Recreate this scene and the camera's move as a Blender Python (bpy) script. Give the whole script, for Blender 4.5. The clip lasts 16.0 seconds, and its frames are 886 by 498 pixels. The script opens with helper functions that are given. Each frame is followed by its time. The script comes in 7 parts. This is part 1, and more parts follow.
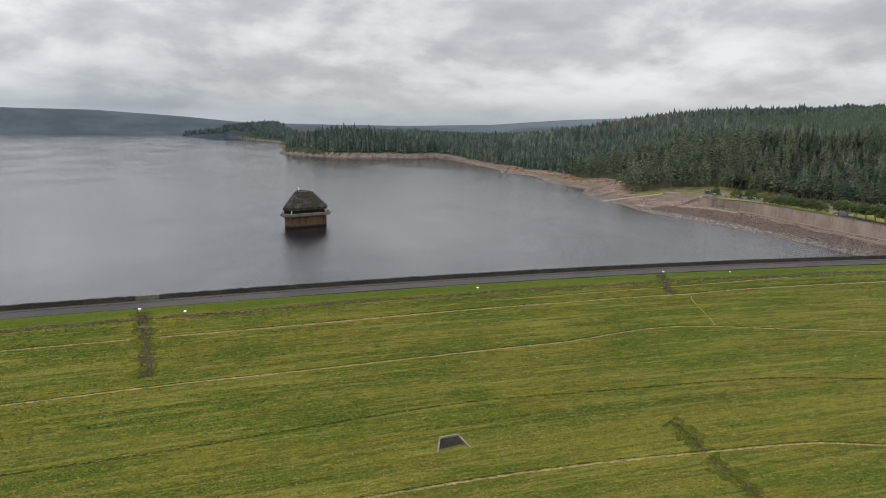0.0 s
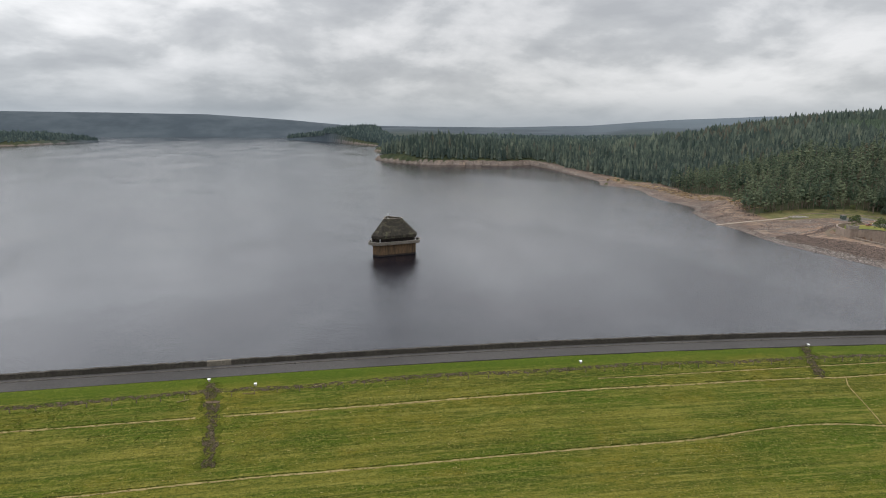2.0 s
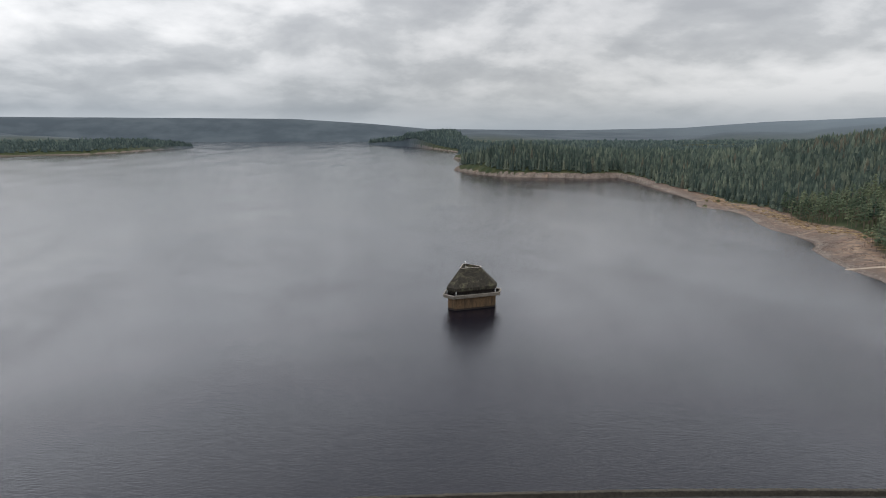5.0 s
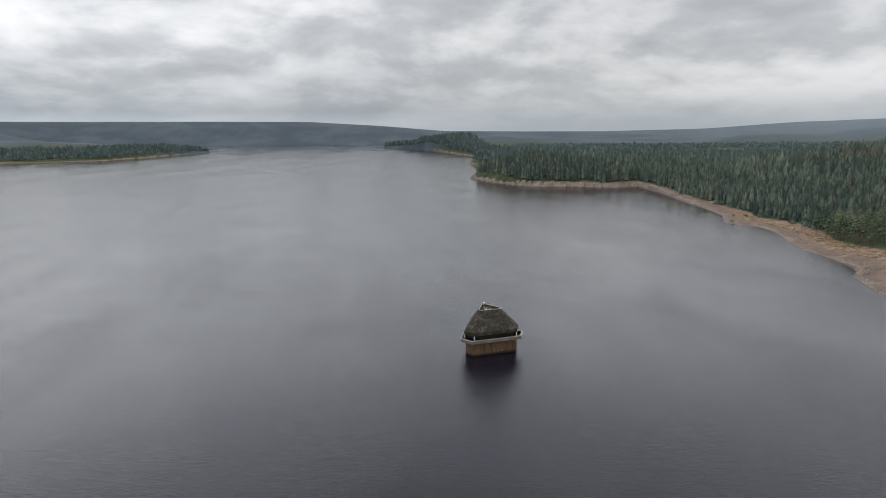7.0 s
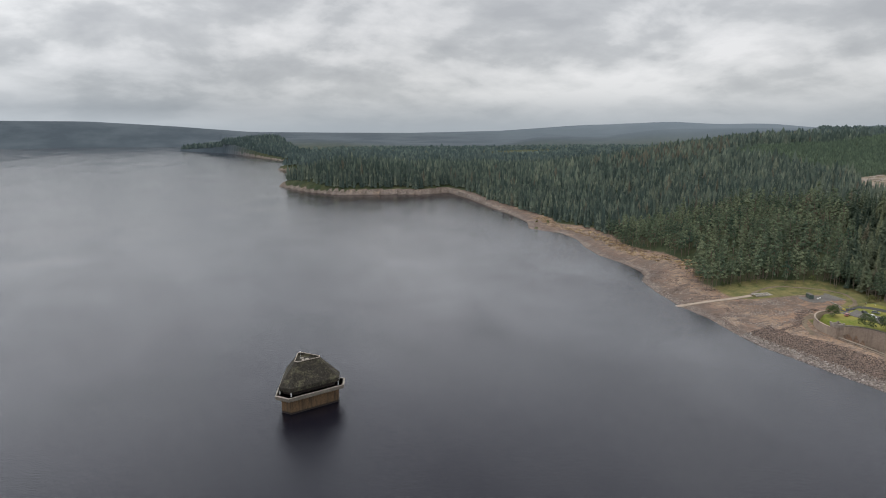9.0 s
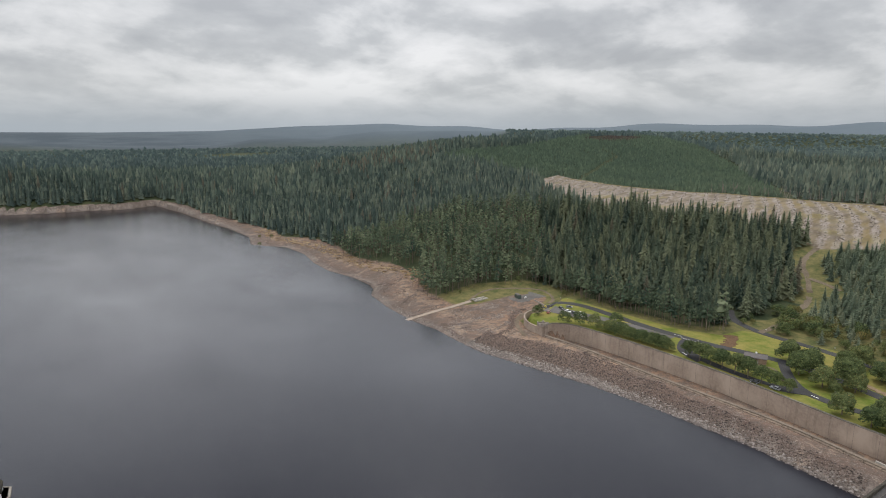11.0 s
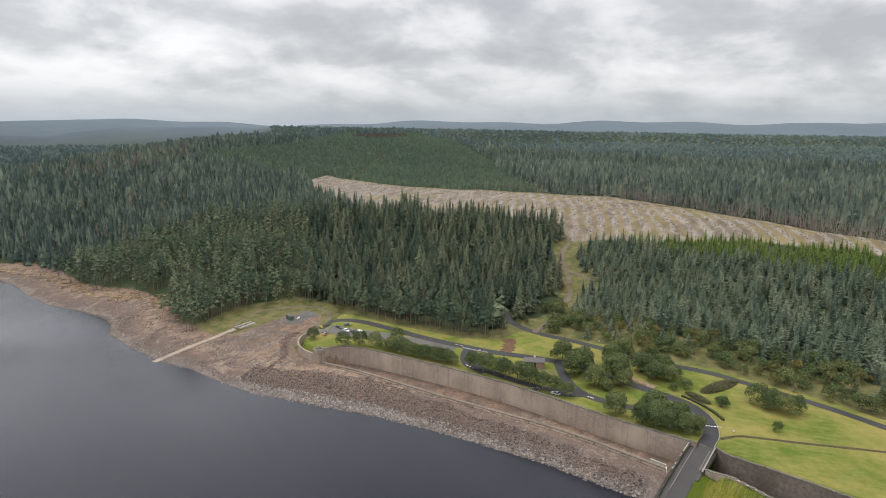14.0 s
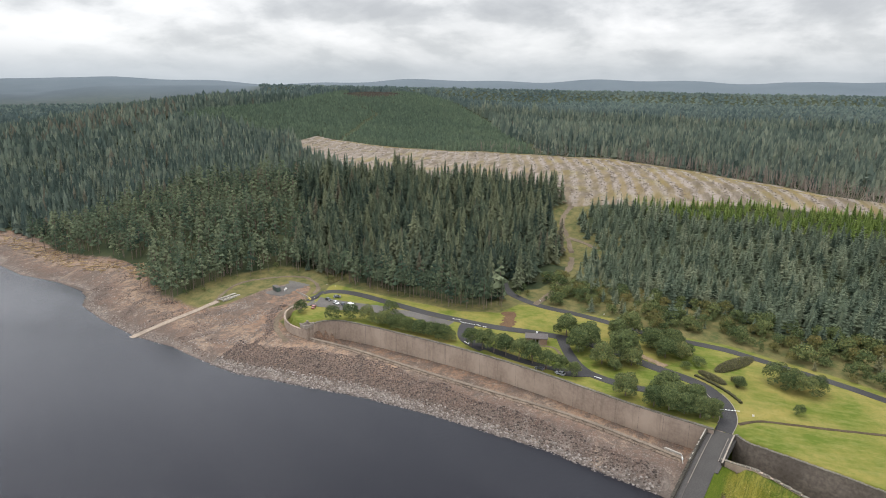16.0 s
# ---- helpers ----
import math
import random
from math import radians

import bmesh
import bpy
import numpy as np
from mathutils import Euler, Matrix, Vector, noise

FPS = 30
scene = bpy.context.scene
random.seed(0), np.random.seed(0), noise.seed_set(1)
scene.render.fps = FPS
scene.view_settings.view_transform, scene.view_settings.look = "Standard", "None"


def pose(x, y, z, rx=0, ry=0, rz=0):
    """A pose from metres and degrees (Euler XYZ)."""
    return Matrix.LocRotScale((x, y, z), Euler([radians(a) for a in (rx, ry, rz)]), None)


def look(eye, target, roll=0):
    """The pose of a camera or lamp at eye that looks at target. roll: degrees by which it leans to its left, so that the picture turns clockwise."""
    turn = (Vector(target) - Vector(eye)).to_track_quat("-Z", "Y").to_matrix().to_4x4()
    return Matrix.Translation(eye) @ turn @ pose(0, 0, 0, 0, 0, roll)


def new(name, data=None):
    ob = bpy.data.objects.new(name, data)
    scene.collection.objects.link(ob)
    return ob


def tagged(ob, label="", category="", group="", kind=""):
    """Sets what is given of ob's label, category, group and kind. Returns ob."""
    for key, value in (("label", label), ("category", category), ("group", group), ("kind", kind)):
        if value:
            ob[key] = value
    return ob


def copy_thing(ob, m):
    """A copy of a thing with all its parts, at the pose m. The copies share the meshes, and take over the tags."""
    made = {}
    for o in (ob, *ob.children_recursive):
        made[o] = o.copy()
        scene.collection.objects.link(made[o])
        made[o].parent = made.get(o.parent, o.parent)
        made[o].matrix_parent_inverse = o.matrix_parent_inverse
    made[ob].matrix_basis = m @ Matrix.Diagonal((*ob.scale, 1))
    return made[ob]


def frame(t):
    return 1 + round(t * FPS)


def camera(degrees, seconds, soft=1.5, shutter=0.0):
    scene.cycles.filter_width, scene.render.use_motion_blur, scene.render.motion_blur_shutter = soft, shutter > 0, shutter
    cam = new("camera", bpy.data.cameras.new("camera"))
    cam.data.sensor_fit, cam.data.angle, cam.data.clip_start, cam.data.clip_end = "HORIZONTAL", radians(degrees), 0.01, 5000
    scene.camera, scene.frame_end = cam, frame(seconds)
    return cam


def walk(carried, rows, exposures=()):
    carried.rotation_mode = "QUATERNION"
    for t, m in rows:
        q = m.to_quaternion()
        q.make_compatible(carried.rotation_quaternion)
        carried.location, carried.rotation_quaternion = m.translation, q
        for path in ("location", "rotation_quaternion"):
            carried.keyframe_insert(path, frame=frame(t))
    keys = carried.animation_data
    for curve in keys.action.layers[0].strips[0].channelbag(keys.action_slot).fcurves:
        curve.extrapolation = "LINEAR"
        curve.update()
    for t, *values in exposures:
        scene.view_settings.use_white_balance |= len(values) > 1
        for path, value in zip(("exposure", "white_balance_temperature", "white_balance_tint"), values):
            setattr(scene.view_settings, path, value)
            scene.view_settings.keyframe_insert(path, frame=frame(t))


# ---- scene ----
SECONDS = 16.0
cam = camera(71.63, SECONDS, soft=1.0)
PATH = [  # seconds, x, y, z, heading from +y clockwise, pitch, lean
    (0.0, -45.90, -348.29, 55.35, 20.28, -11.04, 0.72),
    (0.5, -43.59, -342.59, 58.68, 17.28, -11.14, 0.59),
    (1.0, -41.87, -336.47, 61.85, 14.93, -11.14, 0.43),
    (1.5, -40.43, -330.39, 65.00, 13.05, -11.14, 0.38),
    (2.0, -39.27, -324.18, 68.18, 11.55, -11.14, 0.35),
    (2.5, -38.18, -317.98, 71.25, 10.40, -11.11, 0.32),
    (3.0, -37.20, -311.74, 74.47, 9.36, -11.13, 0.23),
    (3.5, -36.45, -305.34, 77.57, 8.52, -11.11, 0.18),
    (4.0, -35.85, -298.94, 80.66, 7.66, -11.09, 0.15),
    (4.5, -35.31, -292.94, 83.95, 5.82, -11.11, 0.07),
    (5.0, -34.73, -286.45, 86.88, 4.16, -11.10, 0.04),
    (5.5, -34.36, -280.27, 90.10, 2.78, -11.08, -0.01),
    (6.0, -34.19, -274.51, 93.68, 1.86, -11.06, -0.10),
    (6.5, -34.04, -268.93, 97.44, 1.71, -11.06, -0.20),
    (7.0, -33.77, -263.31, 101.17, 2.67, -11.07, -0.29),
    (7.5, -33.22, -257.40, 104.70, 5.06, -11.09, -0.35),
    (8.0, -32.34, -251.12, 107.90, 9.02, -11.12, -0.34),
    (8.5, -31.22, -244.81, 110.90, 14.08, -11.14, -0.26),
    (9.0, -29.28, -238.62, 113.68, 20.02, -11.14, -0.02),
    (9.5, -26.76, -233.02, 116.43, 26.48, -11.14, 0.18),
    (10.0, -24.03, -227.66, 119.12, 33.02, -11.09, 0.34),
    (10.5, -20.02, -222.91, 121.70, 39.40, -11.08, 0.38),
    (11.0, -14.84, -218.79, 124.04, 45.43, -11.11, 0.35),
    (11.5, -8.99, -215.12, 125.98, 50.96, -11.16, 0.30),
    (12.0, -2.98, -211.77, 127.36, 55.79, -11.21, 0.27),
    (12.5, 2.67, -208.56, 128.02, 59.76, -11.25, 0.32),
    (13.0, 7.66, -205.34, 128.01, 62.79, -11.27, 0.46),
    (13.5, 12.40, -202.15, 127.97, 65.10, -11.29, 0.55),
    (14.0, 17.35, -199.39, 127.76, 66.55, -11.31, 0.60),
    (14.5, 22.56, -196.81, 127.53, 67.15, -11.33, 0.65),
    (15.0, 27.48, -194.02, 127.21, 67.23, -11.33, 0.64),
    (15.5, 32.76, -191.62, 127.00, 67.18, -12.16, 0.64),
    (16.0, 38.03, -188.99, 126.70, 67.22, -14.94, 0.71),
]


def aim(x, y, z, heading, pitch, lean):
    h, p = radians(heading), radians(pitch)
    return look((x, y, z), (x + 50 * math.sin(h) * math.cos(p), y + 50 * math.cos(h) * math.cos(p), z + 50 * math.sin(p)), lean)


walk(cam, [(t, aim(*row)) for t, *row in PATH], [(0, 0.09), (3.5, 0.07), (5, 0.04), (10, 0.06), (12.5, 0.28), (14.5, 0.37), (16, 0.50)])



# ---- sky and sun: a broken grey overcast ----
SUN_ELEVATION, SUN_BEARING = 62, 40      # degrees; bearing from +y, clockwise
world = bpy.data.worlds.new("sky")
scene.world = world
world.use_nodes = True
wn, wl = world.node_tree.nodes, world.node_tree.links
wn.clear()


def wmath(op, a, b=0.0):
    n = wn.new("ShaderNodeMath")
    n.operation = op
    for i, v in enumerate((a, b)):
        if isinstance(v, (int, float)):
            n.inputs[i].default_value = v
        else:
            wl.new(v, n.inputs[i])
    return n.outputs[0]


def wramp(fac, *stops):
    n = wn.new("ShaderNodeValToRGB")
    el = n.color_ramp.elements
    while len(el) < len(stops):
        el.new(0.5)
    for e, (p, c) in zip(el, stops):
        e.position, e.color = p, ((c, c, c, 1) if isinstance(c, (int, float)) else (*c, 1))
    wl.new(fac, n.inputs[0])
    return n.outputs[0]


def wmix(fac, a, b, how="MIX"):
    n = wn.new("ShaderNodeMixRGB")
    n.blend_type = how
    for s, v in zip(n.inputs, (fac, a, b)):
        if isinstance(v, (int, float)):
            s.default_value = v if s.type == "VALUE" else (v, v, v, 1)
        elif isinstance(v, tuple):
            s.default_value = (*v, 1)
        else:
            wl.new(v, s)
    return n.outputs[0]


coord = wn.new("ShaderNodeTexCoord")
split = wn.new("ShaderNodeSeparateXYZ")
wl.new(coord.outputs["Generated"], split.inputs[0])
rise = wmath("MAXIMUM", split.outputs[2], 0.0)
# the cloud layer lies level overhead, so that its heaps crowd together towards the horizon
deck = wn.new("ShaderNodeCombineXYZ")
depth = wmath("ADD", rise, 0.32)
for i in (0, 1):
    wl.new(wmath("DIVIDE", split.outputs[i], depth), deck.inputs[i])


def wdeck(shift, scale, detail, rough, distort, stretch=(1, 1, 1)):
    m = wn.new("ShaderNodeMapping")
    m.inputs["Location"].default_value, m.inputs["Scale"].default_value = shift, stretch
    wl.new(deck.outputs[0], m.inputs[0])
    t = wn.new("ShaderNodeTexNoise")
    for k, v in (("Scale", scale), ("Detail", detail), ("Roughness", rough), ("Distortion", distort)):
        t.inputs[k].default_value = v
    wl.new(m.outputs[0], t.inputs["Vector"])
    return t.outputs[0]


heaps = wdeck((0.3, 0.1, 0.0), 1.9, 10.0, 0.55, 0.15)       # the separate clouds
behind = wdeck((0.36, 0.20, 0.0), 1.9, 6.0, 0.53, 0.15)
banks = wdeck((0.7, 2.4, 0.2), 0.5, 4.0, 0.5, 0.1)         # broad darker banks
cover = wmath("ADD", wmath("MULTIPLY", heaps, 0.66), wmath("MULTIPLY", banks, 0.34))
cover = wmath("ADD", cover, wmath("MULTIPLY", wmath("SUBTRACT", heaps, behind), 0.3))      # brighter towards the hidden sun
cloud = wramp(cover, (0.36, (0.42, 0.435, 0.455)), (0.445, (0.505, 0.52, 0.535)), (0.505, (0.635, 0.645, 0.655)), (0.61, (0.79, 0.792, 0.798)))
low = wramp(rise, (0.0, (0.40, 0.45, 0.50)), (0.03, (0.40, 0.44, 0.48)), (0.075, (0.66, 0.68, 0.69)), (0.2, (0.74, 0.75, 0.76)))
grey_sky = wmix(wramp(rise, (0.0, 0.92), (0.025, 0.7), (0.055, 0.3), (0.10, 0.05)), cloud, low)
grey_sky = wmix(1.0, grey_sky, wramp(rise, (0.0, (0.34, 0.34, 0.34)), (0.19, (0.37, 0.37, 0.375)), (0.25, (0.80, 0.81, 0.85)), (0.32, (0.98, 0.995, 1.03)), (0.42, (0.46, 0.47, 0.51)), (0.60, (0.37, 0.38, 0.41)), (1.0, (1.05, 1.05, 1.05))), "MULTIPLY")
grey_sky = wmix(1.0, grey_sky, wramp(wmath("ADD", wmath("MULTIPLY", split.outputs[0], 0.5), 0.5), (0.3, 1.18), (0.45, 1.03), (0.525, 0.93), (0.65, 0.87), (0.8, 0.94), (0.95, 0.86)), "MULTIPLY")      # the cloud thickens to the east
west = wramp(wmath("ADD", wmath("MULTIPLY", split.outputs[0], 0.5), 0.5), (0.47, 1.0), (0.60, 0.0))
bank = wmath("MULTIPLY", wramp(rise, (0.008, 0.0), (0.028, 1.0), (0.075, 0.8), (0.13, 0.0)), wmath("MULTIPLY", west, wramp(banks, (0.3, 0.8), (0.65, 0.45))))
grey_sky = wmix(bank, grey_sky, wmix(1.0, grey_sky, (0.52, 0.55, 0.59), "MULTIPLY"))      # a dark bank low in the west
sky = wn.new("ShaderNodeTexSky")
sky.sky_type, sky.sun_disc = "NISHITA", False
sky.sun_elevation, sky.sun_rotation = radians(SUN_ELEVATION), radians(SUN_BEARING)
clear = wn.new("ShaderNodeBackground")
clear.inputs[1].default_value = 0.06
wl.new(sky.outputs[0], clear.inputs[0])
grey = wn.new("ShaderNodeBackground")
grey.inputs[1].default_value = 3.12
wl.new(grey_sky, grey.inputs[0])
both = wn.new("ShaderNodeMixShader")
both.inputs[0].default_value = 0.94
wl.new(clear.outputs[0], both.inputs[1])
wl.new(grey.outputs[0], both.inputs[2])
out = wn.new("ShaderNodeOutputWorld")
wl.new(both.outputs[0], out.inputs[0])

sun = new("sun", bpy.data.lights.new("sun", "SUN"))
sun.data.energy, sun.data.angle, sun.data.color = 1.0, radians(16), (1.0, 0.96, 0.9)
_b, _e = radians(SUN_BEARING), radians(SUN_ELEVATION)
sun.matrix_world = look((0, 0, 300), (-math.sin(_b) * math.cos(_e) * 100, -math.cos(_b) * math.cos(_e) * 100, 300 - math.sin(_e) * 100))



# ---- materials ----
class Nodes:
    """A short hand for building one node material."""

    def __init__(self, name, rough=0.9, spec=0.3):
        self.mat = bpy.data.materials.new(name)
        self.mat.use_nodes = True
        self.n, self.l = self.mat.node_tree.nodes, self.mat.node_tree.links
        self.bsdf = next(n for n in self.n if n.type == "BSDF_PRINCIPLED")
        self.bsdf.inputs["Roughness"].default_value = rough
        self.bsdf.inputs["Specular IOR Level"].default_value = spec
        self.co = self.n.new("ShaderNodeNewGeometry").outputs["Position"]

    def put(self, socket, v):
        if isinstance(v, bpy.types.NodeSocket):
            self.l.new(v, socket)
        elif isinstance(v, tuple) and len(v) == 3 and len(socket.default_value) == 4:
            socket.default_value = (*v, 1)
        else:
            socket.default_value = v

    def noise(self, scale, detail=4.0, rough=0.55, stretch=None, turn=0.0, distort=0.0):
        src = self.co
        if stretch:
            m = self.n.new("ShaderNodeMapping")
            m.inputs["Scale"].default_value = stretch
            m.inputs["Rotation"].default_value = (0, 0, turn)
            self.l.new(src, m.inputs[0])
            src = m.outputs[0]
        t = self.n.new("ShaderNodeTexNoise")
        t.inputs["Scale"].default_value, t.inputs["Detail"].default_value, t.inputs["Roughness"].default_value = scale, detail, rough
        t.inputs["Distortion"].default_value = distort
        self.l.new(src, t.inputs["Vector"])
        return t.outputs[0]

    def ramp(self, fac, *stops):
        r = self.n.new("ShaderNodeValToRGB")
        el = r.color_ramp.elements
        while len(el) < len(stops):
            el.new(0.5)
        for e, (p, c) in zip(el, stops):
            e.position, e.color = p, ((c, c, c, 1) if isinstance(c, (int, float)) else (*c, 1))
        self.put(r.inputs[0], fac)
        return r.outputs[0]

    def mix(self, fac, a, b, how="MIX"):
        m = self.n.new("ShaderNodeMixRGB")
        m.blend_type = how
        for s, v in zip(m.inputs, (fac, a, b)):
            self.put(s, v)
        return m.outputs[0]

    def math(self, op, a, b=0.0):
        m = self.n.new("ShaderNodeMath")
        m.operation = op
        self.put(m.inputs[0], a)
        self.put(m.inputs[1], b)
        return m.outputs[0]

    def attr(self, name):
        a = self.n.new("ShaderNodeAttribute")
        a.attribute_name = name
        return a.outputs["Fac"]

    def axis(self, i):
        s = self.n.new("ShaderNodeSeparateXYZ")
        self.l.new(self.co, s.inputs[0])
        return s.outputs[i]

    def random(self):
        return self.n.new("ShaderNodeObjectInfo").outputs["Random"]

    def island(self):
        return self.n.new("ShaderNodeNewGeometry").outputs["Random Per Island"]

    def bump(self, h, strength=0.5, distance=0.1):
        b = self.n.new("ShaderNodeBump")
        b.inputs["Strength"].default_value, b.inputs["Distance"].default_value = strength, distance
        self.put(b.inputs["Height"], h)
        self.l.new(b.outputs[0], self.bsdf.inputs["Normal"])

    def done(self, colour):
        self.put(self.bsdf.inputs["Base Color"], colour)
        return self.mat


def two_tone(name, dark, light, scale, rough=0.9, spec=0.3, bump=0.3, dist=0.05, big=None, metal=0.0, gaps=None):
    """A surface with fine grain and large stains; gaps let the ground show through a worn strip."""
    m = Nodes(name, rough, spec)
    m.bsdf.inputs["Metallic"].default_value = metal
    g = m.noise(scale, 6.0, 0.65)
    s = m.noise(big or scale * 0.08, 3.0)
    c = m.mix(m.ramp(g, (0.3, 0.0), (0.7, 1.0)), dark, light)
    c = m.mix(m.math("MULTIPLY", m.ramp(s, (0.42, 0.0), (0.66, 1.0)), 0.45), c, tuple(v * 0.62 for v in dark))
    m.bump(g, bump, dist)
    if gaps:
        m.put(m.bsdf.inputs["Alpha"], m.ramp(m.noise(gaps[0], 6.0, 0.75), (gaps[1], 0.0), (gaps[2], 1.0)))
    return m.done(c)


def grass_colour(m):
    patch = m.noise(0.035, 5.0, 0.6)
    tuft = m.noise(0.55, 6.0, 0.7)
    c = m.mix(m.ramp(patch, (0.42, 0.0), (0.58, 1.0)), (0.044, 0.076, 0.004), (0.168, 0.132, 0.022))
    return m.mix(m.ramp(tuft, (0.35, 0.0), (0.72, 0.75)), c, (0.034, 0.058, 0.005))


def ground_material():
    m = Nodes("ground", 0.95, 0.15)
    floor = m.mix(m.ramp(m.noise(0.05, 6.0, 0.65), (0.4, 0.0), (0.62, 1.0)), (0.028, 0.040, 0.018), (0.055, 0.058, 0.026))
    # mown grass: bands along the slope, worn straw-coloured patches, dark tufts
    lawn = grass_colour(m)
    along_ = m.n.new("ShaderNodeCombineXYZ")      # along the dam and down its slope
    m.put(along_.inputs[0], m.axis(0))
    m.put(along_.inputs[1], m.attr("down"))

    def streak(scale, stretch, detail=4.0, rough=0.6, distort=0.3, shift=0.0):
        mp, t = m.n.new("ShaderNodeMapping"), m.n.new("ShaderNodeTexNoise")
        mp.inputs["Scale"].default_value, mp.inputs["Location"].default_value = (stretch, 1.0, 1.0), (shift, shift, 0)
        m.l.new(along_.outputs[0], mp.inputs[0])
        m.l.new(mp.outputs[0], t.inputs["Vector"])
        for k_, v_ in (("Scale", scale), ("Detail", detail), ("Roughness", rough), ("Distortion", distort)):
            t.inputs[k_].default_value = v_
        return t.outputs[0]

    on = m.attr("band")
    lawn = m.mix(m.math("MULTIPLY", on, m.ramp(streak(0.10, 0.10), (0.46, 0.0), (0.60, 0.75))), lawn, (0.175, 0.150, 0.040))
    lawn = m.mix(m.math("MULTIPLY", on, m.ramp(streak(0.13, 0.16, shift=7.0), (0.48, 0.0), (0.60, 0.85))), lawn, (0.048, 0.082, 0.005))
    lawn = m.mix(m.math("MULTIPLY", on, m.ramp(streak(0.55, 0.035, 5.0, shift=3.0), (0.40, 0.55), (0.50, 0.0))), lawn, (0.030, 0.048, 0.006))
    lawn = m.mix(m.math("MULTIPLY", on, m.ramp(streak(0.8, 0.03, 5.0, shift=13.0), (0.52, 0.0), (0.62, 0.6))), lawn, (0.21, 0.185, 0.060))
    lawn = m.mix(m.math("MULTIPLY", on, m.ramp(streak(0.30, 0.02, 6.0, distort=0.1, shift=21.0), (0.36, 0.6), (0.42, 0.0))), lawn, (0.022, 0.036, 0.005))
    lawn = m.mix(m.math("MULTIPLY", on, m.ramp(streak(1.7, 0.10, 5.0, 0.75, shift=31.0), (0.38, 0.7), (0.48, 0.0))), lawn, (0.028, 0.044, 0.005))
    lawn = m.mix(m.math("MULTIPLY", on, m.ramp(streak(1.9, 0.12, 5.0, 0.75, shift=37.0), (0.54, 0.0), (0.63, 0.7))), lawn, (0.23, 0.20, 0.075))
    lawn = m.mix(m.ramp(m.noise(3.2, 5.0, 0.85), (0.38, 0.8), (0.54, 0.0)), lawn, (0.026, 0.040, 0.007))
    lawn = m.mix(m.ramp(m.noise(1.7, 5.0, 0.85), (0.50, 0.0), (0.64, 0.6)), lawn, (0.19, 0.17, 0.055))
    lawn = m.mix(m.math("MULTIPLY", m.attr("lush"), 0.8), lawn, m.mix(m.ramp(m.noise(1.3, 5.0, 0.8), (0.35, 0.0), (0.65, 1.0)), (0.036, 0.066, 0.004), (0.062, 0.092, 0.008)))
    lawn = m.mix(m.ramp(m.noise(2.2, 5.0, 0.8), (0.56, 0.0), (0.72, 0.6)), lawn, (0.24, 0.215, 0.085))
    lawn = m.mix(m.ramp(m.noise(1.1, 6.0, 0.8), (0.30, 0.75), (0.46, 0.0)), lawn, (0.024, 0.040, 0.008))
    lawn = m.mix(1.0, lawn, (0.94, 0.95, 0.58), "MULTIPLY")
    park = m.mix(m.ramp(m.noise(0.05, 6.0, 0.65), (0.38, 0.0), (0.62, 1.0)), (0.082, 0.113, 0.014), (0.215, 0.180, 0.050))
    park = m.mix(m.ramp(m.noise(0.5, 5.0, 0.7, stretch=(1.0, 0.3, 1.0), turn=0.5), (0.45, 0.0), (0.65, 0.4)), park, (0.24, 0.21, 0.075))
    park = m.mix(m.ramp(m.noise(0.9, 6.0, 0.8), (0.50, 0.0), (0.68, 0.55)), park, (0.085, 0.115, 0.018))
    lawn = m.mix(m.attr("band"), park, lawn)
    # the drawn-down shore: wet edge, grey pebbles, dark silt, then sand and reddish earth, in uneven strips along the water
    up_shore = m.math("ADD", m.attr("ashore"), m.math("MULTIPLY", m.math("SUBTRACT", m.noise(0.07, 5.0, 0.65), 0.5), 26.0))
    up_shore = m.math("MULTIPLY", m.math("ADD", up_shore, 6.0), 0.02)
    soil = m.ramp(up_shore, (0.0, (0.205, 0.180, 0.158)), (0.18, (0.170, 0.138, 0.118)), (0.28, (0.104, 0.070, 0.055)), (0.44, (0.160, 0.103, 0.074)), (0.60, (0.262, 0.178, 0.122)), (0.8, (0.205, 0.124, 0.080)))
    soil = m.mix(m.ramp(m.noise(0.035, 6.0, 0.7, distort=0.8), (0.50, 0.0), (0.60, 0.75)), soil, (0.098, 0.074, 0.060))
    soil = m.mix(m.ramp(m.noise(0.05, 6.0, 0.65, distort=0.5), (0.55, 0.0), (0.66, 0.6)), soil, (0.300, 0.215, 0.155))
    soil = m.mix(m.ramp(m.noise(0.16, 7.0, 0.75, distort=0.4), (0.50, 0.0), (0.58, 0.8)), soil, (0.076, 0.058, 0.048))
    soil = m.mix(m.ramp(m.noise(0.22, 7.0, 0.8, distort=0.6), (0.56, 0.0), (0.64, 0.7)), soil, (0.29, 0.245, 0.205))
    soil = m.mix(m.ramp(m.noise(0.5, 7.0, 0.8), (0.44, 0.0), (0.60, 0.75)), soil, (0.090, 0.072, 0.060))
    soil = m.mix(m.ramp(m.noise(1.6, 6.0, 0.85), (0.53, 0.0), (0.64, 0.65)), soil, (0.29, 0.245, 0.21))
    soil = m.mix(m.ramp(m.attr("ashore"), (0.0, 0.8), (1.0, 0.0)), soil, (0.075, 0.060, 0.050))
    brash = m.mix(m.ramp(m.noise(0.09, 6.0, 0.7, stretch=(0.35, 1.6, 1), turn=0.35), (0.4, 0.0), (0.6, 1.0)), (0.115, 0.090, 0.064), (0.235, 0.198, 0.165))
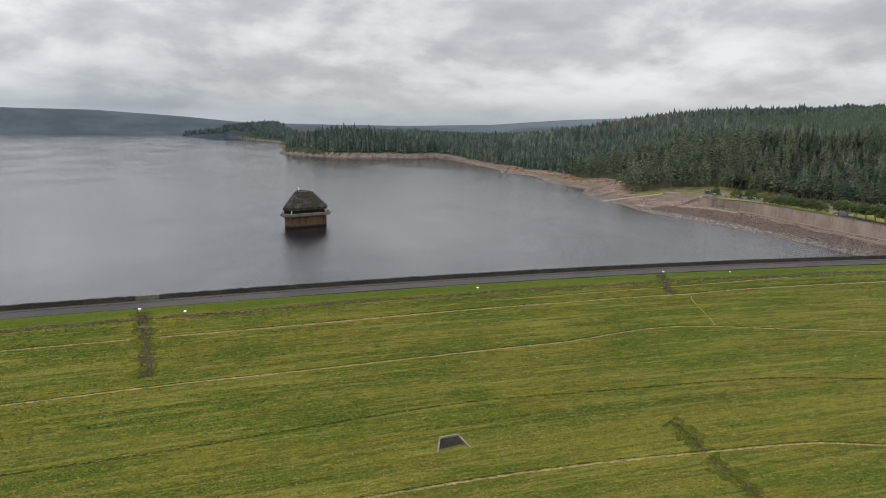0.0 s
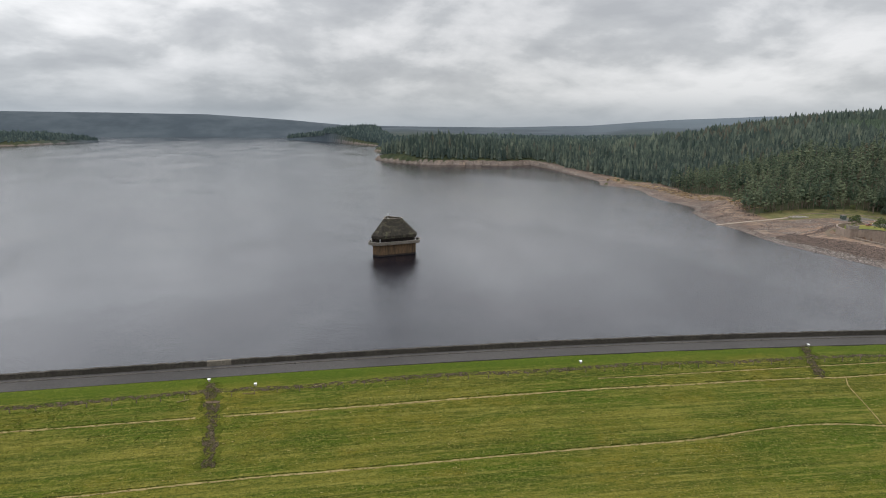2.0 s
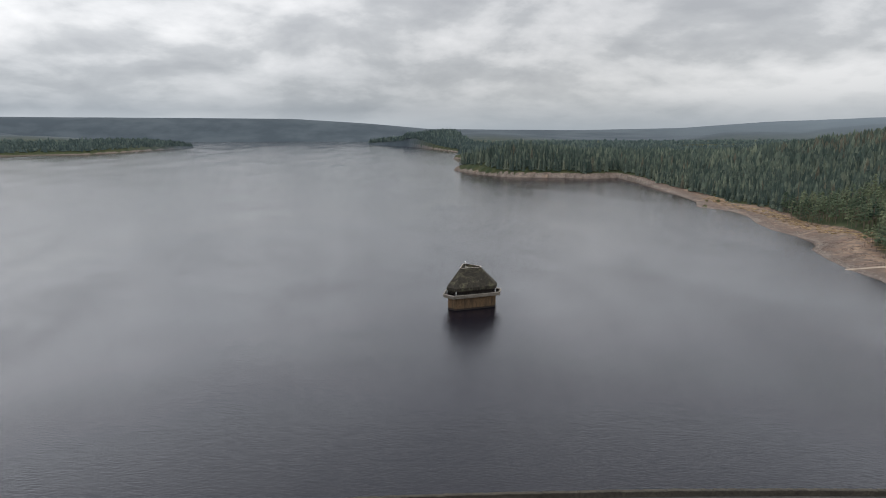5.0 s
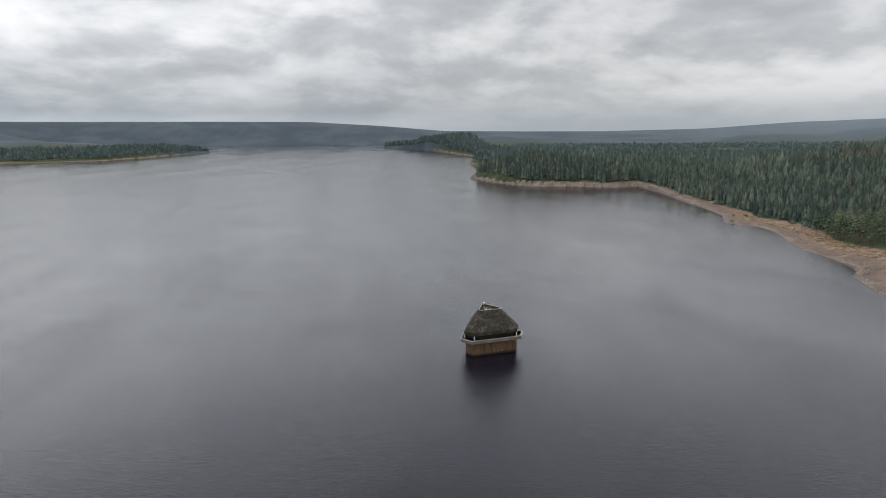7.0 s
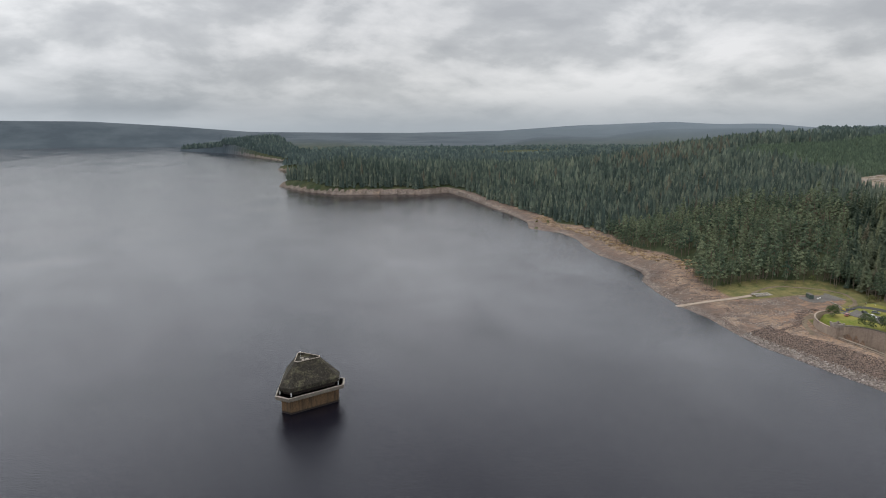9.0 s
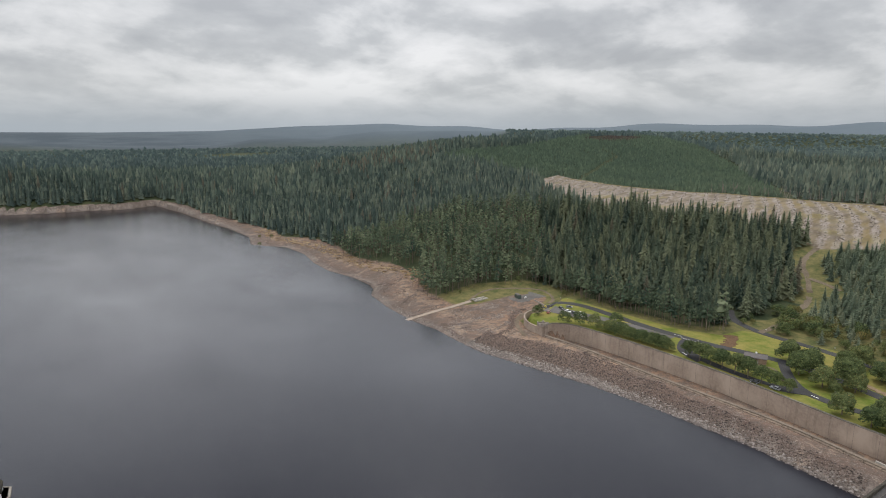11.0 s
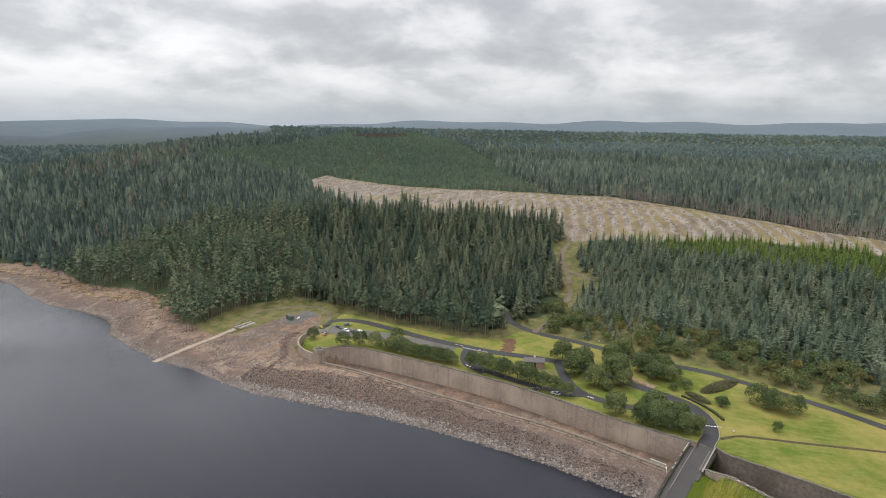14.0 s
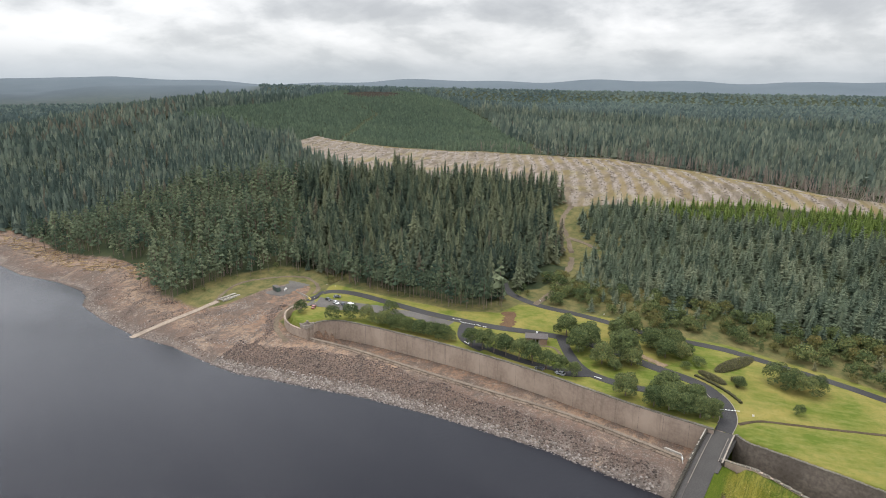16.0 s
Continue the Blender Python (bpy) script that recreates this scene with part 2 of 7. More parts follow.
    brash = m.mix(m.ramp(m.noise(0.03, 4.0), (0.52, 0.0), (0.66, 0.6)), brash, (0.17, 0.14, 0.045))
    edge = m.noise(0.11, 6.0, 0.7)

    def mask(name, wide=0.5):
        v = m.math("ADD", m.attr(name), m.math("MULTIPLY", m.math("SUBTRACT", edge, 0.5), wide))
        return m.ramp(v, (0.42, 0.0), (0.58, 1.0))

    along_x = m.math("MAXIMUM", m.math("SUBTRACT", m.axis(0), 560.0), 0.0)
    phase = m.math("SUBTRACT", m.math("SUBTRACT", m.axis(1), m.math("MULTIPLY", m.axis(0), 0.17)), m.math("MULTIPLY", m.math("MULTIPLY", along_x, along_x), 0.0006))
    wave = m.math("SINE", m.math("MULTIPLY", m.math("ADD", phase, m.math("MULTIPLY", m.noise(0.02, 3.0), 14.0)), 0.4833))
    rows = m.math("ADD", m.math("MULTIPLY", wave, 0.22), m.noise(0.12, 5.0, 0.7))
    south = m.ramp(m.math("ADD", m.math("MULTIPLY", m.axis(1), -0.004), 0.5), (0.3, 0.2), (0.6, 1.0))      # the rows show best at the southern end
    brash = m.mix(m.math("MULTIPLY", south, m.ramp(rows, (0.38, 0.6), (0.52, 0.0))), brash, m.mix(m.ramp(m.noise(0.02, 4.0), (0.42, 0.0), (0.58, 1.0)), (0.175, 0.128, 0.048), (0.090, 0.072, 0.046)))
    brash = m.mix(m.ramp(rows, (0.58, 0.0), (0.74, 0.35)), brash, (0.31, 0.275, 0.245))
    rough = m.mix(m.ramp(m.noise(0.16, 6.0, 0.7), (0.36, 0.0), (0.62, 1.0)), (0.060, 0.072, 0.024), (0.15, 0.125, 0.052))
    floor = m.mix(mask("rough"), floor, rough)
    c = m.mix(mask("felled"), floor, brash)
    c = m.mix(mask("lawn", 0.25), c, lawn)
    c = m.mix(mask("beach"), c, soil)
    # distance haze painted into the far hills as a bluish ground colour
    far_haze = m.mix(m.ramp(m.noise(0.004, 6.0, 0.6), (0.42, 0.0), (0.6, 1.0)), (0.041, 0.054, 0.065), (0.060, 0.075, 0.086))
    far_haze = m.mix(m.ramp(m.math("MULTIPLY", m.axis(0), 0.0003), (0.35, 0.0), (0.8, 1.0)), far_haze, m.mix(m.noise(0.003, 6.0, 0.6), (0.078, 0.100, 0.118), (0.118, 0.142, 0.158)))      # paler still to the east, as thicker haze put into the colour
    c = m.mix(m.attr("far_haze"), c, far_haze)
    m.bump(m.noise(0.9, 6.0, 0.75), 0.35, 0.25)
    return m.done(c)


def water_material():
    m = Nodes("water", 0.11, 0.5)
    m.bsdf.inputs["IOR"].default_value = 1.42
    small = m.noise(0.55, 4.0, 0.6, stretch=(1.0, 2.2, 1.0), turn=0.5)
    gust = m.noise(0.012, 4.0, 0.6, stretch=(1.0, 0.45, 1.0), turn=0.3, distort=0.6)
    slick = m.noise(0.02, 5.0, 0.65, stretch=(0.5, 1.4, 1.0), turn=0.4, distort=0.8)
    m.put(m.bsdf.inputs["Roughness"], m.math("MULTIPLY", m.ramp(gust, (0.36, 0.07), (0.62, 0.17)), m.ramp(slick, (0.38, 0.88), (0.52, 1.0))))
    m.bump(m.math("ADD", small, m.math("ADD", m.math("MULTIPLY", m.noise(2.2, 3.0, 0.6), 0.5), m.math("MULTIPLY", m.noise(0.2, 3.0, 0.6, stretch=(1.0, 2.0, 1.0), turn=0.7), 0.35))), 0.30, 0.36)
    calm = m.math("MULTIPLY", m.ramp(slick, (0.36, 0.86), (0.52, 1.0)), m.ramp(gust, (0.35, 0.26), (0.65, 0.42)))
    m.put(next(n for n in m.n if n.type == "BUMP").inputs["Strength"], calm)
    return m.done((0.005, 0.005, 0.009))


def leaf_material(name, dark, mid, light, odd, spec=0.15, own=False):
    """Needles or leaves: each tree has its own tint, each bough its own shade."""
    m = Nodes(name, 0.85, spec)
    tint = m.math("ADD", m.attr("tint"), m.math("MULTIPLY", m.math("SUBTRACT", m.random(), 0.5), 0.55)) if own else m.attr("tint")
    c = m.ramp(tint, (0.0, dark), (0.45, mid), (0.9, light), (1.0, odd))
    c = m.mix(m.ramp(m.island(), (0.25, 0.0), (1.0, 0.50)), c, tuple(v * 0.5 for v in dark))
    c = m.mix(m.ramp(m.island(), (0.0, 0.35), (0.2, 0.0)), c, tuple(min(v * 1.4, 0.6) for v in light))
    thin = m.n.new("ShaderNodeBsdfTranslucent")      # leaves let some light through
    m.put(thin.inputs["Color"], c)
    both_ = m.n.new("ShaderNodeMixShader")
    both_.inputs[0].default_value = 0.18
    m.l.new(m.bsdf.outputs[0], both_.inputs[1])
    m.l.new(thin.outputs[0], both_.inputs[2])
    m.l.new(both_.outputs[0], next(n for n in m.n if n.type == "OUTPUT_MATERIAL").inputs[0])
    return m.done(c)


GROUND, WATER = ground_material(), water_material()
ASPHALT = two_tone("asphalt", (0.046, 0.043, 0.041), (0.080, 0.075, 0.070), 3.0, 0.9, 0.2, 0.25, 0.02, 0.05)
PARK_ASPHALT = two_tone("park_asphalt", (0.032, 0.031, 0.033), (0.066, 0.064, 0.063), 2.0, 0.9, 0.2, 0.25, 0.02, 0.06)
PAVING = two_tone("footway", (0.046, 0.042, 0.040), (0.082, 0.076, 0.071), 2.0, 0.85, 0.3, 0.25, 0.02, 0.06)
CONCRETE = two_tone("concrete", (0.21, 0.18, 0.15), (0.34, 0.295, 0.25), 0.7, 0.9, 0.25, 0.35, 0.05, 0.09)
PALE_CONCRETE = two_tone("pale_concrete", (0.26, 0.235, 0.20), (0.42, 0.385, 0.335), 1.2, 0.9, 0.25, 0.3, 0.03, 0.12)
STONE = two_tone("dark_stone", (0.030, 0.027, 0.022), (0.080, 0.070, 0.055), 1.6, 0.92, 0.25, 0.6, 0.08, 0.2)
WHITE = two_tone("white_paint", (0.66, 0.66, 0.64), (0.82, 0.82, 0.80), 4.0, 0.6, 0.4, 0.1, 0.01)
SPRUCE = leaf_material("spruce_needles", (0.038, 0.058, 0.043), (0.090, 0.117, 0.076), (0.182, 0.194, 0.112), (0.150, 0.132, 0.088))
YOUNG = leaf_material("young_spruce_needles", (0.070, 0.098, 0.068), (0.128, 0.160, 0.104), (0.215, 0.236, 0.150), (0.20, 0.19, 0.10))
PINE = leaf_material("pine_needles", (0.042, 0.068, 0.046), (0.094, 0.126, 0.076), (0.170, 0.194, 0.112), (0.15, 0.13, 0.085))
LARCH = leaf_material("larch_needles", (0.105, 0.155, 0.038), (0.155, 0.215, 0.050), (0.21, 0.25, 0.07), (0.24, 0.22, 0.06))
LEAF = leaf_material("leaves", (0.044, 0.068, 0.028), (0.096, 0.124, 0.046), (0.178, 0.192, 0.072), (0.24, 0.20, 0.07), own=True)
# the next two needle colours are paler and bluer, with distance haze painted in
FAR_WOOD = leaf_material("far_woods_hazed", (0.060, 0.088, 0.086), (0.100, 0.134, 0.120), (0.140, 0.170, 0.140), (0.13, 0.14, 0.10))
MID_WOOD = leaf_material("middle_woods_hazed", (0.064, 0.092, 0.078), (0.130, 0.163, 0.126), (0.208, 0.228, 0.162), (0.150, 0.138, 0.100))
HILL_WOOD = leaf_material("hill_plantation", (0.086, 0.122, 0.084), (0.112, 0.152, 0.098), (0.140, 0.176, 0.108), (0.12, 0.14, 0.09))
BARK = two_tone("bark", (0.11, 0.085, 0.066), (0.24, 0.19, 0.15), 2.0, 0.95, 0.15, 0.5, 0.05)
PALE_BARK = two_tone("pale_dead_bark", (0.15, 0.122, 0.100), (0.31, 0.262, 0.220), 2.0, 0.95, 0.15, 0.4, 0.05)


# ---- the lie of the land: the lake's outline, the dam's line and the heights ----
LAKE = np.array([
    (222, -196), (227, -172), (233, -150), (236, -125), (239, -100), (240, -70), (238, -40), (236, -5), (239, 18), (245, 42), (247, 70),
    (256, 105), (267, 134), (279, 146), (287, 162), (291, 190), (291, 225), (300, 262), (316, 302), (322, 345), (303, 383),
    (325, 430), (336, 497), (341, 572), (355, 690), (357, 795), (304, 778), (261, 797), (221, 804), (166, 822), (127, 885),
    (89, 1020), (160, 1180), (175, 1480), (130, 1527), (215, 1700), (214, 1933), (112, 2377), (11, 2776), (-205, 3200), (-120, 3420),
    (-180, 3900), (-700, 3950), (-1200, 3880), (-2400, 3700), (-1700, 3250), (-1150, 3000), (-960, 2620), (-1030, 2080), (-1090, 1880),
    (-1290, 1760), (-2200, 1300), (-1900, 500), (-900, -167), (-400, -167), (-50, -167), (63, -171.5), (131, -178.5), (198, -188.5)], float)


def outline_distance(px, py, ring):
    """Distance to a closed outline, positive outside it."""
    best = np.full(px.shape, 1e12)
    inside = np.zeros(px.shape, bool)
    for (ax, ay), (bx, by) in zip(ring, np.roll(ring, -1, axis=0)):
        ex, ey = bx - ax, by - ay
        u = np.clip(((px - ax) * ex + (py - ay) * ey) / (ex * ex + ey * ey), 0, 1)
        best = np.minimum(best, (px - ax - u * ex) ** 2 + (py - ay - u * ey) ** 2)
        if ay != by:
            inside ^= ((ay > py) != (by > py)) & (px < (bx - ax) * (py - ay) / (by - ay) + ax)
    d = np.sqrt(best)
    return np.where(inside, -d, d)


def crest_line(x):
    """y of the lake-side face of the dam's parapet."""
    return -167 - 0.00036 * np.maximum(x + 50, 0) ** 2


def smooth(a, b, v):
    u = np.clip((v - a) / (b - a), 0, 1)
    return u * u * (3 - 2 * u)


# the wing wall of the spillway, from the bridge along the bank to the turret, and the round bay behind it
WING = np.array([(254, -203), (260, -175), (268, -151), (276, -123), (282, -93), (286, -60), (288, -40), (288, -26), (282, -18), (273, -18)], float)
BEHIND_WALL = np.array([(253, -203), (260, -175), (268, -151), (276, -123), (282, -93), (286, -60), (288, -40), (288, -26), (282, -18), (273, -18),
                        (278, -4), (284, 4), (291, 7), (303, 4), (330, 12), (420, 20), (460, -120), (420, -420), (225, -430), (232, -250), (250, -213)], float)
WEIR = np.array([(238, -194), (249, -161), (253, -142), (257, -114), (260, -94), (264, -73), (268, -53), (270, -38), (271, -21)], float)
TROUGH = np.concatenate([WEIR, [(273, -19), (282, -19)], WING[::-1][2:] + (3.2, 0)])
SPILL_FAR = np.array([(253, -195), (254, -210), (250, -213), (246, -226), (241, -241), (237, -251), (222, -300), (214, -330), (190, -420)], float)
SPILL_NEAR = np.array([(238, -195), (236.5, -210), (235.5, -216), (232, -225), (228, -233), (222, -251), (206, -300), (200, -330), (176, -420)], float)


def bumps(px, py, size, seed):
    """Soft uneven ground from a few crossed waves."""
    rng = np.random.RandomState(seed)
    out = np.zeros(px.shape)
    for k in range(7):
        a, p, s = rng.uniform(0, 6.283), rng.uniform(0, 6.283), size * rng.uniform(0.5, 1.6)
        out += np.sin((px * np.cos(a) + py * np.sin(a)) * 6.283 / s + p)
    return out / 3.5


def hill_profile(bearing):
    """Height of the far skyline by its bearing in degrees from +y, clockwise."""
    b = [-60, -35, -16, -9, -2.5, 3, 10, 17, 25, 31, 36, 44, 52, 60, 67, 76, 88, 100, 120]
    z = [165, 165, 162, 158, 124, 84, 78, 76, 92, 128, 152, 136, 128, 140, 166, 160, 172, 165, 165]
    return np.interp(bearing, b, z) + (9 * np.sin(bearing * 0.33) + 6 * np.sin(bearing * 0.79 + 2)) * smooth(30, 40, bearing)


def height(px, py):
    px, py = np.asarray(px, float), np.asarray(py, float)
    d = outline_distance(px, py, LAKE)
    bed = np.maximum(d * 0.16, -9)
    shore = np.interp(py, [350, 620, 1000], [38, 15, 9])
    e = np.maximum(d - shore, 0)
    reach = np.maximum(px - 330, 0) + 0.25 * np.maximum(py - 900, 0) * (px > 0)
    land = np.clip(d, 0, shore) / shore * np.interp(py, [350, 700], [4.6, 2.2]) + 4.2 * (1 - np.exp(-e / 25))
    right = smooth(-150, 300, px + 0.12 * py)
    land = land + right * 62 * (1 - np.exp(-(reach / 1650) ** 1.35))
    land = land + (1 - right) * 26 * (1 - np.exp(-e / 350))
    land = land + 30 * np.exp(-((px - 420) ** 2 / 260 ** 2 + (py - 1300) ** 2 / 380 ** 2)) + 26 * np.exp(-((px - 230) ** 2 / 110 ** 2 + (py - 960) ** 2 / 110 ** 2))
    land = land + 48 * np.exp(-((px - 330) ** 2 / 420 ** 2 + (py - 2850) ** 2 / 420 ** 2)) + 34 * np.exp(-((px + 1550) ** 2 / 500 ** 2 + (py - 2250) ** 2 / 420 ** 2))
    land = land + 30 * np.exp(-((px - 1010) ** 2 / 320 ** 2 + (py - 900) ** 2 / 300 ** 2))
    land = land + 6 * np.exp(-((px - 1500) ** 2 / 420 ** 2 + (py - 1000) ** 2 / 380 ** 2))
    # the hillside behind the park climbs to a shelf, with the felled ground on it
    rc, bc = np.hypot(px - 20, py + 198), np.degrees(np.arctan2(px - 20, py + 198))
    shelf = np.interp(rc, [400, 470, 530, 590, 650, 760, 950, 1350], [10, 19, 31, 40, 44, 46, 47, 52])
    shelf = shelf + 30 * np.exp(-((px - 1010) ** 2 / 320 ** 2 + (py - 900) ** 2 / 300 ** 2)) + 6 * np.exp(-((px - 1500) ** 2 / 420 ** 2 + (py - 1000) ** 2 / 380 ** 2))
    land = land + (shelf - land) * smooth(34, 50, bc) * smooth(390, 440, rc) * (1 - smooth(1500, 2100, rc))
    land = land + 56 * np.exp(-((px - 1370) ** 2 / 340 ** 2 + (py - 530) ** 2 / 310 ** 2)) + 30 * np.exp(-((px - 690) ** 2 / 220 ** 2 + (py - 680) ** 2 / 190 ** 2))
    land = land + bumps(px, py, 900, 3) * np.clip(e / 500, 0, 1) * 4 + bumps(px, py, 90, 4) * np.clip(e / 60, 0, 1) * 0.7
    # the bank before the weir: a flat strip, then a slope of rip-rap down to the water
    run = np.interp(py, [-195, -160, -134, -106, -75, -55, -20, 8, 40], [5, 8, 10, 14, 20, 25, 26, 32, 42])
    bank = np.minimum(np.maximum(d, 0) * 5.2 / run, 5.4) + bumps(px, py, 9, 8) * 0.12
    land = np.where((px < 300) & (py < 8), bank, land)
    land = np.where((px < 300) & (py >= 8) & (py < 30), bank + (land - bank) * smooth(8, 30, py), land)
    # the park behind the wing wall lies level with the road; the spillway's trough runs before the wall
    w = outline_distance(px, py, BEHIND_WALL)
    land = np.where(w < -3.2, 9.4 + np.maximum(px - 330, 0) * 0.03 + bumps(px, py, 60, 5) * 0.15 * np.clip(-w / 20, 0, 1), land)
    land = np.where((w >= -3.2) & (outline_distance(px, py, TROUGH) < -0.6), -2.5, land)
    # the road comes off the bridge and climbs to the park
    ramp = np.full(px.shape, 1e9)
    for (ax, ay), (bx, by) in (((250, -205.6), (258, -206.6)), ((258, -206.6), (266, -208.4)), ((266, -208.4), (276, -207.6)), ((276, -207.6), (284, -203.5))):
        u = np.clip(((px - ax) * (bx - ax) + (py - ay) * (by - ay)) / ((bx - ax) ** 2 + (by - ay) ** 2), 0, 1)
        ramp = np.minimum(ramp, np.hypot(px - ax - u * (bx - ax), py - ay - u * (by - ay)))
    land = np.where((land > 5) & (ramp < 11), land + (np.interp(px, [257, 282], [8.1, 9.4]) - land) * (1 - smooth(4, 11, ramp)), land)
    # far skyline
    far = np.hypot(px + 46, py + 300)
    land = np.where(far > 3300, land + (hill_profile(np.degrees(np.arctan2(px + 46, py + 300))) - land) * smooth(3500, 4550, far) * smooth(-60, 620, d), land)
    bear = np.degrees(np.arctan2(px + 46, py + 300))
    ridge = np.interp(bear, [20, 26, 28.8, 34, 38.8, 47, 56, 70, 90, 110], [0, 50, 74, 78, 108, 116, 112, 106, 98, 96])
    land = np.maximum(land, ridge * np.exp(-((far - 3150) / 420) ** 2))
    z = np.where(d > 0, land, bed)
    # the dam's crest and its grass slope down the valley
    s = crest_line(px) - py
    slope = np.where(s < 8, 8.1, np.where(s < 12.5, 8.1 - (s - 8) * 0.31, 6.7 - 0.37 * (s - 12.5)))
    slope = np.maximum(slope, -44 + bumps(px, py, 150, 6))
    near_x = np.interp(py, SPILL_NEAR[::-1, 1], SPILL_NEAR[::-1, 0])
    level = np.minimum(8.6, 8.8 + (py + 214) * 0.16) + 0.1 - 0.5 * np.maximum(near_x - px - 9, 0)      # the bank beside the spillway
    slope = np.where(py < -212, np.maximum(slope, level), slope)
    far_x = np.interp(py, SPILL_FAR[::-1, 1], SPILL_FAR[::-1, 0])
    below = s > 0.9
    z = np.where(below & (px < near_x - 0.2), slope, z)
    z = np.where(below & (px >= near_x - 0.2) & (px < far_x + 1.3), -2.5 + np.minimum(py + 205, 0) * 0.16, z)
    return z



# ---- mesh helpers ----
def mesh_object(name, verts, tris, mats, index=None, attrs=None, parent=None, smooth_shade=False):
    """A mesh from arrays of corners and triangles (or quads)."""
    me = bpy.data.meshes.new(name)
    verts, tris = np.asarray(verts, np.float32), np.asarray(tris, np.int32)
    k = tris.shape[1]
    me.vertices.add(len(verts))
    me.vertices.foreach_set("co", verts.ravel())
    me.loops.add(tris.size)
    me.loops.foreach_set("vertex_index", tris.ravel())
    me.polygons.add(len(tris))
    me.polygons.foreach_set("loop_start", np.arange(0, tris.size, k, dtype=np.int32))
    if index is not None:
        me.polygons.foreach_set("material_index", np.asarray(index, np.int32))
    for m in mats if isinstance(mats, (list, tuple)) else [mats]:
        me.materials.append(m)
    for key, values in (attrs or {}).items():
        a = me.attributes.new(key, "FLOAT", "POINT")
        a.data.foreach_set("value", np.asarray(values, np.float32))
    me.update(calc_edges=True)
    me.polygons.foreach_set("use_smooth", np.full(len(tris), smooth_shade))
    ob = new(name, me)
    ob.parent = parent
    return ob


def part(name, bm, material, parent=None, label="", bevel=0.0):
    """Links a bmesh as one mesh object under a thing."""
    if bevel:
        bmesh.ops.bevel(bm, geom=[e for e in bm.edges if e.calc_length() > bevel * 3], offset=bevel, segments=1, affect="EDGES")
    bmesh.ops.recalc_face_normals(bm, faces=bm.faces)
    me = bpy.data.meshes.new(name)
    bm.to_mesh(me)
    bm.free()
    me.materials.append(material)
    ob = new(name, me)
    ob.parent = parent
    if label:
        tagged(ob, label)
    return ob


def empty(name, x, y, z, turn=0.0):
    ob = new(name)
    ob.empty_display_size = 0.5
    ob.matrix_world = pose(x, y, z, 0, 0, turn)
    return ob


def box(bm, x0, x1, y0, y1, z0, z1):
    vs = [bm.verts.new((x, y, z)) for z in (z0, z1) for x, y in ((x0, y0), (x1, y0), (x1, y1), (x0, y1))]
    for f in ((3, 2, 1, 0), (4, 5, 6, 7), (0, 1, 5, 4), (1, 2, 6, 5), (2, 3, 7, 6), (3, 0, 4, 7)):
        bm.faces.new([vs[i] for i in f])
    return vs


def loft(bm, rings, closed=True, cap=True):
    """Joins rings of points into one skin."""
    rows = [[bm.verts.new(p) for p in r] for r in rings]
    n = len(rows[0])
    for a, b in zip(rows, rows[1:]):
        for i in range(n if closed else n - 1):
            j = (i + 1) % n
            bm.faces.new((a[i], a[j], b[j], b[i]))
    if cap:
        bm.faces.new(rows[0][::-1])
        bm.faces.new(rows[-1])
    return rows


def resample(line, step):
    line = np.asarray(line, float)
    seg = np.hypot(*np.diff(line[:, :2], axis=0).T)
    s = np.concatenate([[0], np.cumsum(seg)])
    q = np.linspace(0, s[-1], max(2, int(round(s[-1] / step)) + 1))
    return np.stack([np.interp(q, s, line[:, k]) for k in range(line.shape[1])], 1)


def rounded(line, turns=2):
    """Cuts the corners of a polyline."""
    line = np.asarray(line, float)
    for _ in range(turns):
        a, b = line[:-1] * 0.75 + line[1:] * 0.25, line[:-1] * 0.25 + line[1:] * 0.75
        mid = np.empty((len(a) * 2, line.shape[1]))
        mid[0::2], mid[1::2] = a, b
        line = np.concatenate([line[:1], mid, line[-1:]])
    return line


def sides(line):
    """The unit normals to the left of a polyline."""
    t = np.gradient(np.asarray(line, float)[:, :2], axis=0)
    t /= np.maximum(np.hypot(t[:, 0], t[:, 1]), 1e-9)[:, None]
    return np.stack([-t[:, 1], t[:, 0]], 1)


def sweep(name, line, profile, material, parent=None, zs=None):
    """Sweeps a profile of (offset to the left, height) along a line on plan; zs: the base heights."""
    line = np.asarray(line, float)
    n = sides(line)
    zs = np.zeros(len(line)) if zs is None else np.broadcast_to(np.asarray(zs, float), (len(line),))
    bm = bmesh.new()
    loft(bm, [[(p[0] + s[0] * o, p[1] + s[1] * o, z + h) for o, h in profile] for p, s, z in zip(line, n, zs)])
    return part(name, bm, material, parent)


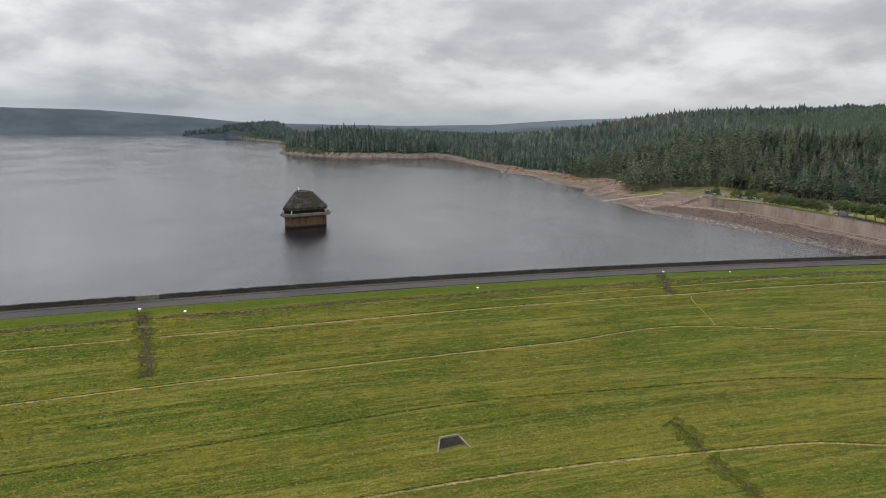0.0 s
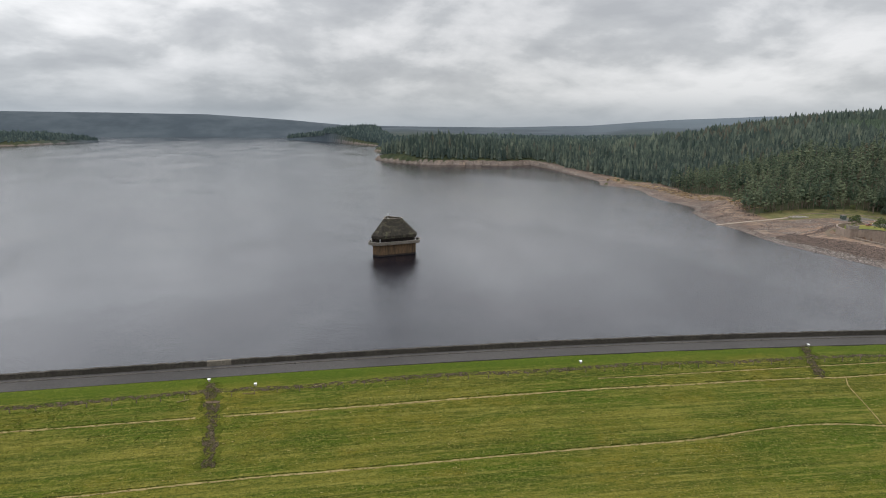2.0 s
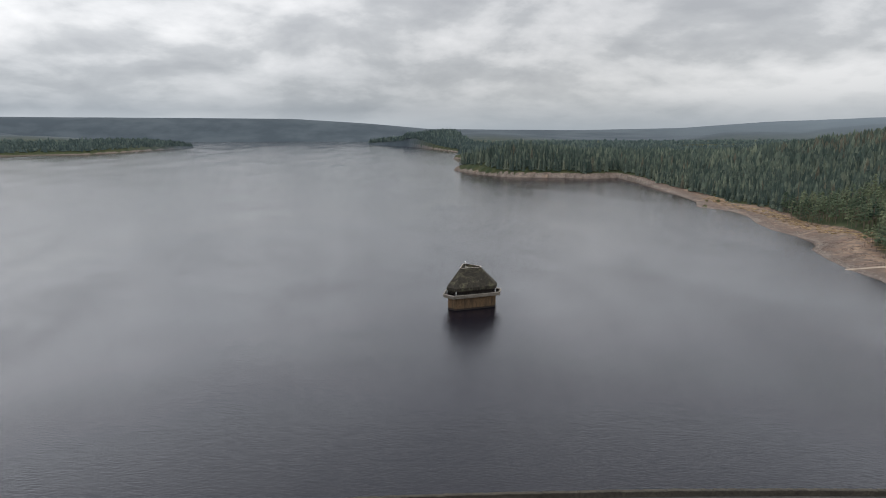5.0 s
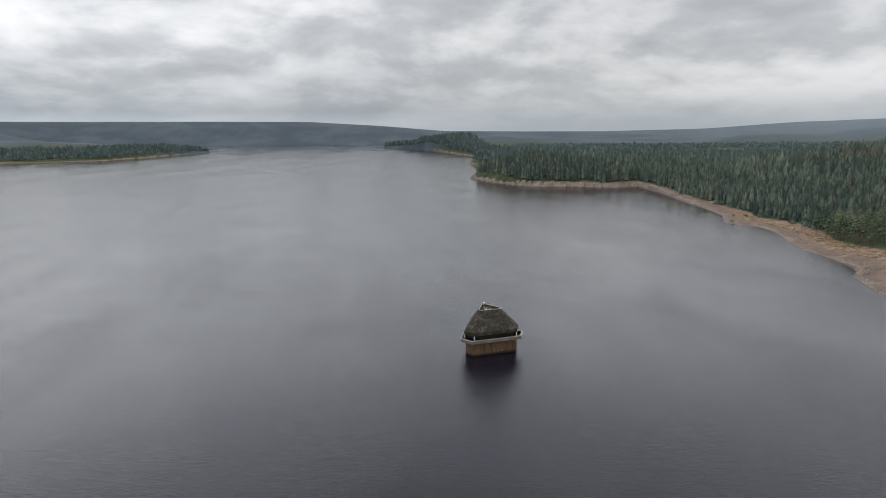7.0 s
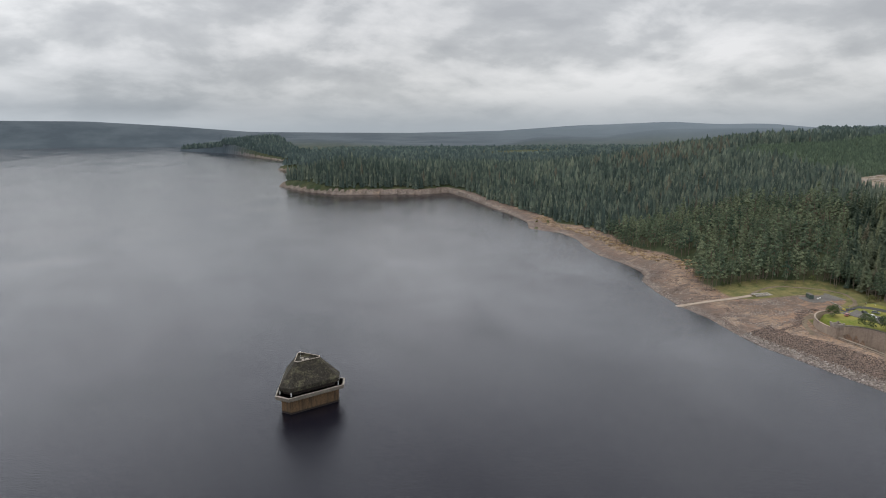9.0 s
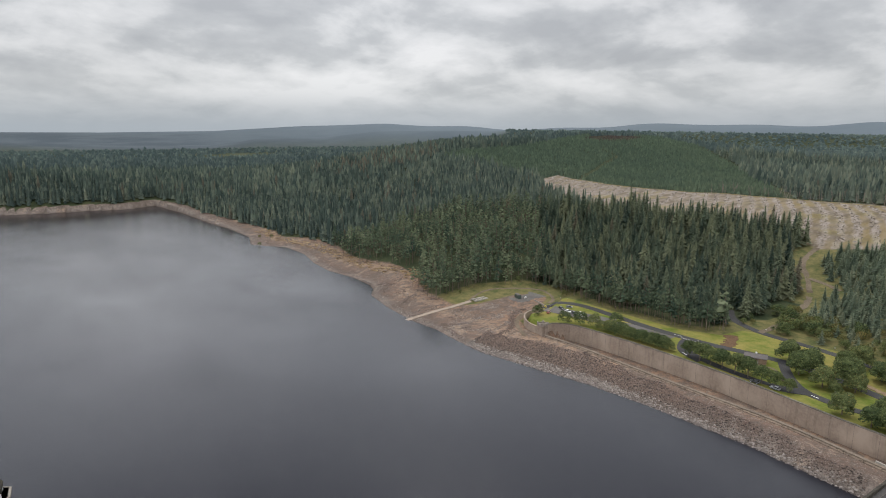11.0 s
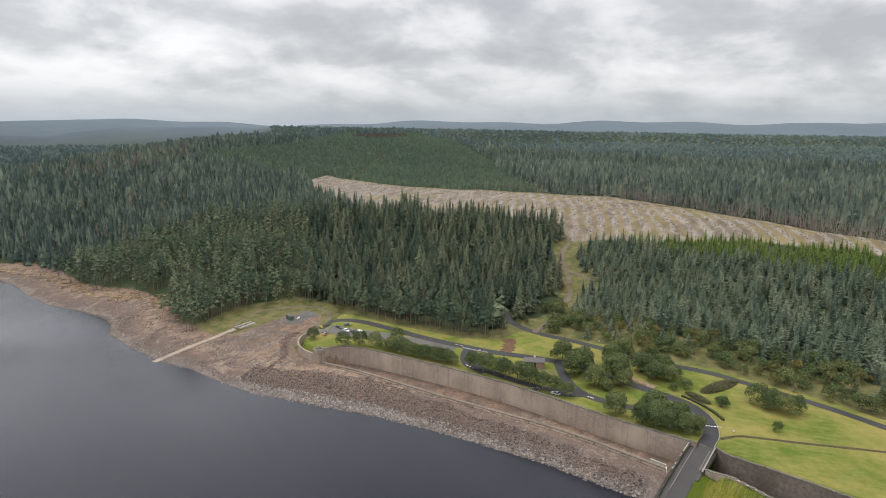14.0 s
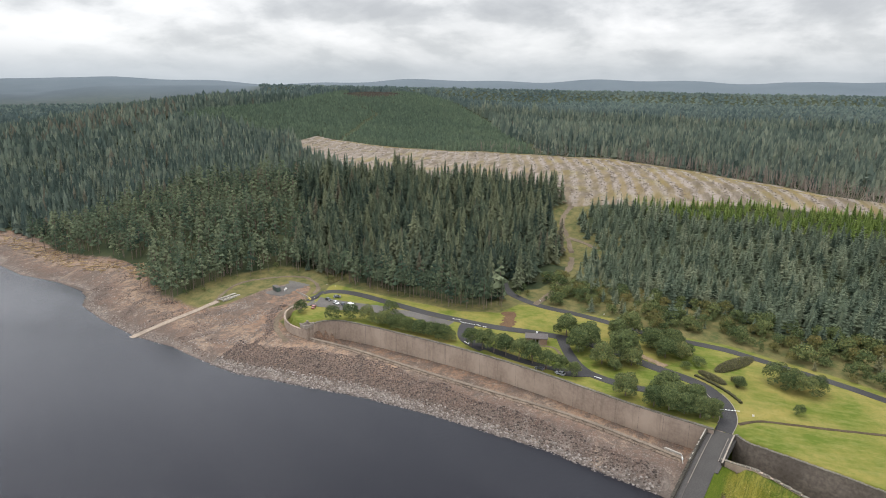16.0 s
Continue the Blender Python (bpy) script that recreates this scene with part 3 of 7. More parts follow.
def ribbon(name, line, width, material, lift=0.06, thick=0.25, step=3.0, parent=None, edge=0.0, seed=1):
    """A strip laid on the ground, with an uneven edge where asked."""
    line = resample(rounded(line), step)
    n = sides(line)
    rng = np.random.RandomState(seed)
    w = np.broadcast_to(np.asarray(width, float), (len(line),)) / 2
    l = line[:, :2] + n * (w + rng.uniform(-edge, edge, len(line)))[:, None]
    r = line[:, :2] - n * (w + rng.uniform(-edge, edge, len(line)))[:, None]
    zl, zr, zc = height(l[:, 0], l[:, 1]), height(r[:, 0], r[:, 1]), height(line[:, 0], line[:, 1])
    zl, zr = np.maximum(zl, zc - 0.3) + lift, np.maximum(zr, zc - 0.3) + lift
    bm = bmesh.new()
    loft(bm, [[(*a, za - thick), (*a, za), (*c[:2], max(z + lift, (za + zb) / 2)), (*b, zb), (*b, zb - thick)] for a, za, b, zb, c, z in zip(l, zl, r, zr, line, zc)])
    return part(name, bm, material, parent)


# ---- ground, one sheet to the horizon ----
CLEARING = np.array([(736, 327), (818, 346), (786, 262), (760, 185), (756, 83), (752, -11), (757, -92), (738, -130), (712, -175), (674, -228), (623, -292), (573, -381), (534, -382), (571, -307), (582, -224), (562, -166), (553, -122), (538, -92), (562, -73), (575, -20), (557, 58), (558, 147), (632, 239)], float)
OPEN = np.array([(215, -205), (258, -205), (292, -30), (275, -10), (258, 62), (282, 78), (318, 72), (345, 52), (352, 20), (339, 4), (334, -20), (330, -50), (328, -78), (334, -98), (352, -100),
                 (370, -112), (362, -125), (353, -155), (343, -178), (341, -208), (336, -222), (325, -250), (309, -280), (262, -430), (190, -430), (226, -250)], float)
LAWN = np.array([(245, -206), (258, -190), (287, -60), (288, -28), (276, -16), (284, 4), (300, 6), (318, 12), (338, 8), (334, -20), (330, -50), (328, -78), (334, -98), (350, -104),
                 (352, -120), (350, -155), (340, -178), (338, -208), (333, -222), (322, -250), (306, -280), (262, -430), (190, -430), (226, -250)], float)


ROUGH = np.array([(352, -104), (372, -106), (440, -124), (492, -128), (500, -140), (400, -170), (378, -235), (360, -290), (320, -340), (280, -340), (302, -276), (319, -246), (332, -206), (337, -174), (346, -153), (352, -134)], float)
BARE = np.array([(255, -20), (270, -14), (284, 8), (300, 10), (312, 10), (318, 15), (332, 20), (334, 34), (324, 43), (306, 46), (293, 50), (278, 62), (240, 62)], float)


TRACKSIDE = np.array([(430, -100), (466, -94), (500, -76), (552, -76), (552, -110), (505, -112), (480, -128), (430, -132)], float)
GREEN_SHORE = np.array([(288, 70), (298, 84), (318, 76), (330, 64), (336, 54), (350, 42), (352, 24), (338, 16), (334, 34), (324, 43), (306, 46), (293, 50)], float)


def steps(*pieces):
    out = []
    for a, b, s in pieces:
        out.append(np.arange(a, b, s))
    return np.concatenate(out + [[pieces[-1][1]]])


gx = steps((-5200, -1500, 150), (-1500, -1150, 25), (-1150, -960, 12), (-960, -320, 40), (-320, -180, 12), (-180, 200, 9), (200, 224, 3), (224, 296, 1.2), (296, 420, 2.5), (420, 1100, 14), (1100, 2200, 40), (2200, 5200, 110))
gy = steps((-5200, -600, 200), (-600, -330, 15), (-330, -205, 2.5), (-205, 12, 2.0), (12, 160, 3), (160, 900, 6), (900, 3300, 15), (3300, 4000, 25), (4000, 5200, 90))
GX, GY = np.meshgrid(gx, gy)
GZ = height(GX, GY)
LD = outline_distance(GX, GY, LAKE)
in_wall = outline_distance(GX, GY, BEHIND_WALL)
on_dam = (crest_line(GX) - GY > 0.5) & (GX < np.interp(GY, SPILL_FAR[::-1, 1], SPILL_FAR[::-1, 0]) + 0.6)
cover_attrs = {
    "beach": np.where(outline_distance(GX, GY, TROUGH) < 3, 1.0, np.where(on_dam | (in_wall < -1.2), 0.0, np.maximum(np.clip((np.interp(GY, [350, 620, 1000, 1400], [46, 17, 8, 1]) - LD) / np.interp(GY, [350, 620, 1000, 1400], [20, 8, 4, 2]), 0, 1) * (GZ < 9), np.clip(0.5 - outline_distance(GX, GY, BARE) / 6, 0, 1)))),
    "rough": np.clip(np.maximum(np.maximum(0.5 - outline_distance(GX, GY, ROUGH) / 8, 0.5 - outline_distance(GX, GY, TRACKSIDE) / 8), 0.5 - (outline_distance(GX, GY, OPEN) - 10) / 16), 0, 1),
    "ashore": np.clip(LD, 0, 60),
    "down": np.clip(crest_line(GX) - GY, 0, 300),
    "lawn": np.where(on_dam, 1.0, np.clip(np.maximum(0.5 - outline_distance(GX, GY, LAWN) / 6, np.minimum(0.45 - outline_distance(GX, GY, GREEN_SHORE) / 6, 0.385)), 0, 1)) * (outline_distance(GX, GY, TROUGH) > 1.5) * np.clip(outline_distance(GX, GY, BARE) / 5 + 0.5, 0, 1),
    "band": on_dam * 1.0,
    "lush": on_dam * np.clip((12.6 - (crest_line(GX) - GY)) / 1.5, 0, 1),
    "felled": np.clip(0.5 - outline_distance(GX, GY, CLEARING) / 20, 0, 1),
    "far_haze": smooth(2250, 2800, np.hypot(GX, GY) - 900 * smooth(48, 56, np.degrees(np.arctan2(GX - 20, GY + 198)))),
}
rows_, cols_ = GX.shape
idx = np.arange(rows_ * cols_).reshape(rows_, cols_)
quads = np.stack([idx[:-1, :-1], idx[:-1, 1:], idx[1:, 1:], idx[1:, :-1]], -1).reshape(-1, 4)
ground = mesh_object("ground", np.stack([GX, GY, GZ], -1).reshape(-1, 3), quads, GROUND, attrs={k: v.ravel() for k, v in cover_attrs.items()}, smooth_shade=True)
tagged(ground, "grass slopes, bare shore and wooded hills in one sheet", "ground", kind="structure")

lake_rim = LAKE - sides(np.concatenate([LAKE[-1:], LAKE, LAKE[:1]]))[1:-1] * 3.0
bm = bmesh.new()
loft(bm, [[(*p, z) for p in lake_rim] for z in (-3.0, 0.0)])
tagged(part("water", bm, WATER), "dark rippled reservoir water under a grey sky", "water", kind="structure")

# ---- the dam's crest: road, footway, parapet ----
cx = np.concatenate([np.arange(-900, -150, 50), np.arange(-150, 261, 6.0)])
crest = np.stack([cx, crest_line(cx)], 1)
road = sweep("road", crest, [(-2.4, 7.7), (-2.4, 8.16), (-5.2, 8.26), (-8.0, 8.16), (-8.0, 7.7)], ASPHALT)
tagged(road, "grey asphalt road along the crest of the dam", "road", kind="structure")
tagged(sweep("pavement", crest, [(-0.8, 7.4), (-0.8, 8.34), (-2.3, 8.32), (-2.4, 8.24), (-2.4, 7.4)], PAVING), "grey raised footway beside the parapet", "pavement", kind="structure")
tagged(sweep("wall_upstream", crest, [(0.12, -9), (0.1, 8.3), (-0.8, 8.3), (-0.8, -9)], CONCRETE), "stained concrete face of the dam above the water", "wall", kind="structure")
tagged(sweep("parapet", crest, [(0.0, 8.3), (0.0, 9.45), (-0.75, 9.45), (-0.75, 8.3)], STONE), "dark weathered stone parapet wall along the dam", "wall", kind="structure")


# ---- details of the crest and the grass slope ----
rng = np.random.RandomState(5)


def slope_at(x, s):
    """A point on the dam, s metres down from the parapet."""
    y = crest_line(np.asarray(x, float)) - s
    return np.stack([np.asarray(x, float), y], 1)


def coping_run(name, line, zs, inner, outer, material, label, seed, step=0.85, high=(0.10, 0.28)):
    """Rough stones set side by side along a wall's top."""
    r, line = np.random.RandomState(seed), np.asarray(line, float)
    along_ = np.concatenate([[0], np.cumsum(np.hypot(*np.diff(line, axis=0).T))])
    n_, V, F = sides(line), [], []
    for s in np.arange(0, along_[-1] - step, step):
        l, o, k, h = step * r.uniform(0.8, 0.97), r.uniform(-0.07, 0.07), len(V), r.uniform(*high)
        for z_ in (-0.05, h):
            for u, w in ((0, inner), (l, inner), (l, outer), (0, outer)):
                q = [np.interp(s + u, along_, a) for a in (line[:, 0], line[:, 1], n_[:, 0], n_[:, 1], np.broadcast_to(zs, (len(line),)))]
                V.append((q[0] + q[2] * (w + o), q[1] + q[3] * (w + o), q[4] + z_))
        F += [(k + 4, k + 5, k + 6, k + 7), (k, k + 1, k + 5, k + 4), (k + 2, k + 3, k + 7, k + 6), (k + 1, k + 2, k + 6, k + 5), (k + 3, k, k + 4, k + 7)]
    return tagged(mesh_object(name, V, F, material), label, "coping", kind="stuff")


KERB = two_tone("kerb_stone", (0.085, 0.076, 0.066), (0.17, 0.15, 0.13), 1.4, gaps=(0.7, 0.22, 0.42))
# rough coping along the parapet, in stones too small to pick out
verts, faces = [], []
for x in np.arange(-330, 250, 0.85):
    if -68.3 < x < -62.6:
        continue
    l, h, o = 0.74 + rng.uniform(-0.1, 0.1), rng.uniform(0.10, 0.30), rng.uniform(-0.06, 0.06)
    y, k = float(crest_line(np.array(x))), len(verts)
    for z in (9.4, 9.45 + h):
        verts += [(x, y + 0.06 + o, z), (x + l, y + 0.06 + o, z), (x + l, y - 0.82 + o, z), (x, y - 0.82 + o, z)]
    faces += [(k + 4, k + 5, k + 6, k + 7), (k, k + 1, k + 5, k + 4), (k + 2, k + 3, k + 7, k + 6), (k + 1, k + 2, k + 6, k + 5), (k + 3, k, k + 4, k + 7)]
tagged(mesh_object("coping_stones", verts, faces, STONE), "rough dark coping stones on the parapet", "coping", kind="stuff")
new_panel = slope_at(np.linspace(-68.4, -62.5, 4), 0)
tagged(sweep("parapet_panel", new_panel, [(0.06, 8.3), (0.06, 9.62), (-0.84, 9.62), (-0.84, 8.3)], two_tone("new_stone", (0.10, 0.088, 0.068), (0.22, 0.195, 0.158), 1.6, 0.95, 0.2, 0.7, 0.08, 0.4)), "paler rebuilt length of the stone parapet", "wall", kind="structure")
tagged(sweep("kerb", slope_at(np.arange(-150, 250, 5.0), 0), [(-2.31, 8.1), (-2.31, 8.35), (-2.42, 8.35), (-2.42, 8.1)], KERB), "pale concrete kerb between footway and road", "kerb", kind="structure")
bm = bmesh.new()
for s0, s1, w in ((0.8, 2.3, 0.8), (2.5, 8.2, 0.9)):
    p = slope_at([-66.6 - 0.15 * s0, -66.6 - 0.15 * s1], 0)
    zz = 8.36 if s0 < 2 else 8.27
    a, b = (p[0][0], p[0][1] - s0), (p[1][0], p[1][1] - s1)
    box_ = [bm.verts.new(v) for v in ((a[0] - w / 2, a[1], zz), (a[0] + w / 2, a[1], zz), (b[0] + w / 2, b[1], zz - 0.0), (b[0] - w / 2, b[1], zz - 0.0))]
    bm.faces.new(box_)
tagged(part("trench_patch", bm, two_tone("tar", (0.018, 0.017, 0.016), (0.036, 0.034, 0.032), 4.0, 0.7, 0.4, 0.2, 0.02)), "dark tar patch across the crest road", "patch", kind="structure")

STRAW = two_tone("worn_straw", (0.14, 0.115, 0.048), (0.30, 0.24, 0.12), 1.6, 0.95, 0.1, 0.5, 0.08, 0.5)
WORN = two_tone("worn_track", (0.18, 0.140, 0.050), (0.34, 0.265, 0.125), 1.6, 0.95, 0.1, 0.5, 0.08, 0.5, gaps=(1.6, 0.30, 0.46))
# dark green of one track, and the painted shade along every track's upper edge
TREAD = two_tone("dark_track_and_edge_shade", (0.026, 0.038, 0.006), (0.060, 0.062, 0.014), 1.6, 0.95, 0.1, 0.5, 0.08, 0.5, gaps=(1.1, 0.40, 0.60))
STONES = two_tone("drain_bed", (0.045, 0.034, 0.020), (0.115, 0.088, 0.056), 1.9, 0.95, 0.2, 0.9, 0.2, 0.25, gaps=(0.9, 0.43, 0.58))
DRAIN = two_tone("drain_stones", (0.040, 0.030, 0.018), (0.110, 0.082, 0.050), 1.9, 0.95, 0.2, 0.9, 0.2, 0.25)
EARTH = two_tone("bare_earth", (0.17, 0.12, 0.08), (0.30, 0.22, 0.15), 1.0, 0.95, 0.1, 0.5, 0.1, 0.15)
tagged(ribbon("stone_drain", slope_at(np.arange(-150, 228, 6.0), 13.0 + np.sin(np.arange(-150, 228, 6.0) * 0.11) * 0.35), 1.2, STONES, 0.04, 0.3, 0.9, edge=0.22, seed=3), "stone-lined drain along the top of the slope", "drain", kind="structure")
for line, w, m, sd in (
        ([(-140, -186.8), (-95, -187.2), (-68, -187.5)], 0.7, STRAW, 1), ([(-62, -187.6), (-32, -188.1), (-1, -188.5), (34, -189.9), (52, -191.3), (72, -192.5), (88, -194.1)], 0.8, STRAW, 2),
        ([(-130, -204.3), (-91, -204.5), (-58, -204.1), (-34, -204.8), (-6, -205.3), (26, -206.4), (43, -207.4), (52, -207.2), (62, -206.9), (72, -207.1), (81, -208), (92, -210.1), (104, -213.4), (146, -224.4), (200, -238)], 0.65, STRAW, 3),
        ([(-110, -222.2), (-78, -222.4), (-55, -222.5), (-23, -221.7), (4, -221.8), (18, -222.8), (48, -226.3), (82, -230.1), (99, -233), (125, -239.7), (180, -254)], 0.45, EARTH, 4),
        ([(-60, -240.5), (-18, -241.1), (9, -242.4), (35, -244.8), (64, -248.5), (79, -250.6), (87, -252), (102, -256.4), (150, -270)], 0.75, STRAW, 5),
        ([(96.6, -195.1), (94.7, -198), (94.4, -203.7), (93.4, -210.3)], 0.5, STRAW, 6), ([(88, -194.1), (96.6, -195.1), (114, -196.1), (136, -198.6), (159, -201.8), (226, -212)], 0.8, STRAW, 7),
        ([(30, -186.3), (80, -189.3), (140, -194.2)], 0.5, STRAW, 8)):
    tagged(ribbon("sheep_track", line, w * 0.5, TREAD if sd == 4 else WORN, 0.035, 0.2, 0.9, edge=w * 0.16, seed=sd), "narrow worn straw-coloured track across the grass", "track", kind="structure")
    # the tread's shadowed uphill side, laid on as a dark strip
    tagged(ribbon("track_edge", [(a, b + w * 0.62) for a, b in line], w * 0.34, TREAD, 0.03, 0.2, 0.9, edge=w * 0.18, seed=sd + 40), "dark strip painted as the shaded edge above the worn track", "track", kind="structure")
FAINT = two_tone("gully_earth", (0.036, 0.027, 0.014), (0.125, 0.088, 0.050), 1.6, 0.95, 0.1, 0.9, 0.12, 0.4, gaps=(1.1, 0.42, 0.60))
DAMP = two_tone("gully_grass", (0.048, 0.072, 0.006), (0.095, 0.110, 0.016), 1.2, 0.95, 0.1, 0.3, 0.05, 0.4, gaps=(0.45, 0.36, 0.72))
for line, w, sd in (([(-66.0, -177.0), (-65.0, -183.3), (-64.3, -189.6), (-63.5, -197.6), (-63.6, -200.9)], 2.5, 11), ([(94.6, -181.8), (92.1, -187.8), (89.9, -194.2)], 2.4, 12),
                    ([(54.1, -237.8), (55.3, -241), (56.2, -243.3), (56.1, -247.6)], 0.9, 13), ([(56.3, -248.6), (57.7, -252.3), (59.2, -256.3), (59.9, -260.2), (60.6, -264)], 0.8, 14)):
    if w < 1:
        tagged(ribbon("stone_gully", line, 1.5, FAINT, 0.06, 0.3, 0.7, edge=0.5, seed=sd), "faint dark gully down the grass slope", "gully", kind="structure")
        tagged(ribbon("gully_grass", line, 5.5, DAMP, 0.03, 0.3, 0.9, edge=1.4, seed=sd + 5), "dark damp grass beside the gully", "grass", kind="structure")
    else:
        tagged(ribbon("gully_grass", line, 5.0, DAMP, 0.03, 0.3, 0.9, edge=1.2, seed=sd + 5), "dark damp grass beside the gully", "grass", kind="structure")
        tagged(ribbon("stone_gully", line, w, STONES, 0.06, 0.35, 0.9, edge=w * 0.3, seed=sd), "dark stone-filled gully down the grass slope", "gully", kind="structure")
    # loose stones in the gully
    verts, faces = [], []
    pts = resample(line, 0.35)
    for p in pts:
        for q in range(2):
            x, y = p[0] + rng.uniform(-0.5, 0.5) * w, p[1] + rng.uniform(-0.3, 0.3)
            r, z, k = rng.uniform(0.08, 0.24) * min(w / 1.6, 1.0), float(height(np.array(x), np.array(y))) + 0.08, len(verts)
            verts += [(x - r, y - r * 0.7, z), (x + r * 0.8, y - r, z), (x + r, y + r * 0.8, z), (x - r * 0.7, y + r, z), (x + rng.uniform(-0.1, 0.1), y, z + r * 0.8)]
            faces += [(k, k + 1, k + 4), (k + 1, k + 2, k + 4), (k + 2, k + 3, k + 4), (k + 3, k, k + 4)]
    tagged(mesh_object("gully_stones", verts, faces, DRAIN), "grey stones lying in the gully", "stones", kind="stuff")
tagged(ribbon("gully_sill", [(-66.4, -183.2), (-64.8, -183.3), (-63.2, -183.2)], 0.55, two_tone("red_brick_slab", (0.095, 0.062, 0.042), (0.15, 0.105, 0.074), 1.5), 0.14, 0.4, 0.8, edge=0.12), "reddish masonry slab across the gully head", "slab", kind="structure")


def marker(x, y, turn):
    """A white marker: a sloping plate on a stub post."""
    z = float(height(np.array(x), np.array(y)))
    m = empty("marker_post", x, y, z, turn)
    bm = bmesh.new()
    box(bm, -0.22, 0.22, -0.22, 0.22, -0.3, 0.5)
    part("stub", bm, PALE_CONCRETE, m, bevel=0.03)
    bm = bmesh.new()
    loft(bm, [[(-0.36, -0.26, 0.42), (0.36, -0.26, 0.42), (0.36, -0.26, 0.52), (-0.36, -0.26, 0.52)], [(-0.36, 0.26, 0.58), (0.36, 0.26, 0.58), (0.36, 0.26, 0.68), (-0.36, 0.26, 0.68)]])
    part("plate", bm, WHITE, m, "white sloping plate", bevel=0.02)
    return tagged(m, "small white survey marker standing in the crest verge", "marker", group="survey markers on the verge")


for x, y, tn in ((-66.6, -176.2, 8), (-55.6, -178.9, -12), (27.7, -180.3, 4), (95.6, -182.6, -6), (120, -187.6, 10)):
    marker(x, y, tn)

# a low fence below the drain
fence = empty("fence", -20, float(crest_line(np.array(-20.0))) - 14.6, 0)
for x in np.arange(-118, 205, 5.2):
    p = slope_at([x], 14.7 + rng.uniform(-0.15, 0.15))[0]
    z = float(height(p[0], p[1]))
    bm = bmesh.new()
    h = rng.uniform(0.85, 1.15)
    box(bm, p[0] - 0.06, p[0] + 0.06, p[1] - 0.06, p[1] + 0.06, z - 0.3, z + h)
    o = part("post", bm, BARK, fence)
    o.matrix_parent_inverse = fence.matrix_world.inverted()
tagged(fence, "thin weathered timber fence posts along the drain", "fence")
for x, s, tn in ((-71.5, 15.2, 20), (-57, 14.4, -8), (-40.5, 13.4, 24)):
    p = slope_at([x], s)[0]
    bm = bmesh.new()
    box(bm, -1.4, 1.4, -0.09, 0.09, 0, 0.16)
    o = part("timber_rail", bm, STRAW, bevel=0.02)
    o.matrix_world = pose(p[0], p[1], float(height(p[0], p[1])) + 0.05, 0, 0, tn)
    tagged(o, "pale timber rail lying on the grass", "rail", group="rails lying on the slope")

# outlet headwall in the slope
ox, oy = -0.6, -232.6
oz = float(height(np.array(ox), np.array(oy)))
headwall = empty("outlet_headwall", ox, oy, oz)
HEAD = two_tone("mossy_headwall", (0.15, 0.128, 0.092), (0.30, 0.255, 0.185), 1.6, 0.95, 0.2, 0.6, 0.05, 0.5)
# near-black that paints the shade inside the outlet and the tower's openings
DARK = two_tone("opening_shade", (0.012, 0.010, 0.009), (0.035, 0.028, 0.023), 1.5, 0.9, 0.2, 0.6, 0.1)
bm = bmesh.new()
loft(bm, [[(-3.6, -1.5, -1.4), (3.6, -1.5, -1.4), (3.6, -1.5, -0.75), (-3.6, -1.5, -0.75)], [(-1.9, 1.5, -1.4), (1.9, 1.5, -1.4), (1.9, 1.5, 0.95), (-1.9, 1.5, 0.95)]])
part("grating", bm, DARK, headwall, "sloping grating panel painted near-black for the shade inside")
for sx in (-1, 1):
    bm = bmesh.new()
    loft(bm, [[(sx * 4.05, -1.6, -1.4), (sx * 3.6, -1.6, -1.4), (sx * 3.6, -1.6, -0.45), (sx * 4.05, -1.6, -0.45)], [(sx * 2.35, 1.7, -1.4), (sx * 1.9, 1.7, -1.4), (sx * 1.9, 1.7, 1.3), (sx * 2.35, 1.7, 1.3)]])
    part("wing", bm, HEAD, headwall, bevel=0.04)
bm = bmesh.new()
box(bm, -2.35, 2.35, 1.4, 1.85, -1.4, 1.32)
part("back_wall", bm, HEAD, headwall, bevel=0.05)
for x in np.arange(-3.0, 3.1, 0.6):
    t_ = 1.9 / 3.6
    bm = bmesh.new()
    loft(bm, [[(x - 0.06, -1.5, -0.75), (x + 0.06, -1.5, -0.75), (x + 0.06, -1.5, -0.65), (x - 0.06, -1.5, -0.65)], [(x * t_ - 0.06, 1.4, 0.9), (x * t_ + 0.06, 1.4, 0.9), (x * t_ + 0.06, 1.4, 1.0), (x * t_ - 0.06, 1.4, 1.0)]])
    part("bar", bm, STONE, headwall)
tagged(headwall, "pale concrete drain headwall set into the grass slope", "headwall")

# ---- the valve tower in the water ----
TOWER_AT = (-0.2, 10.2)


def cut_triangle(r, cut, z, turn=15.7):
    """An equal-sided triangle of inner radius r with its corners cut off; one side faces the dam."""
    side = 2 * math.sqrt(3) * r
    out_ = []
    for k in range(3):
        a = radians(turn - 90 + 120 * k)
        n, t = (math.cos(a), math.sin(a)), (-math.sin(a), math.cos(a))
        for s in (-side / 2 + cut, side / 2 - cut):
            out_.append((n[0] * r + t[0] * s, n[1] * r + t[1] * s, z))
    return out_


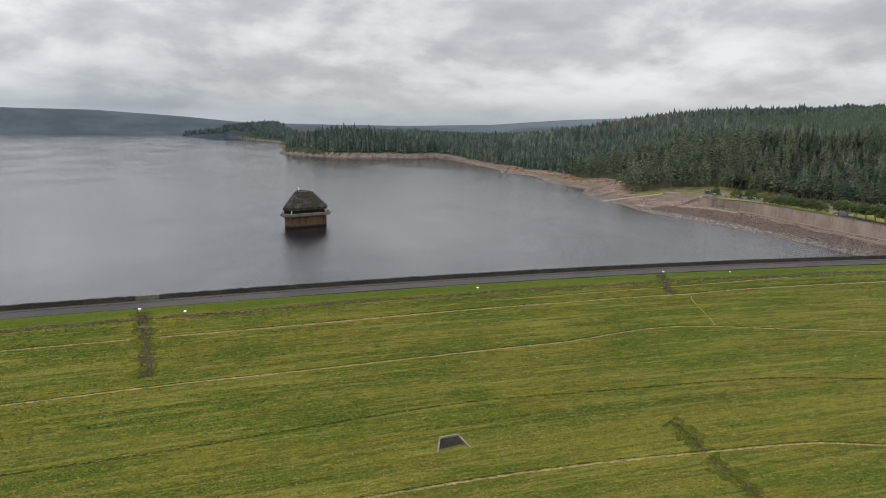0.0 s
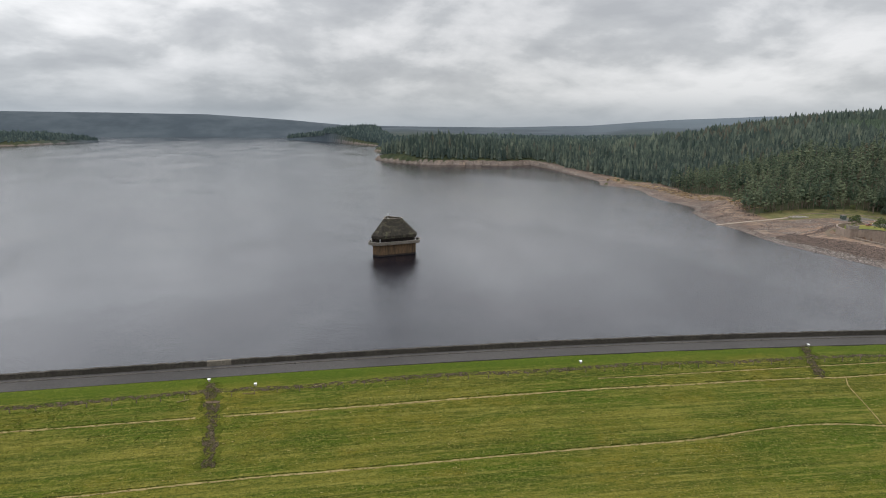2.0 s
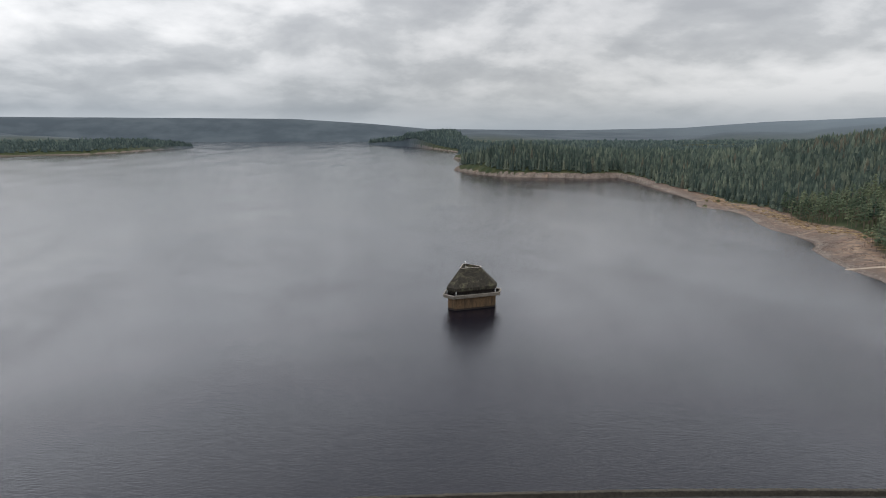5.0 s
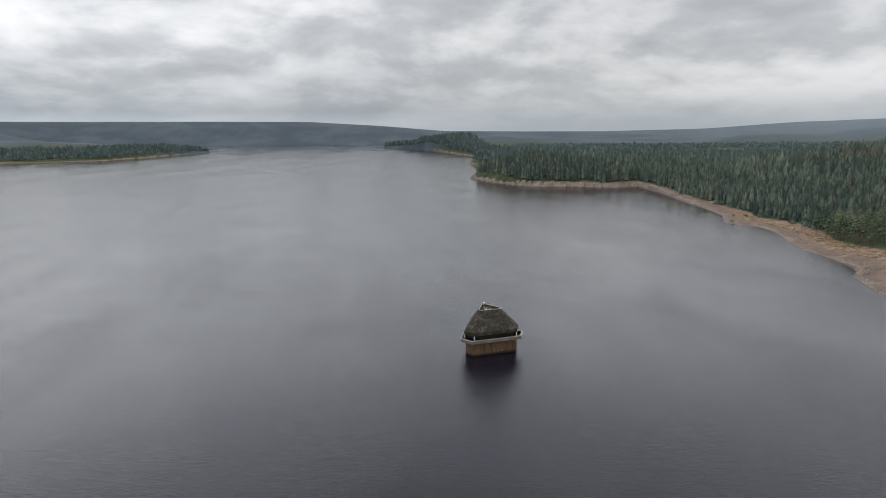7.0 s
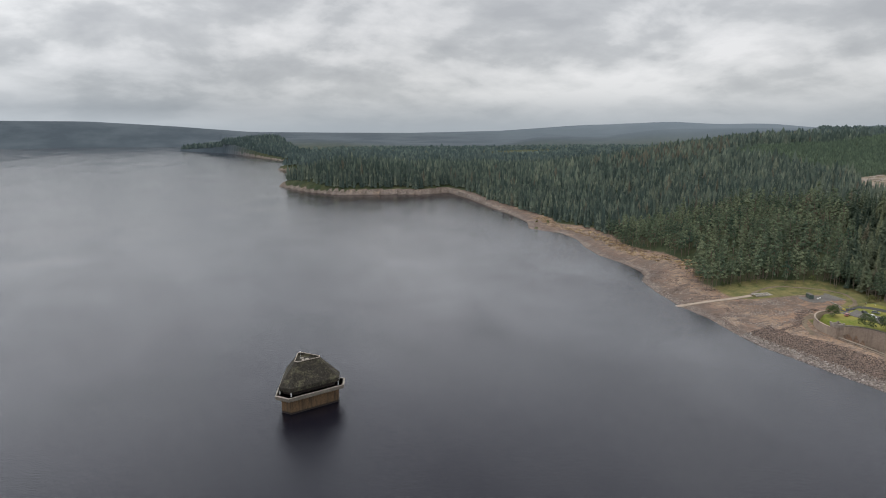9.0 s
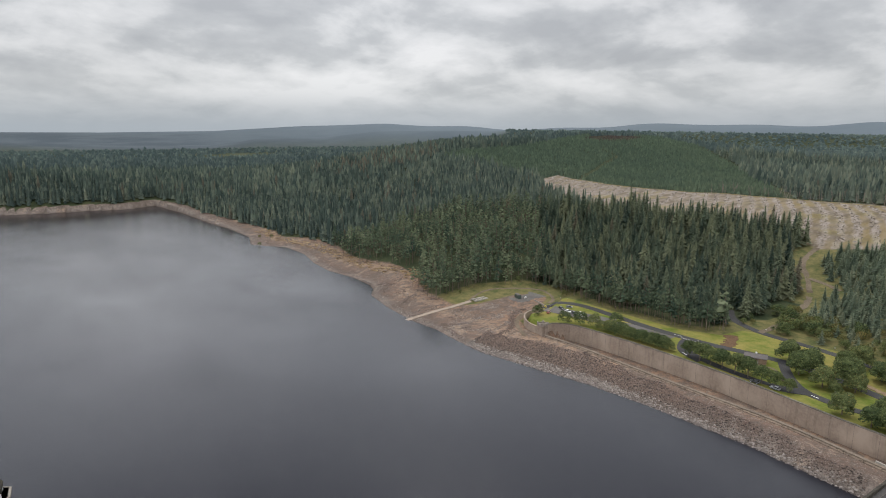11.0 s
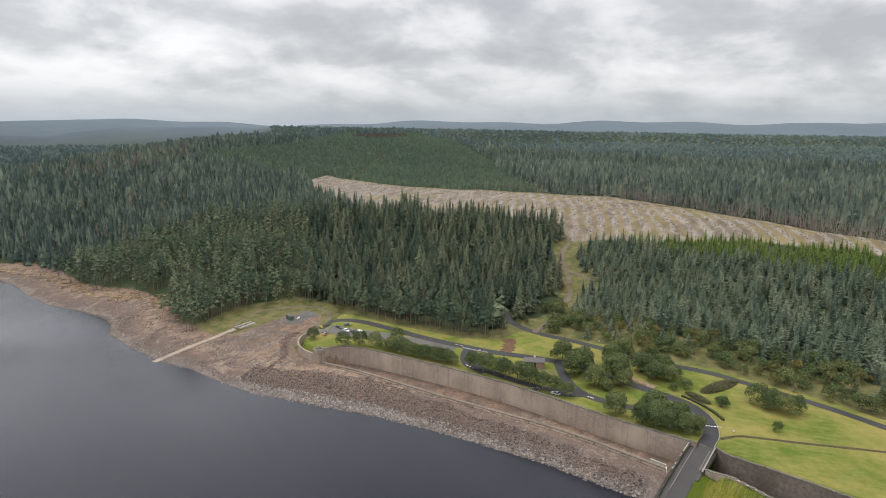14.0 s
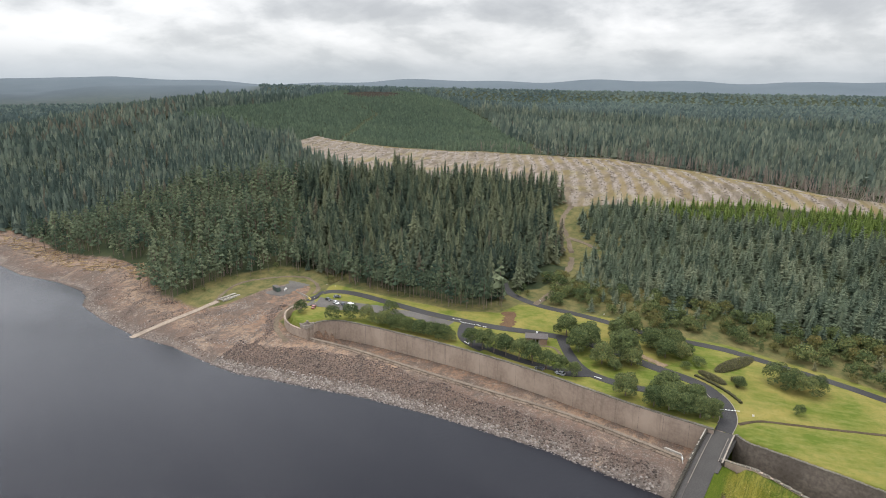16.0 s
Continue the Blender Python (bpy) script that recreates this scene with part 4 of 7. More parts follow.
def tower_concrete():
    m = Nodes("tower_concrete", 0.9, 0.25)
    g = m.noise(1.4, 6.0, 0.65)
    c = m.mix(m.ramp(g, (0.3, 0.0), (0.7, 1.0)), (0.098, 0.060, 0.032), (0.165, 0.106, 0.058))
    c = m.mix(m.ramp(m.noise(0.5, 5.0, 0.6, stretch=(1.6, 1.6, 0.22)), (0.46, 0.0), (0.68, 0.8)), c, (0.040, 0.030, 0.021))
    wet = m.ramp(m.math("MULTIPLY", m.math("ADD", m.axis(2), m.math("MULTIPLY", g, 0.6)), 0.5), (0.45, 1.0), (0.75, 0.0))
    m.bump(g, 0.3, 0.05)
    return m.done(m.mix(wet, c, (0.024, 0.020, 0.017)))


def roof_stone():
    m = Nodes("roof_concrete", 0.92, 0.2)
    g = m.noise(1.1, 7.0, 0.7)
    c = m.mix(m.ramp(g, (0.32, 0.0), (0.7, 1.0)), (0.017, 0.015, 0.012), (0.045, 0.039, 0.030))
    c = m.mix(m.ramp(m.noise(0.6, 5.0, 0.65, stretch=(1.5, 1.5, 0.25)), (0.5, 0.0), (0.7, 0.75)), c, (0.016, 0.014, 0.012))
    c = m.mix(m.ramp(m.noise(0.35, 6.0, 0.75), (0.50, 0.0), (0.66, 0.8)), c, (0.110, 0.102, 0.062))
    c = m.mix(m.ramp(m.noise(1.2, 6.0, 0.8, stretch=(1.0, 1.0, 0.35)), (0.56, 0.0), (0.68, 0.7)), c, (0.14, 0.135, 0.105))
    m.bump(g, 0.5, 0.08)
    return m.done(c)


TOWER_WALL, ROOF = tower_concrete(), roof_stone()
tower = empty("valve_tower", *TOWER_AT, 0)
bm = bmesh.new()
loft(bm, [cut_triangle(8.75, 4.7, -8), cut_triangle(8.75, 4.7, 5.5), cut_triangle(8.9, 4.9, 5.65), cut_triangle(8.9, 4.9, 6.45)])
part("shaft", bm, TOWER_WALL, tower, "tan concrete shaft stained above the waterline")
bm = bmesh.new()
loft(bm, [cut_triangle(10.65, 6.5, 7.05), cut_triangle(10.8, 6.6, 7.2), cut_triangle(10.8, 6.6, 8.55), cut_triangle(10.5, 6.5, 8.55), cut_triangle(10.5, 6.5, 7.6)])
part("gallery", bm, two_tone("gallery_concrete", (0.12, 0.104, 0.085), (0.20, 0.176, 0.146), 1.0, 0.9, 0.25, 0.3, 0.04, 0.2), tower)
bm = bmesh.new()
loft(bm, [cut_triangle(10.9, 6.65, 8.55), cut_triangle(10.9, 6.65, 8.75), cut_triangle(10.45, 6.45, 8.75), cut_triangle(10.45, 6.45, 8.55)])
part("gallery_rim", bm, two_tone("rim_concrete", (0.20, 0.178, 0.15), (0.33, 0.30, 0.26), 1.2), tower, "pale capping on the gallery wall")
bm = bmesh.new()
loft(bm, [cut_triangle(8.3, 5.0, 7.5), cut_triangle(8.3, 5.0, 10.7)])
part("recess", bm, DARK, tower, "recessed band of openings painted near-black for their shade")
for k, p in enumerate(cut_triangle(9.2, 5.6, 7.6)):
    bm = bmesh.new()
    loft(bm, [[(p[0] + 0.2 * math.cos(a), p[1] + 0.2 * math.sin(a), z) for a in np.arange(0, 6.28, 0.785)] for z in (7.6, 10.5)])
    part("column", bm, WHITE, tower, "slim white column")
bm = bmesh.new()
loft(bm, [cut_triangle(9.35, 5.7, 10.3), cut_triangle(9.45, 5.75, 10.5), cut_triangle(9.45, 5.75, 11.9), cut_triangle(9.2, 5.6, 12.2), cut_triangle(3.75, 1.65, 19.9), cut_triangle(3.7, 1.6, 20.3), cut_triangle(3.3, 1.4, 20.3), cut_triangle(3.2, 1.35, 19.3)])
part("roof", bm, ROOF, tower, "dark lichen-stained sloping concrete roof")
bm = bmesh.new()
loft(bm, [cut_triangle(3.8, 1.7, 20.2), cut_triangle(3.8, 1.7, 20.42), cut_triangle(3.5, 1.55, 20.42), cut_triangle(3.5, 1.55, 20.2)], cap=False)
part("roof_rim", bm, CONCRETE, tower, "pale rim round the sunken roof top")
for bx, by, w, d_, h in ((-1.2, 0.8, 1.4, 0.5, 0.55), (0.7, -0.5, 1.6, 0.6, 0.4), (-1.0, -1.5, 0.9, 0.9, 0.5)):
    bm = bmesh.new()
    box(bm, bx - w / 2, bx + w / 2, by - d_ / 2, by + d_ / 2, 19.3, 19.3 + h)
    part("roof_vent", bm, PALE_CONCRETE, tower, bevel=0.04)
bm = bmesh.new()
box(bm, -1.6, -1.54, 2.6, 2.66, 19.3, 22.2)
box(bm, -1.9, -1.25, 2.6, 2.66, 21.9, 22.0)
part("mast", bm, WHITE, tower, "thin white aerial mast")
for o in tower.children:
    if not o.name.startswith("shaft"):
        o.location.z = -0.7
tagged(tower, "tan concrete valve tower with dark sloping roof in the reservoir", "tower")


# ---- spillway: wing wall, weir, trough, bridge ----
def wall_concrete():
    m = Nodes("stained_wall", 0.9, 0.22)
    g = m.noise(0.9, 6.0, 0.65)
    c = m.mix(m.ramp(g, (0.32, 0.0), (0.7, 1.0)), (0.235, 0.180, 0.140), (0.318, 0.250, 0.196))
    c = m.mix(m.ramp(m.noise(0.09, 5.0, 0.6, stretch=(1.0, 1.0, 0.7)), (0.42, 0.0), (0.64, 0.75)), c, (0.405, 0.322, 0.252))
    c = m.mix(m.ramp(m.noise(0.5, 4.0, 0.6, stretch=(1.0, 1.0, 0.10)), (0.56, 0.0), (0.72, 0.35)), c, (0.10, 0.083, 0.068))
    drip = m.math("ADD", m.math("MULTIPLY", m.axis(2), 0.07), m.math("MULTIPLY", m.noise(0.22, 5.0, 0.65), 0.5))
    c = m.mix(m.ramp(drip, (0.9, 0.0), (1.0, 0.4)), c, (0.10, 0.085, 0.072))
    m.bump(g, 0.35, 0.06)
    return m.done(c)


WALL = wall_concrete()
JOINT = two_tone("wall_joint", (0.17, 0.138, 0.11), (0.235, 0.192, 0.155), 0.9)
COPING = two_tone("mossy_coping", (0.075, 0.068, 0.052), (0.22, 0.20, 0.165), 1.1, 0.95, 0.2, 0.6, 0.05, 0.2)
wing = resample(rounded(WING, 2), 2.0)
wing_wall = sweep("wing_wall", wing, [(0.0, -4), (0.0, 9.95), (-0.9, 9.95), (-0.9, -4)], WALL)
tagged(wing_wall, "tall stained concrete wall above the spillway trough", "wall", kind="structure")
# buttress joints and coping stones of the wall
n_w = sides(wing)
seg = np.hypot(*np.diff(wing, axis=0).T)
along = np.concatenate([[0], np.cumsum(seg)])
for s in np.arange(8, along[-1] - 4, 9.2):
    p = [np.interp(s, along, wing[:, k]) for k in (0, 1)]
    q = [np.interp(s, along, n_w[:, k]) for k in (0, 1)]
    t = (q[1], -q[0])
    bm = bmesh.new()
    loft(bm, [[(p[0] + t[0] * a + q[0] * b, p[1] + t[1] * a + q[1] * b, z) for a, b in ((-0.06, -0.05), (0.06, -0.05), (0.06, 0.012), (-0.06, 0.012))] for z in (-3.5, 9.9)])
    part("joint", bm, JOINT, wing_wall)
for s in np.arange(0, along[-1] - 1.2, 1.25):
    p = [np.interp(s + 0.6, along, wing[:, k]) for k in (0, 1)]
    q = [np.interp(s + 0.6, along, n_w[:, k]) for k in (0, 1)]
    t = (q[1], -q[0])
    h, o = rng.uniform(0.22, 0.34), rng.uniform(-0.04, 0.04)
    bm = bmesh.new()
    loft(bm, [[(p[0] + t[0] * a + q[0] * (b + o), p[1] + t[1] * a + q[1] * (b + o), z) for a, b in ((-0.58, -1.05), (0.58, -1.05), (0.58, 0.14), (-0.58, 0.14))] for z in (9.93, 9.95 + h)])
    part("coping_stone", bm, COPING, wing_wall)
tagged(sweep("verge", resample(WING[:-1], 3.0)[:-1], [(-0.9, 9.0), (-0.9, 9.50), (-6.5, 9.50), (-7.5, 8.9)], GROUND), "mown grass verge behind the wing wall", "verge", kind="structure")
verge_ob = bpy.data.objects["verge"]
verge_ob.data.attributes.new("lawn", "FLOAT", "POINT").data.foreach_set("value", np.ones(len(verge_ob.data.vertices), np.float32))

weir_line = resample(rounded(WEIR, 2), 2.5)
weir = sweep("weir_sill", weir_line, [(0.75, 4.2), (0.75, 6.0), (-0.5, 6.15), (-0.9, 5.9), (-0.9, -4)], two_tone("weir_concrete", (0.13, 0.102, 0.078), (0.215, 0.172, 0.134), 0.9, 0.9, 0.25, 0.35, 0.05, 0.1))
tagged(weir, "low worn concrete weir sill along the beach", "weir", kind="structure")
tagged(sweep("weir_step", weir_line, [(2.3, 4.4), (2.3, 5.62), (0.75, 5.66), (0.75, 4.4)], two_tone("sandy_step", (0.115, 0.086, 0.064), (0.20, 0.15, 0.112), 0.9, gaps=(0.35, 0.34, 0.5))), "brown sandy step before the weir", "step", kind="structure")
bm = bmesh.new()
box(bm, -0.3, 0.3, -3.0, 3.0, 5.0, 6.6)
weir_end = part("weir_pier", bm, PALE_CONCRETE, bevel=0.06)
weir_end.matrix_world = pose(240.4, -190.6, 0, 0, 0, -20)
tagged(weir_end, "pale concrete slab at the end of the weir", "slab", kind="structure")
frame_ = empty("timber_trestle", 236.5, -194.0, 4.6, 10)
for x0, x1, h in ((-1.2, -0.6, 2.6), (0.2, 0.9, 2.9), (1.3, 0.7, 2.4)):
    bm = bmesh.new()
    loft(bm, [[(x0 + a, b, -0.2) for a, b in ((-0.1, -0.1), (0.1, -0.1), (0.1, 0.1), (-0.1, 0.1))], [(x1 + a, b + 0.4, h) for a, b in ((-0.1, -0.1), (0.1, -0.1), (0.1, 0.1), (-0.1, 0.1))]])
    part("strut", bm, WHITE, frame_)
bm = bmesh.new()
box(bm, -1.1, 1.2, 0.2, 0.4, 2.2, 2.4)
part("rail", bm, WHITE, frame_)
tagged(frame_, "pale broken timber trestle standing on the beach", "trestle")

# side walls of the spillway below the bridge, and the bridge's own parapets
far_wall, near_wall = SPILL_FAR[1:], np.concatenate([[(237.2, -206.6)], SPILL_NEAR[1:]])
tagged(sweep("spillway_wall_far", resample(far_wall, 3), [(0.0, -40), (0.0, 9.8), (0.8, 9.8), (0.9, -40)], two_tone("old_spillway_wall", (0.10, 0.083, 0.068), (0.205, 0.170, 0.138), 0.8, 0.9, 0.2, 0.5, 0.08, 0.12)), "dark stained concrete spillway wall below the lawn", "wall", kind="structure")
coping_run("spillway_coping_far", resample(far_wall, 3), 9.8, -0.1, 0.9, COPING, "rough mossy coping stones on the far spillway wall", 61)
nl = resample(near_wall, 3)
tagged(sweep("spillway_wall_near", nl, [(0.6, -30), (0.6, 0.35), (-0.35, 0.35), (-0.35, -30)], WALL, zs=np.minimum(8.6, 8.8 + (nl[:, 1] + 214) * 0.16)), "concrete spillway wall beside the grass slope", "wall", kind="structure")
cop = empty("spillway_coping", near_wall[0][0], near_wall[0][1], 8.6)
for p, q, z in zip(nl[:14], sides(nl)[:14], np.minimum(8.6, 8.8 + (nl[:, 1] + 214) * 0.16)):
    t = (q[1], -q[0])
    for k in (-0.75, 0.75):
        bm = bmesh.new()
        a0 = rng.uniform(0.6, 0.72)
        loft(bm, [[(p[0] + t[0] * (a + k) + q[0] * b, p[1] + t[1] * (a + k) + q[1] * b, z + h) for a, b in ((-a0, -0.42), (a0, -0.42), (a0, 0.7), (-a0, 0.7))] for h in (0.3, 0.45 + rng.uniform(0, 0.15))])
        o = part("coping_stone", bm, COPING, cop)
        o.matrix_parent_inverse = cop.matrix_world.inverted()
dn2 = np.stack([np.arange(237, 255, 2.0), crest_line(np.arange(237, 255, 2.0)) - 8.0], 1)
tagged(sweep("bridge_footway", dn2, [(0.0, 7.9), (0.0, 8.34), (-1.2, 8.34), (-1.2, 7.9)], PAVING), "dark footway inside the downstream bridge parapet", "pavement", kind="structure")
tagged(sweep("bridge_kerb", dn2, [(0.16, 7.9), (0.16, 8.37), (0.0, 8.37), (0.0, 7.9)], CONCRETE), "pale kerb along the bridge footway", "kerb", kind="structure")
bk = np.stack([np.arange(221, 257, 2.0), crest_line(np.arange(221, 257, 2.0))], 1)
tagged(sweep("bridge_kerb", bk, [(-2.30, 8.0), (-2.30, 8.38), (-2.44, 8.38), (-2.44, 8.0)], CONCRETE), "pale kerb between footway and road on the bridge", "kerb", kind="structure")
tagged(cop, "pale rough coping stones on the spillway wall", "coping")

bridge_x = np.arange(232, 257, 2.0)
up = np.stack([bridge_x, crest_line(bridge_x)], 1)
tagged(sweep("bridge_rail_upstream", up, [(0.05, 9.4), (0.05, 9.66), (-0.3, 9.66), (-0.3, 9.4)], PALE_CONCRETE), "pale concrete capping on the bridge parapet", "parapet", kind="structure")
dn = np.stack([np.arange(235, 256, 2.0), crest_line(np.arange(235, 256, 2.0)) - 9.3], 1)
tagged(sweep("bridge_parapet", dn, [(0.15, 5.5), (0.15, 9.1), (-0.25, 9.1), (-0.25, 5.5)], STONE), "dark bridge parapet beside the spillway", "parapet", kind="structure")
tagged(sweep("bridge_rail", dn, [(0.2, 9.1), (0.2, 9.22), (-0.3, 9.22), (-0.3, 9.1)], CONCRETE), "pale capping on the downstream bridge parapet", "parapet", kind="structure")
bm = bmesh.new()
loft(bm, [[(230, -195.8, z), (258, -202.6, z), (256.5, -211.4, z), (230, -204.4, z)] for z in (6.6, 8.12)])
tagged(part("bridge_deck", bm, PAVING), "dark footway-edged road deck over the spillway", "bridge", kind="structure")

# ---- park roads ----
GRAVEL = two_tone("gravel", (0.085, 0.078, 0.072), (0.16, 0.148, 0.135), 1.8, 0.95, 0.2, 0.6, 0.08, 0.08)
TRACK_SOIL = two_tone("track_soil", (0.105, 0.082, 0.058), (0.19, 0.15, 0.108), 1.2, 0.95, 0.15, 0.5, 0.08, 0.1)
MAIN = [(257.5, -206.4), (261, -207.2), (266, -208.6), (276, -207.6), (284, -203.5), (291, -198), (296, -188), (300, -177), (306, -166), (312, -152), (315, -140), (315.5, -129), (315, -117), (313.5, -100), (316, -79), (318.5, -58), (324, -37), (329.5, -14), (328, 2), (320, 8), (311, 7)]
tagged(ribbon("park_road", MAIN, 5.8, PARK_ASPHALT, 0.09, 0.3, 3.0), "dark asphalt road winding through the park", "road", kind="structure")
for side_ in (-1, 1):
    edge_ = resample(rounded(MAIN[:5]), 2.0)
    edge_ = edge_ + sides(edge_) * (3.05 * side_)
    tagged(ribbon("kerb", edge_, 0.22, CONCRETE, 0.15, 0.3, 1.5), "pale worn kerb at the bridge end", "kerb", kind="structure")
BRANCH = [(284, -204), (279, -198), (277.5, -187), (276, -174), (277.5, -164), (282, -153), (291, -146), (303, -140), (313, -136)]
tagged(ribbon("park_road_branch", BRANCH, 4.8, PARK_ASPHALT, 0.13, 0.3, 3.0), "narrow asphalt branch road behind the wall", "road", kind="structure")
LOOP = [(282, -154), (277.5, -143), (279, -130), (283, -116), (288, -103), (295, -93), (306, -89), (315, -88)]
tagged(ribbon("parking_lane", LOOP, 7.6, PARK_ASPHALT, 0.17, 0.3, 3.0), "asphalt parking lane under the trees", "road", kind="structure")
CAR_PARK = [(309, 6), (308.5, -2), (309, -14), (310, -28), (312, -42)]
tagged(ribbon("car_park", CAR_PARK, [13] , GRAVEL, 0.15, 0.3, 3.0, edge=0.4), "grey gravel car park beside the road", "car park", kind="structure")
tagged(ribbon("gravel_strip", [(312, -44), (313, -58), (310, -70), (309, -80)], [7.5], GRAVEL, 0.07, 0.3, 3.0, edge=0.6, seed=4), "worn gravel strip beside the park road", "gravel", kind="structure")
UPPER = [(384, -84), (366, -92), (356, -106), (351, -119), (349, -134), (344, -153), (336, -174), (333, -206), (328, -219), (317, -246), (301, -273), (275, -320)]
tagged(ribbon("upper_road", UPPER, 4.8, PARK_ASPHALT, 0.09, 0.3, 3.0), "asphalt road along the foot of the wood", "road", kind="structure")
TRACK = [(353, -112), (368, -116), (390, -117), (430, -116), (447, -114), (465, -108), (481, -103), (498, -94), (515, -91), (541, -93)]
tagged(ribbon("forest_track", TRACK, 3.6, TRACK_SOIL, 0.12, 0.3, 4.0, edge=0.7, seed=7), "pale earth track climbing between the plantations", "track", kind="structure")
tagged(ribbon("forest_track_fork", [(479, -104), (474, -117), (465, -127)], 3.6, TRACK_SOIL, 0.16, 0.3, 3.0, edge=0.6, seed=8), "pale earth fork of the forest track", "track", kind="structure")
tagged(ribbon("felling_track", [(800, 336), (780, 262), (755, 185), (750, 83), (746, -11), (751, -92), (731, -128), (704, -171), (667, -223), (618, -286)], 3.0, STRAW, 0.25, 0.4, 5.0, edge=1.0, seed=21), "pale grassy track along the felled ground", "track", kind="structure")
tagged(ribbon("garden_path", [(264.5, -211.6), (267, -215), (269, -221), (271, -232), (274, -250), (278, -270), (284, -300)], 1.5, DRAIN, 0.10, 0.2, 3.0, edge=0.15), "dark narrow path across the lawn", "path", kind="structure")
tagged(ribbon("shelter_path", [(298, -121), (303, -134), (298, -138), (289, -143)], 1.4, TRACK_SOIL, 0.10, 0.2, 1.5), "pale curving footpath by the shelter", "path", kind="structure")
tagged(ribbon("shore_path", [(291, 58), (306, 64), (323, 66), (336.4, 54), (343, 44), (346, 31), (333, 14.5), (322, 12)], 2.2, TRACK_SOIL, 0.10, 0.3, 3.0, edge=0.4), "pale earth path along the wood's edge", "path", kind="structure")
tagged(ribbon("gravel_yard", [(312, 34), (320, 33), (328, 32), (336, 31)], [13], GRAVEL, 0.06, 0.3, 2.0, edge=2.2, seed=9), "bare gravel yard by the green hut", "yard", kind="structure")


def marking(x, y, length, width, turn, lift=0.24):
    bm = bmesh.new()
    box(bm, -length / 2, length / 2, -width / 2, width / 2, -0.02, 0.012)
    o = part("road_marking", bm, WHITE)
    o.matrix_world = pose(x, y, 9.4 + lift, 0, 0, turn)
    return tagged(o, "white painted line on the asphalt", "road marking", group="painted road lines", kind="structure")


for k in range(7):
    marking(271.6 + 0.35 * k * 0.6, -205.4 - 1.05 * k, 0.7, 0.5, -78)
for k in range(12):
    marking(313.0 - 0.10 * k, -84.0 - 1.25 * k, 0.8, 0.35, 85, 0.30)
for k in range(3):
    marking(315.6, -79 - 1.6 * k, 1.2, 0.3, 86, 0.30)
for x, y, l, tn in ((290, -95.5, 3.0, 60), (289.2, -97.0, 1.6, 5), (278.8, -158.6, 3.4, 70)):
    marking(x, y, l, 0.45, tn, 0.33)



# ---- woods ----
def kite_tree(seed, boughs, radius, bare=0.08, droop=0.35, power=0.85, wide=0.3, trunk=True, sides_=4, trunk_r=0.012, jitter=0.3, core=0.0, lift=0.0):
    """A conifer of height 1: boughs set in a loose spiral, each a drooping kite rolled a little; corners, triangles, and which triangles are bark."""
    rng = np.random.RandomState(seed)
    v, f, m = [], [], []

    def tri(*p, mat=0):
        k = len(v)
        v.extend(p)
        f.append((k, k + 1, k + 2))
        m.append(mat)

    lop = rng.uniform(0, 6.283)      # one side has grown wider
    for i in range(boughs):
        u = min(max((i + rng.uniform(-0.8, 0.8)) / boughs, 0.0), 0.97) ** 0.92
        z = bare + (1 - bare) * u
        a = 2.39996 * i + rng.uniform(-0.5, 0.5)
        l = (radius * (1 - u) ** power * rng.uniform(1 - jitter, 1 + jitter) + 0.008) * (1 + 0.12 * math.cos(a - lop))
        c, s = math.cos(a), math.sin(a)
        w, roll = l * wide * rng.uniform(0.75, 1.25) + 0.007, rng.uniform(-0.45, 0.45)
        mid = z + lift * l - droop * l * 0.35
        p0, tip = (0, 0, min(z + 0.025, 1.0)), (c * l, s * l, z + lift * l - droop * l)
        ml = (c * l * 0.5 - s * w, s * l * 0.5 + c * w, mid + w * roll - 0.25 * w)
        mr = (c * l * 0.5 + s * w, s * l * 0.5 - c * w, mid - w * roll - 0.25 * w)
        tri(p0, tip, ml)
        tri(p0, mr, tip)
    if core:      # the close inner boughs
        for k in range(5):
            a, b = 1.2566 * k, 1.2566 * (k + 1)
            q = radius * core
            tri((q * math.cos(a), q * math.sin(a), bare + 0.02), (q * math.cos(b), q * math.sin(b), bare + 0.02 + rng.uniform(-0.01, 0.03)), (0, 0, 0.9))
    for k in range(3):
        a, b = 2.094 * k, 2.094 * (k + 1)
        q = radius * 0.12
        tri((q * math.cos(a), q * math.sin(a), 0.88), (q * math.cos(b), q * math.sin(b), 0.88), (0, 0, 1.02))
    if trunk:
        for k in range(sides_):
            a, b = 6.283 * k / sides_, 6.283 * (k + 1) / sides_
            t = trunk_r
            A, B = (t * math.cos(a), t * math.sin(a), -0.03), (t * math.cos(b), t * math.sin(b), -0.03)
            tri(A, B, (t * 0.3 * math.cos(b), t * 0.3 * math.sin(b), 0.7), mat=1)
    return np.array(v), np.array(f), np.array(m)


